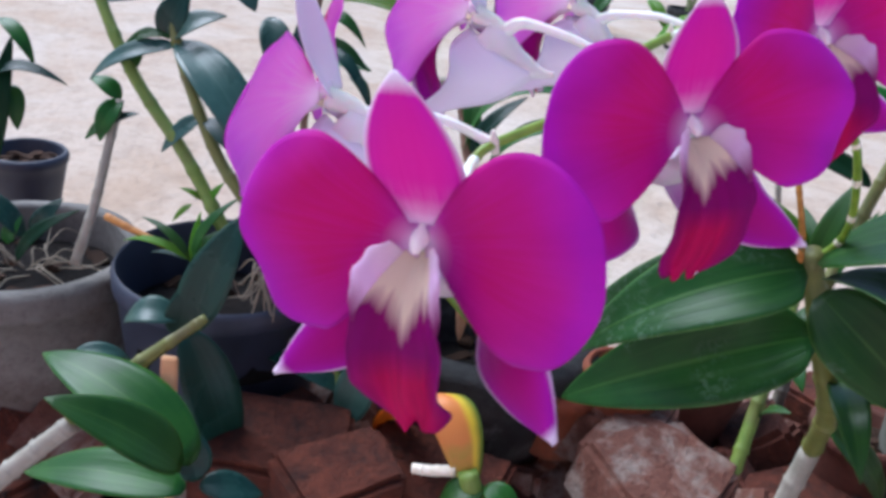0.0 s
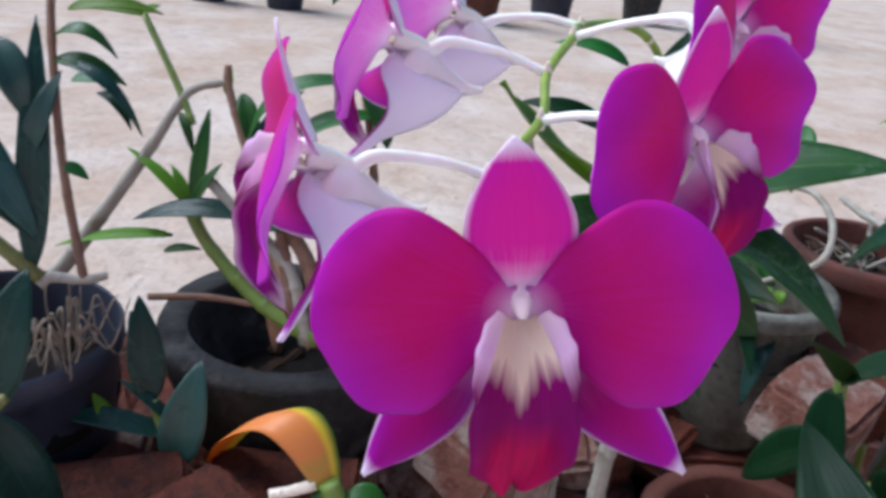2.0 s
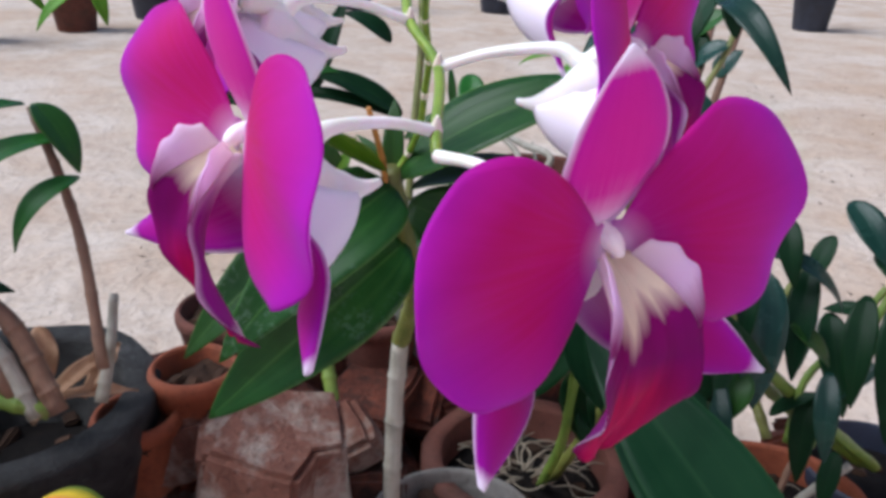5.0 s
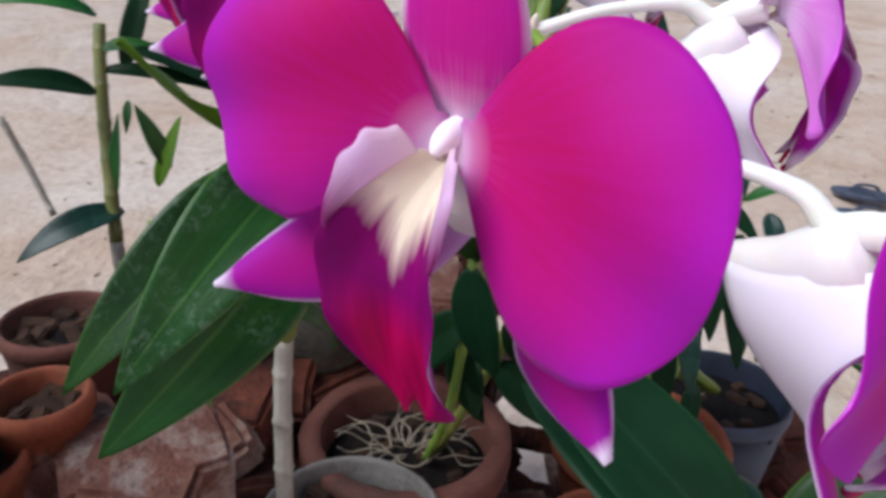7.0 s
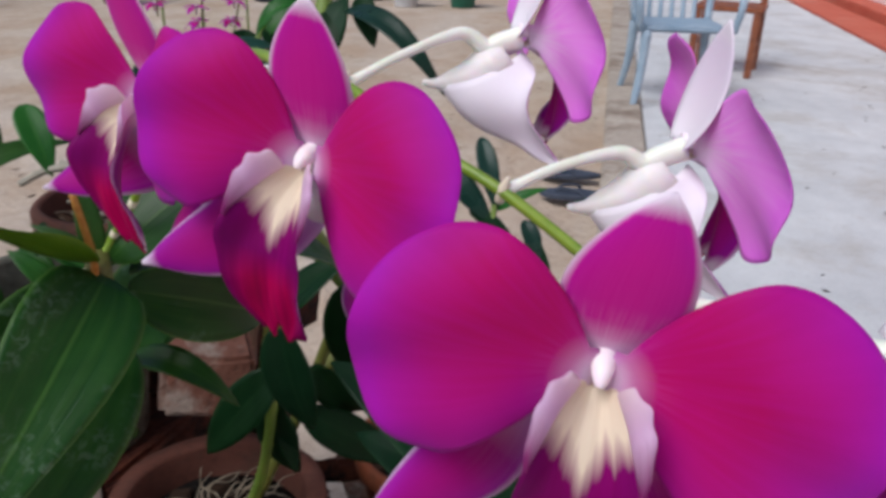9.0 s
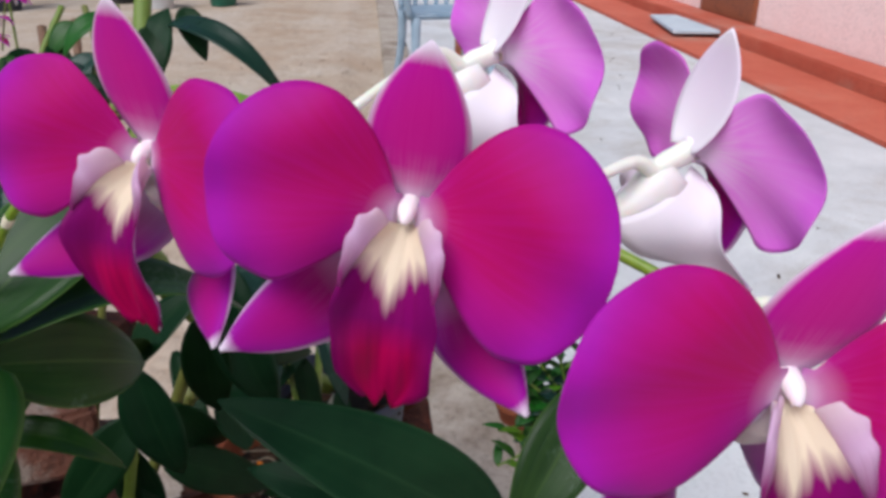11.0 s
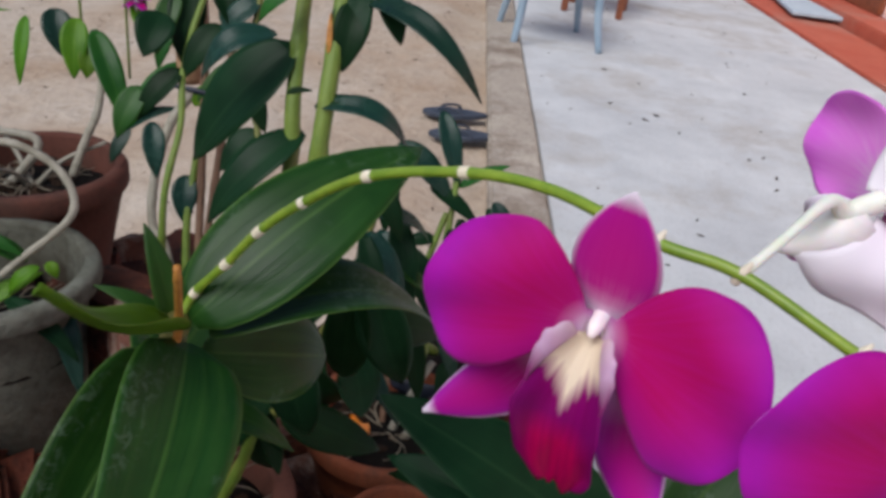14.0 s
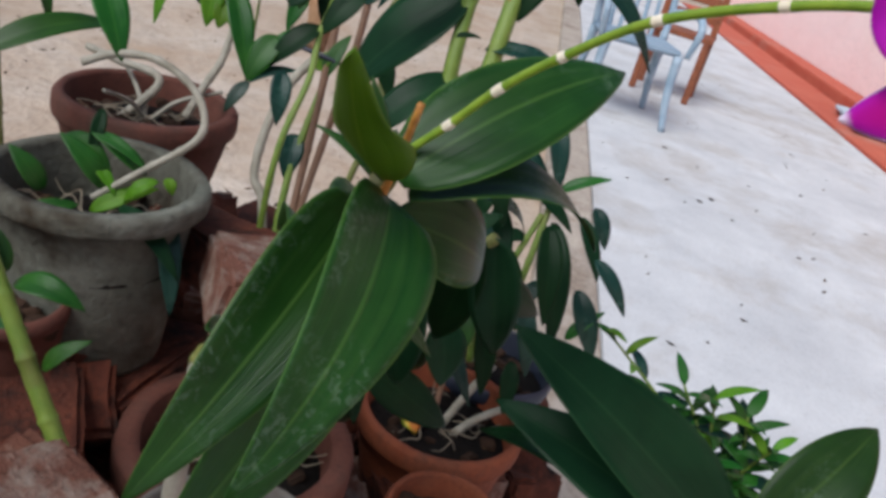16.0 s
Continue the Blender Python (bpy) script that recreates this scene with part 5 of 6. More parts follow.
blade(back_orchid, (0.375, 0.815, 0.653), (0.271, 0.851, 0.619), 0.0340, 0.14, (-0.4, -0.4, 0.8), [leaf_blue, leaf_under])
blade(back_orchid, (0.367, 0.822, 0.655), (0.398, 0.835, 0.751), 0.0140, 0.04, (-0.4, -0.4, 0.8), [leaf_mid, leaf_under])
blade(back_orchid, (0.424, 0.795, 0.691), (0.412, 0.826, 0.759), 0.0200, 0.08, (-0.4, -0.4, 0.8), [leaf_mid, leaf_under])
blade(back_orchid, (0.410, 0.799, 0.674), (0.445, 0.794, 0.746), 0.0180, 0.06, (-0.4, -0.4, 0.8), [leaf_young, leaf_under])
cane(back_orchid, [(0.303, 0.888, 0.757), (0.313, 0.872, 0.706), (0.318, 0.850, 0.656)], 0.0034, 0.0034, cane_pale, 5)
cane(back_orchid, [(0.357, 0.808, 0.625), (0.353, 0.800, 0.560), (0.352, 0.795, 0.495)], 0.0070, 0.0070, cane_pale, 4, label="chalky white lower cane")
blade(back_orchid, (0.499, 0.776, 0.767), (0.414, 0.869, 0.814), 0.0326, 0.12, (-0.3, -0.4, 0.8), [leaf_dark, leaf_under])
blade(back_orchid, (0.404, 0.864, 0.790), (0.500, 0.771, 0.760), 0.0204, 0.1, (-0.3, -0.5, 0.8), [leaf_dark, leaf_under])
blade(back_orchid, (0.549, 0.740, 0.773), (0.560, 0.761, 0.826), 0.0109, 0.05, (-0.4, -0.4, 0.8), [leaf_mid, leaf_under])
blade(back_orchid, (0.423, 0.849, 0.791), (0.483, 0.861, 0.897), 0.0244, 0.1, (-0.3, -0.5, 0.8), [leaf_dark, leaf_under])
blade(back_orchid, (0.510, 0.812, 0.847), (0.473, 0.859, 0.878), 0.0271, 0.15, (-0.3, -0.4, 0.8), [leaf_dark, leaf_under])
blade(back_orchid, (0.495, 0.765, 0.742), (0.601, 0.696, 0.769), 0.0271, 0.15, (-0.3, -0.4, 0.9), [leaf_mid, leaf_under])
blade(back_orchid, (0.415, 0.839, 0.760), (0.402, 0.831, 0.728), 0.0095, 0.1, (-0.3, -0.4, 0.9), [leaf_mid, leaf_under])

yellow = thing("orchid_shoot", "short orchid shoot with one yellowing drooping leaf", "orchid", (0.014, 0.427, 0.560), "potted orchids")
YELLOW = spline([(0.014, 0.427, 0.640), (0.000, 0.441, 0.672), (-0.018, 0.460, 0.678), (-0.045, 0.495, 0.640), (-0.060, 0.520, 0.598), (-0.074, 0.546, 0.545)], 6)


def yellow_surf(u, v):
    k = u * (len(YELLOW) - 1)
    i = min(int(k), len(YELLOW) - 2)
    p = YELLOW[i] * (1 - k + i) + YELLOW[i + 1] * (k - i)
    half = 0.0190 * math.sin(math.pi * min(1, 0.10 + 0.88 * u ** 0.85)) ** 0.8
    side = np.array([0.86, 0.25, 0.30]) * (1 - u) + np.array([0.5, 0.5, -0.2]) * u
    return p + side / np.linalg.norm(side) * half * v + np.array([0.0, 0.0, -0.25 * half * abs(v)])


own(yellow, part("leaf", sheet("leaf", yellow_surf, 26, 8, 0.0009, [leaf_yellow, leaf_yellow]), yellow, "orange-yellow drooping leaf"))
cane(yellow, [(0.012, 0.425, 0.645), (0.022, 0.420, 0.618), (0.034, 0.418, 0.57), (0.04, 0.42, 0.50)], 0.007, 0.012, cane_green, 4)
cane(yellow, [(-0.026, 0.431, 0.634), (-0.013, 0.430, 0.636), (0.004, 0.429, 0.641)], 0.0035, 0.004, spray_ring, 3, "stub", "white banded stub")
blade(yellow, (0.025, 0.422, 0.636), (-0.004, 0.420, 0.618), 0.0227, 0.2, (-0.1, -0.4, 0.9), [leaf_mid, leaf_under])
blade(yellow, (0.025, 0.423, 0.637), (0.052, 0.413, 0.625), 0.0189, 0.2, (-0.1, -0.4, 0.9), [leaf_mid, leaf_under])

stake = tagged(new("plant_stake", block("plant_stake", (0.010, 0.005, 0.115), pale_wood, 0.001)), "pale flat wooden plant stake in the bark", "stake")
stake.matrix_basis = pose(-0.183, 0.386, 0.600, -3, 1, 8)

low_orchid = thing("orchid_plant", "dark broad-leaved orchid low beside the paving", "orchid", (0.420, 0.268, 0.450), "potted orchids")
cane(low_orchid, [(0.420, 0.268, 0.450), (0.330, 0.215, 0.560), (0.226, 0.142, 0.680)], 0.007, 0.004, cane_green, 6)
blade(low_orchid, (0.2182, 0.1352, 0.6937), (0.2260, 0.2805, 0.7840), 0.054, 0.06, (-0.5, 0.1, 0.8), [leaf_dark, leaf_under], fold=0.3, nu=24, nv=10)
blade(low_orchid, (0.2182, 0.1380, 0.6850), (0.2500, 0.2747, 0.7220), 0.046, 0.08, (-0.5, 0.1, 0.8), [leaf_dark, leaf_under], fold=0.3, nu=24, nv=10)
blade(low_orchid, (0.2190, 0.1300, 0.6900), (0.2700, 0.0670, 0.7650), 0.042, 0.10, (-0.5, -0.1, 0.8), [leaf_deep, leaf_under], blunt=1.1, nu=20)
blade(low_orchid, (0.2230, 0.1380, 0.6800), (0.1600, 0.1000, 0.6700), 0.045, 0.15, (0, 0, 1), [leaf_dark, leaf_under])
blade(low_orchid, (0.2230, 0.1400, 0.6780), (0.2900, 0.2750, 0.6700), 0.040, 0.15, (-0.2, 0, 0.95), [leaf_dark, leaf_under])
blade(low_orchid, (0.2300, 0.1450, 0.6750), (0.3200, 0.1700, 0.6600), 0.042, 0.15, (-0.2, 0, 0.95), [leaf_dark, leaf_under])
blade(low_orchid, (0.2200, 0.1320, 0.6800), (0.2050, 0.0650, 0.6750), 0.040, 0.15, (-0.3, 0, 0.95), [leaf_dark, leaf_under])

pot("plastic_pot", "dark blue-grey plastic pot behind the clay pots", (0.751, 0.249), 0.452, 0.085, 0.16, black_plastic, 0.004, 0.02, 0.75, 0.004, 0.0006, 9)

tall_cane_orchid = thing("orchid_plant", "tall yellow-green caned orchid with dark drooping leaves", "orchid", (0.751, 0.249, 0.422), "potted orchids")
cane(tall_cane_orchid, [(0.416, 0.359, 0.952), (0.394, 0.360, 0.906), (0.372, 0.358, 0.861), (0.380, 0.353, 0.786), (0.572, 0.315, 0.588), (0.730, 0.263, 0.455)], 0.0048, 0.006, cane_green, 11, "cane", "")
cane(tall_cane_orchid, [(0.377, 0.329, 0.962), (0.359, 0.331, 0.926), (0.343, 0.333, 0.892), (0.336, 0.335, 0.856), (0.361, 0.335, 0.794), (0.544, 0.305, 0.621), (0.731, 0.249, 0.457)], 0.005, 0.006, cane_green, 11, "cane", "")
cane(tall_cane_orchid, [(0.397, 0.369, 0.641), (0.417, 0.332, 0.681), (0.470, 0.315, 0.698)], 0.007, 0.006, cane_olive, 5, "cane", "")
blade(tall_cane_orchid, (0.396, 0.362, 0.910), (0.386, 0.425, 0.831), 0.0433, 0.1, (-0.5, -0.1, 0.8), [leaf_dark, leaf_under])
blade(tall_cane_orchid, (0.373, 0.351, 0.863), (0.345, 0.404, 0.807), 0.0264, 0.15, (-0.5, -0.1, 0.9), [leaf_dark, leaf_under])
blade(tall_cane_orchid, (0.379, 0.370, 0.921), (0.364, 0.411, 0.893), 0.0178, 0.28, (-0.5, -0.1, 0.8), [leaf_blue, leaf_under])
blade(tall_cane_orchid, (0.370, 0.320, 0.948), (0.352, 0.326, 0.910), 0.0210, 0.12, (-0.5, -0.1, 0.8), [leaf_dark, leaf_under])
blade(tall_cane_orchid, (0.370, 0.316, 0.947), (0.339, 0.245, 0.905), 0.0156, 0.22, (-0.5, -0.0, 0.8), [leaf_blue, leaf_under])
blade(tall_cane_orchid, (0.374, 0.307, 0.955), (0.360, 0.294, 0.927), 0.0158, 0.1, (-0.6, -0.0, 0.8), [leaf_dark, leaf_under])
blade(tall_cane_orchid, (0.342, 0.338, 0.892), (0.352, 0.284, 0.865), 0.0154, 0.3, (-0.5, -0.1, 0.9), [leaf_blue, leaf_under])
blade(tall_cane_orchid, (0.342, 0.339, 0.891), (0.346, 0.312, 0.898), 0.0079, 0.1, (-0.5, -0.1, 0.9), [leaf_dark, leaf_under])
blade(tall_cane_orchid, (0.364, 0.360, 0.890), (0.365, 0.345, 0.893), 0.0055, 0.1, (-0.5, -0.1, 0.9), [leaf_dark, leaf_under])
blade(tall_cane_orchid, (0.358, 0.328, 0.923), (0.374, 0.315, 0.955), 0.0230, 0.1, (-0.5, -0.1, 0.8), [leaf_dark, leaf_under])
blade(tall_cane_orchid, (0.393, 0.354, 0.949), (0.381, 0.381, 0.926), 0.0137, 0.2, (-0.5, -0.1, 0.8), [leaf_mid, leaf_under])
blade(tall_cane_orchid, (0.351, 0.334, 0.920), (0.361, 0.335, 0.941), 0.0033, 0.1, (-0.5, -0.1, 0.8), [dry_sheath, leaf_under])

hanging_orchid = thing("orchid_plant", "orchid cane with dark hanging leaves over the clay pots", "orchid", (0.392, 0.430, 0.495), "potted orchids")
cane(hanging_orchid, [(0.392, 0.430, 0.495), (0.372, 0.395, 0.58), (0.335, 0.362, 0.70), (0.314, 0.348, 0.755)], 0.0045, 0.0040, cane_green, 6)
cane(hanging_orchid, [(0.410, 0.430, 0.495), (0.400, 0.372, 0.62), (0.372, 0.330, 0.72), (0.350, 0.300, 0.775)], 0.0050, 0.0045, cane_olive, 6)
blade(hanging_orchid, (0.314, 0.348, 0.750), (0.336, 0.336, 0.653), 0.036, 0.08, (-0.9, 0, 0.3), [leaf_dark, leaf_under])
blade(hanging_orchid, (0.350, 0.372, 0.665), (0.400, 0.377, 0.555), 0.034, 0.08, (-0.9, 0, 0.3), [leaf_dark, leaf_under])
blade(hanging_orchid, (0.350, 0.300, 0.775), (0.378, 0.275, 0.675), 0.036, 0.08, (-0.9, 0, 0.3), [leaf_dark, leaf_under])
blade(hanging_orchid, (0.316, 0.350, 0.752), (0.275, 0.345, 0.790), 0.03, 0.08, (-0.4, 0, 0.9), [leaf_dark, leaf_under])
blade(hanging_orchid, (0.345, 0.310, 0.770), (0.390, 0.320, 0.665), 0.034, 0.08, (-0.9, 0, 0.3), [leaf_dark, leaf_under])
blade(hanging_orchid, (0.360, 0.320, 0.740), (0.410, 0.250, 0.700), 0.036, 0.08, (-0.6, 0, 0.6), [leaf_dark, leaf_under])
blade(hanging_orchid, (0.380, 0.350, 0.680), (0.440, 0.330, 0.600), 0.034, 0.08, (-0.8, 0, 0.4), [leaf_dark, leaf_under])
blade(hanging_orchid, (0.335, 0.360, 0.700), (0.330, 0.420, 0.620), 0.034, 0.08, (-0.8, 0, 0.4), [leaf_dark, leaf_under])
blade(hanging_orchid, (0.400, 0.370, 0.620), (0.430, 0.290, 0.560), 0.036, 0.08, (-0.7, 0, 0.5), [leaf_dark, leaf_under])
blade(hanging_orchid, (0.315, 0.348, 0.755), (0.330, 0.300, 0.800), 0.028, 0.08, (-0.4, 0, 0.9), [leaf_dark, leaf_under])

dark_bush = thing("orchid_plant", "bushy orchid with many narrow dark hanging leaves", "orchid", (0.781, 0.219, 0.422), "potted orchids")
# several leafy canes rise from one pot
cane(dark_bush, [(0.559, 0.282, 0.551), (0.582, 0.288, 0.604), (0.602, 0.272, 0.646), (0.627, 0.255, 0.700)], 0.004, 0.003, cane_green, 7, "cane", "")
cane(dark_bush, [(0.559, 0.264, 0.550), (0.597, 0.256, 0.634), (0.640, 0.249, 0.728), (0.662, 0.256, 0.776)], 0.004, 0.003, cane_green, 8, "cane", "")
cane(dark_bush, [(0.556, 0.299, 0.547), (0.579, 0.341, 0.601), (0.605, 0.335, 0.657), (0.632, 0.319, 0.715)], 0.005, 0.004, cane_olive, 7, "cane", "")
blade(dark_bush, (0.476, 0.370, 0.667), (0.417, 0.334, 0.583), 0.0214, 0.08, (-0.4, -0.0, 0.9), [leaf_dark, leaf_under])
blade(dark_bush, (0.488, 0.336, 0.641), (0.440, 0.276, 0.580), 0.0196, 0.1, (-0.4, -0.0, 0.9), [leaf_blue, leaf_under])
blade(dark_bush, (0.615, 0.318, 0.679), (0.584, 0.298, 0.608), 0.0293, 0.1, (-0.5, -0.0, 0.9), [leaf_blue, leaf_under])
blade(dark_bush, (0.610, 0.291, 0.666), (0.577, 0.247, 0.589), 0.0293, 0.1, (-0.5, 0.0, 0.9), [leaf_dark, leaf_under])
blade(dark_bush, (0.626, 0.241, 0.695), (0.576, 0.209, 0.582), 0.0293, 0.12, (-0.5, 0.0, 0.9), [leaf_dark, leaf_under])
blade(dark_bush, (0.668, 0.270, 0.791), (0.638, 0.246, 0.722), 0.0217, 0.1, (-0.5, 0.0, 0.8), [leaf_blue, leaf_under])
blade(dark_bush, (0.603, 0.199, 0.641), (0.577, 0.164, 0.580), 0.0246, 0.1, (-0.5, 0.1, 0.9), [leaf_blue, leaf_under])
blade(dark_bush, (0.632, 0.215, 0.707), (0.609, 0.182, 0.653), 0.0171, 0.1, (-0.5, 0.1, 0.9), [leaf_dark, leaf_under])
blade(dark_bush, (0.652, 0.310, 0.759), (0.632, 0.250, 0.710), 0.0293, 0.1, (-0.5, 0.0, 0.9), [leaf_blue, leaf_under])
blade(dark_bush, (0.637, 0.274, 0.722), (0.624, 0.221, 0.690), 0.0189, 0.1, (-0.5, 0.0, 0.9), [leaf_dark, leaf_under])
blade(dark_bush, (0.639, 0.245, 0.724), (0.651, 0.197, 0.748), 0.0142, 0.1, (-0.5, 0.0, 0.9), [leaf_mid, leaf_under])
blade(dark_bush, (0.579, 0.279, 0.595), (0.547, 0.262, 0.523), 0.0237, 0.1, (-0.4, 0.0, 0.9), [leaf_dark, leaf_under])
blade(dark_bush, (0.600, 0.350, 0.648), (0.577, 0.369, 0.598), 0.0217, 0.1, (-0.5, -0.0, 0.9), [leaf_dark, leaf_under])
blade(dark_bush, (0.638, 0.312, 0.728), (0.614, 0.315, 0.676), 0.0208, 0.1, (-0.5, 0.0, 0.9), [leaf_dark, leaf_under])
blade(dark_bush, (0.373, 0.376, 0.634), (0.355, 0.360, 0.593), 0.0163, 0.1, (-0.4, -0.1, 0.9), [leaf_dark, leaf_under])
blade(dark_bush, (0.616, 0.264, 0.675), (0.611, 0.297, 0.667), 0.0171, 0.1, (-0.5, 0.0, 0.9), [leaf_dark, leaf_under])
blade(dark_bush, (0.601, 0.235, 0.640), (0.579, 0.262, 0.594), 0.0189, 0.1, (-0.5, 0.0, 0.9), [leaf_blue, leaf_under])
blade(dark_bush, (0.565, 0.305, 0.567), (0.582, 0.268, 0.602), 0.0171, 0.1, (-0.4, 0.0, 0.9), [leaf_dark, leaf_under])
blade(dark_bush, (0.565, 0.241, 0.562), (0.543, 0.235, 0.512), 0.0189, 0.1, (-0.4, 0.0, 0.9), [leaf_dark, leaf_under])
blade(dark_bush, (0.582, 0.196, 0.595), (0.599, 0.165, 0.629), 0.0142, 0.1, (-0.4, 0.1, 0.9), [leaf_mid, leaf_under])
blade(dark_bush, (0.570, 0.300, 0.719), (0.527, 0.279, 0.631), 0.0263, 0.1, (-0.5, -0.0, 0.9), [leaf_dark, leaf_under])
blade(dark_bush, (0.567, 0.250, 0.712), (0.527, 0.229, 0.630), 0.0254, 0.1, (-0.5, 0.0, 0.9), [leaf_dark, leaf_under])
blade(dark_bush, (0.507, 0.324, 0.727), (0.475, 0.302, 0.662), 0.0209, 0.1, (-0.4, -0.0, 0.9), [leaf_dark, leaf_under])
blade(dark_bush, (0.536, 0.254, 0.649), (0.505, 0.231, 0.584), 0.0202, 0.1, (-0.4, 0.0, 0.9), [leaf_blue, leaf_under])
blade(dark_bush, (0.580, 0.213, 0.738), (0.565, 0.194, 0.706), 0.0175, 0.1, (-0.5, 0.0, 0.9), [leaf_blue, leaf_under])
blade(dark_bush, (0.480, 0.324, 0.718), (0.449, 0.334, 0.656), 0.0187, 0.1, (-0.4, -0.0, 0.9), [leaf_dark, leaf_under])
blade(dark_bush, (0.547, 0.320, 0.764), (0.523, 0.292, 0.715), 0.0207, 0.1, (-0.5, -0.0, 0.9), [leaf_dark, leaf_under])
blade(dark_bush, (0.560, 0.199, 0.696), (0.541, 0.159, 0.657), 0.0175, 0.1, (-0.4, 0.1, 0.9), [leaf_blue, leaf_under])
blade(tall_cane_orchid, (0.527, 0.323, 0.720), (0.491, 0.292, 0.612), 0.0434, 0.08, (-0.4, -0.2, 0.9), [leaf_blue, leaf_under])
blade(tall_cane_orchid, (0.494, 0.333, 0.691), (0.468, 0.315, 0.621), 0.0377, 0.1, (-0.4, -0.2, 0.9), [leaf_dark, leaf_under])
blade(tall_cane_orchid, (0.422, 0.319, 0.664), (0.406, 0.305, 0.615), 0.0372, 0.1, (-0.4, -0.2, 0.9), [leaf_dark, leaf_under])
blade(tall_cane_orchid, (0.525, 0.335, 0.738), (0.574, 0.268, 0.687), 0.0189, 0.2, (-0.4, -0.2, 0.9), [leaf_blue, leaf_under])
blade(tall_cane_orchid, (0.492, 0.308, 0.643), (0.466, 0.305, 0.600), 0.0330, 0.1, (-0.4, -0.2, 0.9), [leaf_mid, leaf_under])
blade(tall_cane_orchid, (0.535, 0.294, 0.678), (0.552, 0.261, 0.644), 0.0179, 0.15, (-0.4, -0.2, 0.9), [leaf_mid, leaf_under])
blade(tall_cane_orchid, (0.618, 0.528, 0.867), (0.587, 0.535, 0.835), 0.0343, 0.1, (-0.5, -0.3, 0.8), [leaf_dark, leaf_under])
blade(tall_cane_orchid, (0.651, 0.514, 0.888), (0.612, 0.510, 0.825), 0.0343, 0.1, (-0.5, -0.3, 0.8), [leaf_dark, leaf_under])

young_orchid = thing("orchid_plant", "young orchid with light green leaves in a clay pot", "orchid", (0.665, 0.695, 0.650), "potted orchids")
cane(young_orchid, [(0.666, 0.652, 0.674), (0.683, 0.643, 0.708), (0.698, 0.633, 0.738), (0.715, 0.632, 0.772)], 0.0046, 0.0036, cane_pale, 6, "cane", "")
cane(young_orchid, [(0.651, 0.729, 0.645), (0.679, 0.691, 0.701), (0.683, 0.742, 0.709), (0.685, 0.780, 0.714)], 0.005, 0.004, cane_pale, 5, "cane", "")
blade(young_orchid, (0.735, 0.646, 0.813), (0.692, 0.600, 0.725), 0.0279, 0.1, (-0.5, -0.2, 0.8), [leaf_mid, leaf_under])
blade(young_orchid, (0.725, 0.548, 0.791), (0.692, 0.598, 0.725), 0.0255, 0.15, (-0.5, -0.2, 0.9), [leaf_mid, leaf_under])
blade(young_orchid, (0.739, 0.665, 0.822), (0.711, 0.661, 0.765), 0.0279, 0.1, (-0.5, -0.2, 0.8), [leaf_young, leaf_under])
blade(young_orchid, (0.742, 0.689, 0.829), (0.721, 0.676, 0.785), 0.0304, 0.1, (-0.5, -0.2, 0.8), [leaf_blue, leaf_under])
blade(young_orchid, (0.737, 0.718, 0.819), (0.705, 0.717, 0.753), 0.0146, 0.1, (-0.5, -0.2, 0.8), [leaf_young, leaf_under])
blade(young_orchid, (0.728, 0.804, 0.802), (0.738, 0.733, 0.823), 0.0097, 0.1, (-0.4, -0.3, 0.8), [leaf_young, leaf_under])
blade(young_orchid, (0.727, 0.646, 0.796), (0.712, 0.648, 0.767), 0.0219, 0.1, (-0.5, -0.2, 0.9), [leaf_young, leaf_under])
blade(young_orchid, (0.692, 0.598, 0.725), (0.704, 0.546, 0.749), 0.0158, 0.15, (-0.5, -0.2, 0.9), [leaf_blue, leaf_under])
blade(young_orchid, (0.692, 0.598, 0.725), (0.674, 0.614, 0.690), 0.0158, 0.1, (-0.5, -0.2, 0.9), [leaf_blue, leaf_under])
blade(young_orchid, (0.750, 0.566, 0.842), (0.721, 0.575, 0.783), 0.0219, 0.1, (-0.5, -0.2, 0.8), [leaf_mid, leaf_under])
blade(young_orchid, (0.715, 0.635, 0.772), (0.735, 0.647, 0.813), 0.0121, 0.1, (-0.5, -0.2, 0.9), [leaf_young, leaf_under])
blade(young_orchid, (0.755, 0.605, 0.853), (0.736, 0.597, 0.815), 0.0182, 0.1, (-0.5, -0.2, 0.8), [leaf_young, leaf_under])

bare_orchid = thing("orchid_plant", "orchid with one curved bare white cane in the mossy pot", "orchid", (0.455, 0.628, 0.650), "potted orchids")
cane(bare_orchid, [(0.477, 0.664, 0.766), (0.484, 0.639, 0.779), (0.486, 0.603, 0.783), (0.479, 0.565, 0.767), (0.465, 0.552, 0.738), (0.448, 0.587, 0.703), (0.432, 0.622, 0.672)], 0.0034, 0.0028, cane_pale, 10, "cane", "bare chalky white cane")
blade(bare_orchid, (0.509, 0.673, 0.831), (0.482, 0.633, 0.774), 0.0293, 0.1, (-0.4, -0.3, 0.9), [leaf_mid, leaf_under])
blade(bare_orchid, (0.454, 0.638, 0.717), (0.447, 0.586, 0.702), 0.0128, 0.15, (-0.4, -0.3, 0.9), [leaf_mid, leaf_under])
blade(bare_orchid, (0.445, 0.630, 0.700), (0.435, 0.604, 0.678), 0.0110, 0.1, (-0.4, -0.2, 0.9), [leaf_young, leaf_under])
blade(bare_orchid, (0.445, 0.574, 0.697), (0.434, 0.596, 0.675), 0.0119, 0.2, (-0.4, -0.2, 0.9), [leaf_young, leaf_under])
blade(bare_orchid, (0.432, 0.598, 0.672), (0.413, 0.534, 0.631), 0.0174, 0.18, (-0.4, -0.2, 0.9), [leaf_dark, leaf_under])
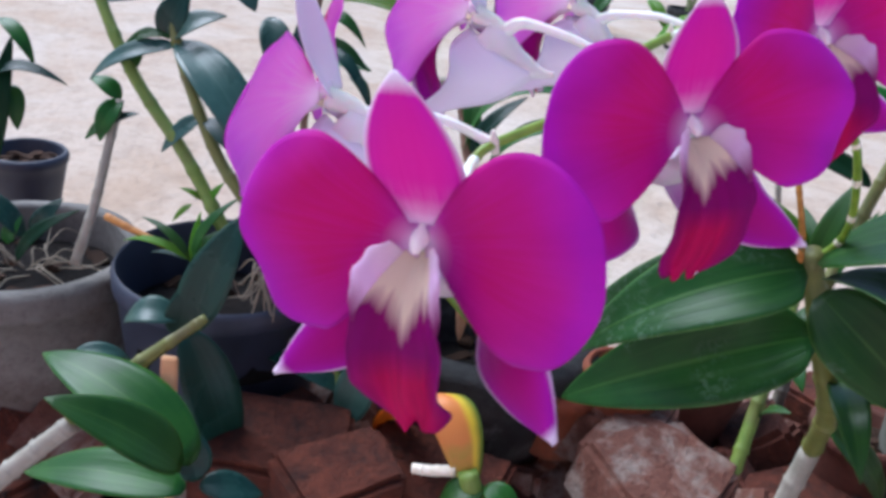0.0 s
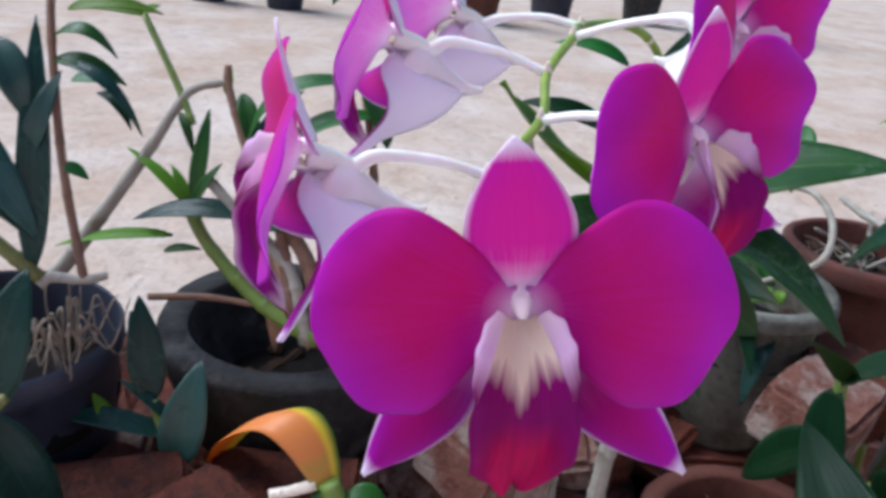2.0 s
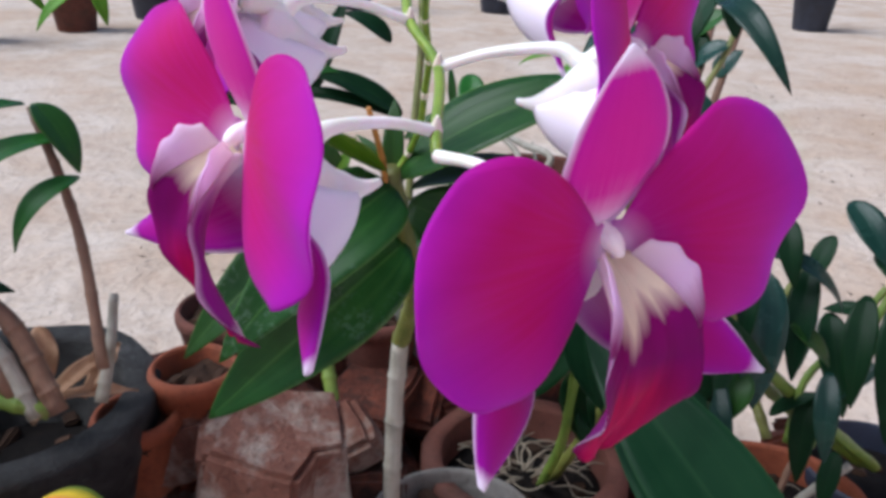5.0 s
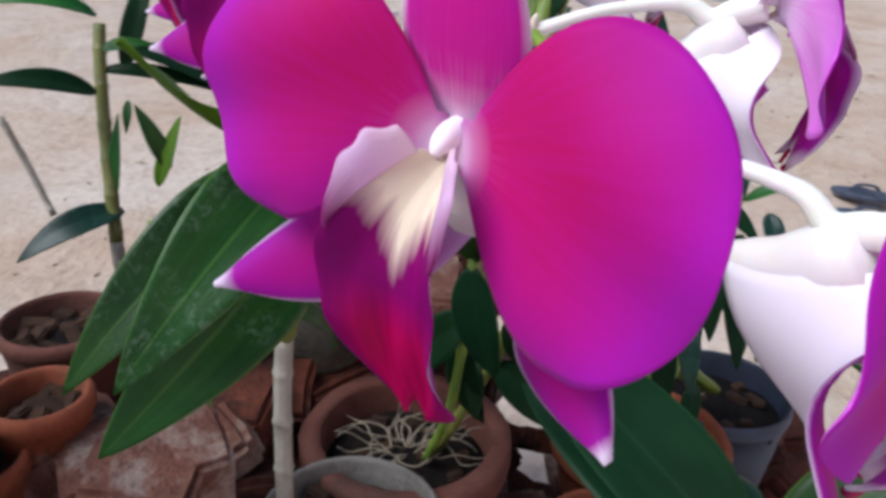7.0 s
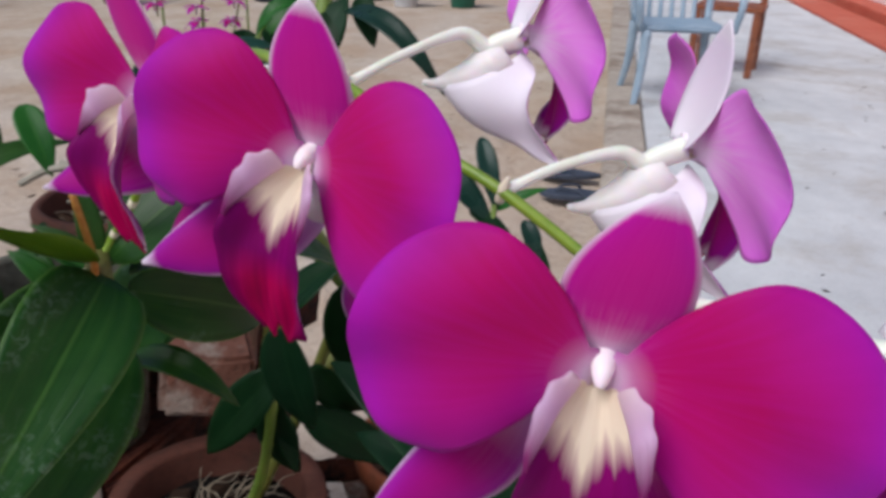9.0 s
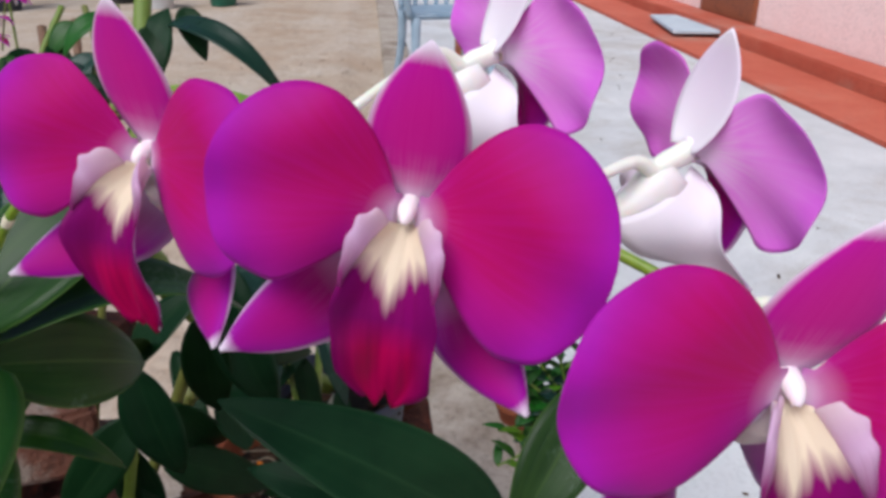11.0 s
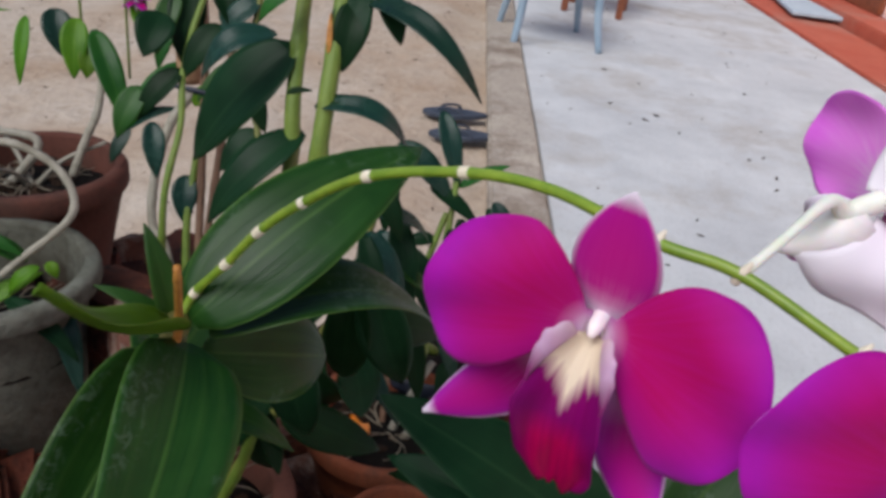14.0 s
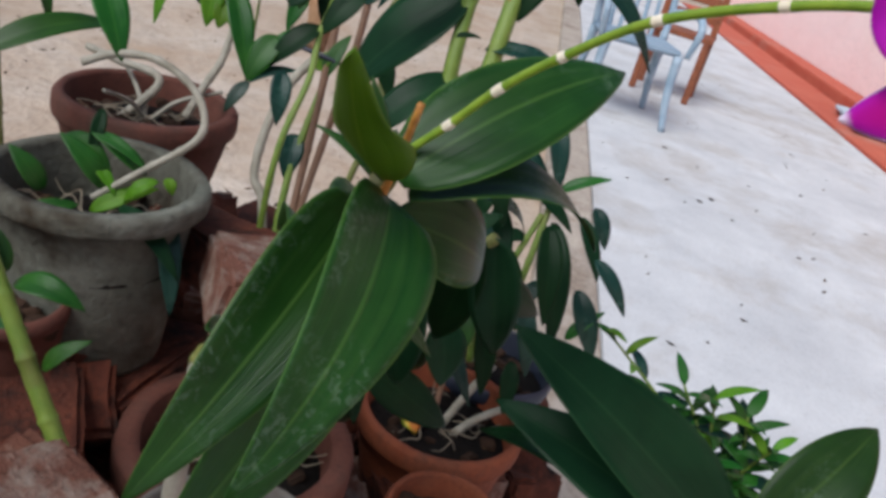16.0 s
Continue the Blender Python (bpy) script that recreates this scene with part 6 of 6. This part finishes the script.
blade(bare_orchid, (0.463, 0.635, 0.737), (0.445, 0.633, 0.700), 0.0119, 0.1, (-0.4, -0.3, 0.9), [leaf_dark, leaf_under])
blade(bare_orchid, (0.451, 0.658, 0.712), (0.443, 0.613, 0.694), 0.0183, 0.15, (-0.4, -0.3, 0.9), [leaf_mid, leaf_under])
blade(bare_orchid, (0.447, 0.568, 0.701), (0.442, 0.559, 0.690), 0.0101, 0.2, (-0.4, -0.2, 0.9), [leaf_young, leaf_under])
blade(bare_orchid, (0.440, 0.614, 0.679), (0.434, 0.654, 0.719), 0.020, 0.12, (-0.5, -0.4, 0.8), [leaf_mid, leaf_under], seed=20)
blade(bare_orchid, (0.458, 0.591, 0.693), (0.447, 0.635, 0.721), 0.016, 0.12, (-0.5, -0.4, 0.8), [leaf_mid, leaf_under], seed=21)
blade(bare_orchid, (0.427, 0.620, 0.663), (0.459, 0.579, 0.684), 0.015, 0.12, (-0.5, -0.4, 0.8), [leaf_young, leaf_under], seed=22)
blade(bare_orchid, (0.396, 0.658, 0.656), (0.424, 0.628, 0.667), 0.018, 0.12, (-0.5, -0.4, 0.8), [leaf_mid, leaf_under], seed=23)
blade(bare_orchid, (0.413, 0.653, 0.676), (0.409, 0.680, 0.708), 0.018, 0.12, (-0.5, -0.4, 0.8), [leaf_mid, leaf_under], seed=24)
blade(bare_orchid, (0.454, 0.571, 0.670), (0.413, 0.537, 0.596), 0.020, 0.12, (-0.5, -0.4, 0.8), [leaf_blue, leaf_under], seed=25)

stake_orchid = thing("orchid_plant", "thin orchid canes tied to brown sticks", "orchid", (0.633, 0.511, 0.580), "potted orchids")
cane(stake_orchid, [(0.743, 0.530, 0.895), (0.702, 0.518, 0.812), (0.671, 0.512, 0.749), (0.617, 0.504, 0.638), (0.560, 0.497, 0.512)], 0.0045, 0.004, cane_brown, 5, "stick", "brown support stick")
cane(stake_orchid, [(0.746, 0.497, 0.901), (0.705, 0.491, 0.816), (0.674, 0.491, 0.755), (0.626, 0.496, 0.655), (0.560, 0.502, 0.512)], 0.0042, 0.0036, cane_brown, 5, "stick", "brown support stick")
cane(stake_orchid, [(0.684, 0.527, 0.774), (0.668, 0.545, 0.744), (0.646, 0.555, 0.699), (0.623, 0.553, 0.652), (0.609, 0.534, 0.623), (0.570, 0.510, 0.515)], 0.0048, 0.0044, cane_pale, 7, "cane", "")
cane(stake_orchid, [(0.670, 0.512, 0.746), (0.642, 0.517, 0.689), (0.618, 0.517, 0.641), (0.566, 0.505, 0.512)], 0.004, 0.004, cane_green, 5, "cane", "")
blade(stake_orchid, (0.647, 0.524, 0.699), (0.625, 0.521, 0.655), 0.0258, 0.1, (-0.4, -0.1, 0.9), [leaf_blue, leaf_under])
blade(stake_orchid, (0.676, 0.514, 0.759), (0.699, 0.499, 0.804), 0.0176, 0.1, (-0.5, -0.1, 0.9), [leaf_mid, leaf_under])
blade(stake_orchid, (0.678, 0.523, 0.763), (0.690, 0.507, 0.787), 0.0152, 0.1, (-0.5, -0.2, 0.9), [leaf_young, leaf_under])
blade(stake_orchid, (0.714, 0.499, 0.836), (0.729, 0.481, 0.866), 0.0293, 0.1, (-0.5, -0.1, 0.8), [leaf_blue, leaf_under])
rolled = tube("rolled_bark", [(0.719, 0.539, 0.774), (0.719, 0.539, 0.802), (0.719, 0.539, 0.830)], [0.011, 0.015, 0.016], [husk_mat], 12, 4, wobble=0.05)
own(stake_orchid, part("rolled_bark", rolled, stake_orchid, "curled tan bark sheath"))
own(stake_orchid, part("tie", tube("tie", [(0.680, 0.544, 0.781), (0.680, 0.519, 0.778), (0.680, 0.494, 0.774)], [0.0022, 0.003, 0.0022], [black_plastic], 8, 4), stake_orchid, "black plastic tie"))
blade(stake_orchid, (0.637, 0.520, 0.884), (0.610, 0.533, 0.831), 0.0220, 0.1, (-0.5, -0.2, 0.8), [leaf_mid, leaf_under])
blade(stake_orchid, (0.621, 0.477, 0.862), (0.600, 0.506, 0.815), 0.0250, 0.1, (-0.5, -0.2, 0.8), [leaf_dark, leaf_under])
blade(stake_orchid, (0.629, 0.443, 0.885), (0.617, 0.477, 0.853), 0.0230, 0.12, (-0.5, -0.2, 0.8), [leaf_blue, leaf_under])
blade(stake_orchid, (0.604, 0.508, 0.822), (0.584, 0.545, 0.777), 0.0240, 0.1, (-0.5, -0.2, 0.9), [leaf_dark, leaf_under])
blade(stake_orchid, (0.638, 0.485, 0.893), (0.617, 0.462, 0.858), 0.0200, 0.1, (-0.5, -0.2, 0.8), [leaf_dark, leaf_under])
blade(stake_orchid, (0.598, 0.453, 0.822), (0.575, 0.425, 0.782), 0.0230, 0.1, (-0.5, -0.2, 0.9), [leaf_dark, leaf_under])
blade(stake_orchid, (0.576, 0.430, 0.782), (0.560, 0.462, 0.747), 0.0280, 0.1, (-0.5, -0.1, 0.9), [leaf_dark, leaf_under])
blade(stake_orchid, (0.598, 0.544, 0.804), (0.577, 0.561, 0.760), 0.0250, 0.1, (-0.5, -0.2, 0.9), [leaf_mid, leaf_under])
blade(stake_orchid, (0.645, 0.462, 0.911), (0.633, 0.485, 0.884), 0.0220, 0.1, (-0.5, -0.2, 0.8), [leaf_mid, leaf_under])
blade(stake_orchid, (0.583, 0.530, 0.777), (0.559, 0.520, 0.733), 0.0200, 0.1, (-0.5, -0.2, 0.9), [leaf_blue, leaf_under])
cane(stake_orchid, [(0.545, 0.505, 0.512), (0.540, 0.512, 0.620), (0.549, 0.511, 0.715), (0.580, 0.503, 0.778), (0.603, 0.506, 0.822), (0.630, 0.496, 0.876), (0.653, 0.474, 0.925)], 0.0036, 0.0028, cane_green, 7, "cane", "")
cane(stake_orchid, [(0.535, 0.480, 0.512), (0.528, 0.455, 0.620), (0.542, 0.438, 0.715), (0.573, 0.431, 0.778), (0.600, 0.451, 0.827), (0.629, 0.443, 0.885), (0.651, 0.454, 0.925)], 0.0036, 0.0028, cane_olive, 7, "cane", "")

edge_orchid = thing("orchid_plant", "green orchid cane with small fresh leaves", "orchid", (0.212, 0.478, 0.470), "potted orchids")
cane(edge_orchid, [(0.2125, 0.506, 0.616), (0.224, 0.536, 0.662), (0.236, 0.567, 0.712), (0.243, 0.586, 0.745)], 0.0056, 0.0046, cane_green, 4)
cane(edge_orchid, [(0.212, 0.478, 0.470), (0.206, 0.485, 0.545), (0.2115, 0.5045, 0.619)], 0.0062, 0.0056, cane_pale, 4, label="chalky white lower cane")
blade(edge_orchid, (0.244, 0.561, 0.705), (0.244, 0.517, 0.700), 0.0171, 0.2, (-0.4, -0.2, 0.9), [leaf_mid, leaf_under])
blade(edge_orchid, (0.232, 0.568, 0.680), (0.235, 0.546, 0.683), 0.0085, 0.1, (-0.3, -0.2, 0.9), [leaf_mid, leaf_under])
blade(edge_orchid, (0.227, 0.531, 0.664), (0.238, 0.508, 0.686), 0.0118, 0.15, (-0.3, -0.2, 0.9), [leaf_mid, leaf_under])
blade(edge_orchid, (0.246, 0.568, 0.709), (0.256, 0.593, 0.734), 0.0151, 0.1, (-0.4, -0.2, 0.9), [leaf_mid, leaf_under])

def sprigs(parent, root, tops, seed):
    """Leafy shoots from one root, each ending in a tuft of narrow pointed leaves."""
    rng = random.Random(seed)
    for k, top in enumerate(tops):
        r, t = Vector(root), Vector(top)
        mid = r.lerp(t, 0.5) + Vector((rng.uniform(-0.015, 0.015), rng.uniform(-0.015, 0.015), 0.012))
        cane(parent, [tuple(r), tuple(mid), tuple(t)], 0.0024, 0.0015, cane_green, 5, "stem")
        n = rng.randint(9, 12)
        for j in range(n):
            f = 0.30 + 0.70 * j / (n - 1)
            at = r.lerp(mid, f * 2) if f < 0.5 else mid.lerp(t, f * 2 - 1)
            a = j * 2.4 + k
            ln = rng.uniform(0.045, 0.075) * (1.15 - 0.4 * f)
            lift = rng.uniform(0.15, 0.75) if f > 0.6 else rng.uniform(-0.1, 0.4)
            d = Vector((math.cos(a), math.sin(a), lift)).normalized() * ln
            mat = rng.choice([leaf_mid, leaf_young, leaf_mid]) if f > 0.75 else rng.choice([leaf_mid, leaf_mid, leaf_blue])
            blade(parent, tuple(at), tuple(at + d), ln * rng.uniform(0.24, 0.34), rng.uniform(0.06, 0.18), (-0.3, 0.1, 0.95), [mat, leaf_under], nu=8, nv=4)


kerb_plant = thing("leafy_plant", "small fresh green bushy plant beside the paving", "plant", (0.714, -0.089, 0.378), "")
sprigs(kerb_plant, (0.712, -0.070, 0.372), [(0.741, 0.013, 0.498), (0.772, 0.121, 0.525), (0.729, -0.024, 0.499), (0.712, -0.063, 0.497), (0.683, -0.094, 0.480), (0.707, 0.023, 0.423), (0.695, -0.030, 0.430), (0.672, -0.064, 0.423), (0.674, -0.013, 0.398), (0.741, 0.046, 0.463), (0.701, 0.053, 0.401), (0.678, 0.021, 0.384), (0.674, 0.057, 0.368), (0.698, -0.006, 0.420), (0.657, -0.056, 0.398), (0.724, 0.021, 0.446)], 71)


# ---- small pots ----
pot("clay_pot", "small orange clay pot beside pale bricks", (0.129, 0.576), 0.658, 0.036, 0.075, terracotta, 0.007, 0.014, 0.7, 0.003, 0.001, 12, 0.02)
pot("clay_pot", "small orange clay pot low between bricks", (0.080, 0.575), 0.636, 0.034, 0.07, terracotta, 0.007, 0.014, 0.7, 0.003, 0.001, 13, 0.02)
pot("clay_pot", "brown clay pot behind the broad leaves", (0.233, 0.717), 0.620, 0.055, 0.11, terracotta_old, 0.007, 0.014, 0.7, 0.003, 0.001, 14, 0.02)
pot("clay_pot", "small orange clay pot near the kerb", (1.241, -0.085), 0.075, 0.05, 0.07, terracotta, 0.007, 0.014, 0.7, 0.003, 0.001, 15, 0.02)
pot("clay_pot", "orange clay pot low in front", (0.434, 0.268), 0.468, 0.055, 0.1, terracotta, 0.007, 0.014, 0.7, 0.003, 0.001, 16, 0.02)
pot("clay_pot", "clay pot under the pale mossy pot", (0.369, 0.649), 0.600, 0.045, 0.09, terracotta_old, 0.007, 0.014, 0.7, 0.003, 0.001, 17, 0.02)
pot("plant_pot", "grey cement pot of the flowering orchid", (0.269, 0.420), 0.527, 0.075, 0.16, cement_grey, 0.007, 0.014, 0.7, 0.003, 0.001, 18, 0.02)
pot("plant_pot", "small dark plastic pot on the sand", (-0.660, 0.979), 0.585, 0.055, 0.09, black_plastic, 0.007, 0.014, 0.7, 0.003, 0.001, 19, 0.02)


# ---- loose bricks ----
loose = [block("loose_brick", (0.11, 0.075, 0.055), brick_pale, 0.005, 0.005, 31, 3), block("loose_brick", (0.115, 0.08, 0.055), brick_mat, 0.005, 0.005, 32, 3), block("loose_brick", (0.08, 0.065, 0.05), brick_mat, 0.006, 0.006, 33, 3)]
LOOSE = [
    (0.150, 0.503, 0.577, 8, 4, 35, 0),
    (0.126, 0.574, 0.571, -6, -3, -20, 0),
    (0.512, 0.545, 0.585, 10, 5, 60, 1),
    (-0.139, 0.474, 0.562, 10, 5, 10, 1),
    (-0.078, 0.436, 0.573, 0, 0, 40, 2),
    (-0.139, 0.503, 0.546, 12, 6, 70, 2),
    (-0.016, 0.482, 0.548, 5, 2, -15, 1),
    (0.440, 0.482, 0.601, 8, 4, 30, 0),
    (0.316, 0.599, 0.497, 0, 0, 30, 1),
    (0.158, 0.513, 0.576, 6, 3, -30, 0),
]
for x, y, z, rx, ry, rz, k in LOOSE:
    b = tagged(new("loose_brick", loose[k]), "broken weathered brick lying among the pots", "brick", "loose bricks")
    b.matrix_basis = pose(x, y, z, rx, ry, rz)


# ---- the yard beyond ----
def chair():
    """A stackable plastic garden chair with arms and a slatted back."""
    ob = thing("plastic_chair", "pale blue plastic garden chair on the paving", "chair", (4.66, -0.24, 0.004))
    def bar(name, pts, r, flat=1.0):
        return part(name, tube(name, pts, r, [chair_plastic], 10, 5), ob)
    for sx in (-1, 1):
        for sy in (-1, 1):
            bar("leg", [(sx * 0.26, sy * 0.25, 0.0), (sx * 0.22, sy * 0.22, 0.20), (sx * 0.20, sy * 0.21, 0.42)], [0.019, 0.024, 0.030])
    seat = block("seat", (0.44, 0.46, 0.035), chair_plastic, 0.016)
    seat.transform(Matrix.Translation((0, 0, 0.41)))
    part("seat", seat, ob)
    for sy in (-1, 1):
        bar("armrest", [(-0.22, sy * 0.25, 0.42), (-0.24, sy * 0.27, 0.58), (-0.10, sy * 0.27, 0.64), (0.14, sy * 0.26, 0.62), (0.22, sy * 0.22, 0.60)], [0.018, 0.022, 0.024, 0.022])
        bar("back_post", [(0.20, sy * 0.21, 0.42), (0.26, sy * 0.22, 0.62), (0.31, sy * 0.20, 0.84)], [0.024, 0.022, 0.018])
    bar("top_rail", [(0.31, -0.20, 0.84), (0.33, -0.08, 0.87), (0.33, 0.08, 0.87), (0.31, 0.20, 0.84)], [0.02, 0.022, 0.02])
    for k in range(5):
        y = -0.13 + 0.065 * k
        bar("back_slat", [(0.21, y, 0.42), (0.265, y, 0.62), (0.325, y, 0.86)], [0.014, 0.013, 0.014])
    ob.rotation_euler = (0, 0, radians(8))
    return ob


chair()


def wooden_stool():
    ob = thing("wooden_chair", "brown wooden chair behind the plastic chair", "chair", (5.75, -0.66, 0.004))
    def stick(name, size, at):
        me = block(name, size, wood_mat, 0.006)
        me.transform(Matrix.Translation(at))
        part(name, me, ob)
    for sx in (-1, 1):
        for sy in (-1, 1):
            stick("leg", (0.045, 0.045, 0.42 if sx < 0 else 0.85), (sx * 0.19, sy * 0.19, 0))
    stick("seat", (0.44, 0.44, 0.03), (0, 0, 0.42))
    for k in range(3):
        stick("back_rail", (0.025, 0.34, 0.06), (0.19, 0, 0.52 + 0.12 * k))
    for sy in (-1, 1):
        stick("stretcher", (0.34, 0.025, 0.03), (0, sy * 0.19, 0.18))
    ob.rotation_euler = (0, 0, radians(-14))
    return ob


wooden_stool()


def sandal(x, y, turn):
    """A rubber flip-flop: a waisted sole with a two-armed strap."""
    ob = thing("flip_flop", "dark navy rubber flip-flop lying on the sand", "sandal", (x, y, 0.0), "pair of flip-flops")
    n = 40
    ring = []
    for k in range(n):
        a = 2 * math.pi * k / n
        l, s = 0.135 * math.cos(a), math.sin(a)
        ring.append((l, s * (0.046 + 0.010 * math.cos(a) - 0.006 * math.cos(2 * a))))
    verts = [(px, py, z) for z, g in ((0.0, 0.97), (0.003, 1.0), (0.015, 1.0), (0.018, 0.97)) for px, py in [(a * g, b * g) for a, b in ring]]
    faces = [(r * n + k, r * n + (k + 1) % n, (r + 1) * n + (k + 1) % n, (r + 1) * n + k) for r in range(3) for k in range(n)]
    faces += [tuple(range(n - 1, -1, -1)), tuple(range(3 * n, 4 * n))]
    part("sole", build("sole", verts, faces, [navy_rubber], smooth=False), ob)
    for sy in (-1, 1):
        part("strap", tube("strap", [(0.075, 0, 0.018), (0.045, sy * 0.018, 0.038), (-0.01, sy * 0.038, 0.034), (-0.03, sy * 0.047, 0.012)], [0.004, 0.006, 0.006], [navy_rubber], 8, 5), ob)
    ob.rotation_euler = (0, 0, radians(turn))
    return ob


sandal(3.05, 0.25, 95)
sandal(2.80, 0.21, 97)

board_mat = plastic("painted_board", srgb(170, 188, 200), srgb(192, 206, 214), 0.5, 6)
plate = tagged(new("cover_plate", block("cover_plate", (1.0, 0.45, 0.03), board_mat, 0.006)), "pale blue flat board lying on the red step", "board")
plate.matrix_basis = pose(6.75, -2.55, 0.05, 0, 0, -8)


def tub(x, y, r, h, mat, label, leafy, seed, name="plant_tub"):
    """A far tub with a leafy plant in it."""
    ob = thing(name, label, "pot", (x, y, -0.01), "far row of tubs")
    part("body", lathe("body", [(0, 0), (r * 0.75, 0), (r * 0.78, 0.01), (r * 0.95, h - 0.05), (r, h - 0.045), (r, h), (r * 0.93, h), (r * 0.9, h - 0.06), (0, h - 0.06)], [mat], 32, 0.002, seed), ob)
    rng = random.Random(seed)
    for k in range(leafy):
        a, e = rng.uniform(0, 6.28), rng.uniform(0.4, 1.4)
        ln = rng.uniform(0.25, 0.5)
        b = Vector((rng.uniform(-0.4, 0.4) * r, rng.uniform(-0.4, 0.4) * r, h - 0.05))
        stem = b + Vector((math.cos(a) * 0.1, math.sin(a) * 0.1, rng.uniform(0.0, 0.5)))
        tip = stem + Vector((math.cos(a) * math.cos(e), math.sin(a) * math.cos(e), math.sin(e))) * ln
        if k % 3 == 0:
            part("stem", tube("stem", [b, b.lerp(stem, 0.5), stem], [0.012, 0.008], [cane_green], 6, 4), ob)
        leaf(ob, stem, tip, rng.uniform(0.05, 0.10), 0.2, (0, 0, 1), [rng.choice([leaf_mid, leaf_dark, leaf_young]), leaf_under], nu=8, nv=4, seed=k)
    return ob


TUBS = [(-3.6, 6.6, 0.2, 0.34, 0), (-2.5, 7.3, 0.22, 0.36, 1), (-1.2, 7.9, 0.2, 0.3, 0), (-0.2, 7.4, 0.2, 0.34, 0), (0.45, 7.2, 0.19, 0.33, 0), (1.3, 7.0, 0.22, 0.34, 2), (2.2, 7.2, 0.2, 0.33, 1),
        (3.1, 7.7, 0.24, 0.36, 0), (4.2, 7.9, 0.22, 0.35, 2), (5.3, 7.5, 0.2, 0.35, 0), (6.6, 6.6, 0.22, 0.38, 0), (7.7, 5.2, 0.2, 0.36, 1), (8.6, 3.9, 0.22, 0.38, 0), (9.2, 2.9, 0.2, 0.4, 2)]
for k, (x, y, r, h, m) in enumerate(TUBS):
    tub(x, y, r, h, [black_plastic, terracotta_old, cement_dark][m], ["black plastic tub with a leafy plant, far across the sand", "old clay tub with a leafy plant, far across the sand", "dark cement tub with a leafy plant, far across the sand"][m], 16, 60 + k)
tub(8.9, 1.75, 0.17, 0.34, green_plastic, "dark green plastic bucket on the sand", 0, 90, "bucket")
tub(8.7, 2.35, 0.16, 0.34, concrete_mat, "whitish bucket on the sand", 0, 91, "bucket")

door = tagged(new("door_1", block("door_1", (1.1, 0.05, 2.05), wood_mat, 0.01)), "dark brown wooden house door, closed", "door", "", "structure")
door.matrix_basis = pose(6.87, -2.945, 0.112)


# ---- hanging blooms on the sticks ----
def pendant(at, n, seed):
    """A short hanging cluster of small magenta blooms on a thin arched stem."""
    ob = thing("flower_cluster", "small drooping cluster of magenta blooms on a thin stem", "flower", at, "hanging clusters")
    rng = random.Random(seed)
    tip = Vector((rng.uniform(-0.02, 0.02), rng.uniform(-0.02, 0.02), -0.07))
    part("stem", tube("stem", [(0.05, 0.03, -0.16), (0.035, 0.02, 0.0), (0.015, 0.01, 0.035), (0, 0, 0.02), tip], [0.0016, 0.0013, 0.0009], [cane_green], 6, 6), ob)
    for k in range(n):
        c = Vector((0, 0, 0.015)).lerp(tip, (k + 0.4) / n) + Vector((rng.uniform(-0.012, 0.012), rng.uniform(-0.012, 0.012), 0))
        bloom = part("bloom", tube("bloom", [c + Vector((0, 0, 0.004)), c, c + Vector((0, 0, -0.008))], [0.001, 0.0022, 0.0014], [white_wax], 8, 3), ob, "small magenta bloom")
        out = rng.uniform(0, 6.28)
        for j in range(5):
            a = out + j * 1.257
            e = c + Vector((math.cos(a) * 0.015, math.sin(a) * 0.015, rng.uniform(-0.010, 0.002)))
            leaf(bloom, c, e, rng.uniform(0.009, 0.012), 0.15, (0, 0, 1), [petal_front, petal_back], name="petal", nu=6, nv=4, seed=j)
    return ob


pendant((0.745, 0.607, 0.905), 5, 3)
pendant((0.790, 0.570, 0.935), 4, 8)
pendant((0.730, 0.650, 0.955), 4, 12)


def litter():
    """Dry leaf bits and grit strewn over the paving and the sand near the kerb."""
    rng = random.Random(17)
    verts, faces = [], []
    for k in range(330):
        paved = k % 4 == 0
        x, y = (rng.uniform(0.9, 7.0), rng.uniform(-2.0, -0.15)) if paved else (rng.uniform(0.7, 5.5), rng.uniform(0.15, 2.6))
        z = 0.006 if paved else 0.012
        r = rng.uniform(0.004, 0.015) * (1 if k % 5 else 1.6)
        a = rng.uniform(0, 6.28)
        n = len(verts)
        for j, (du, dv, dz) in enumerate(((-1, 0, 0.001), (0, -0.45, 0.002), (1, 0, 0.006), (0, 0.45, 0.004), (0, 0, -0.001))):
            verts.append((x + r * (du * math.cos(a) - dv * math.sin(a)), y + r * (du * math.sin(a) + dv * math.cos(a)), z + dz))
        faces += [(n, n + 1, n + 2), (n, n + 2, n + 3), (n, n + 4, n + 1), (n + 1, n + 4, n + 2), (n + 2, n + 4, n + 3), (n + 3, n + 4, n)]
    tagged(new("leaf_litter", build("leaf_litter", verts, faces, [chip_mat], smooth=False)), "scattered dry brown leaf bits on paving and sand", "litter", "", "stuff")


litter()
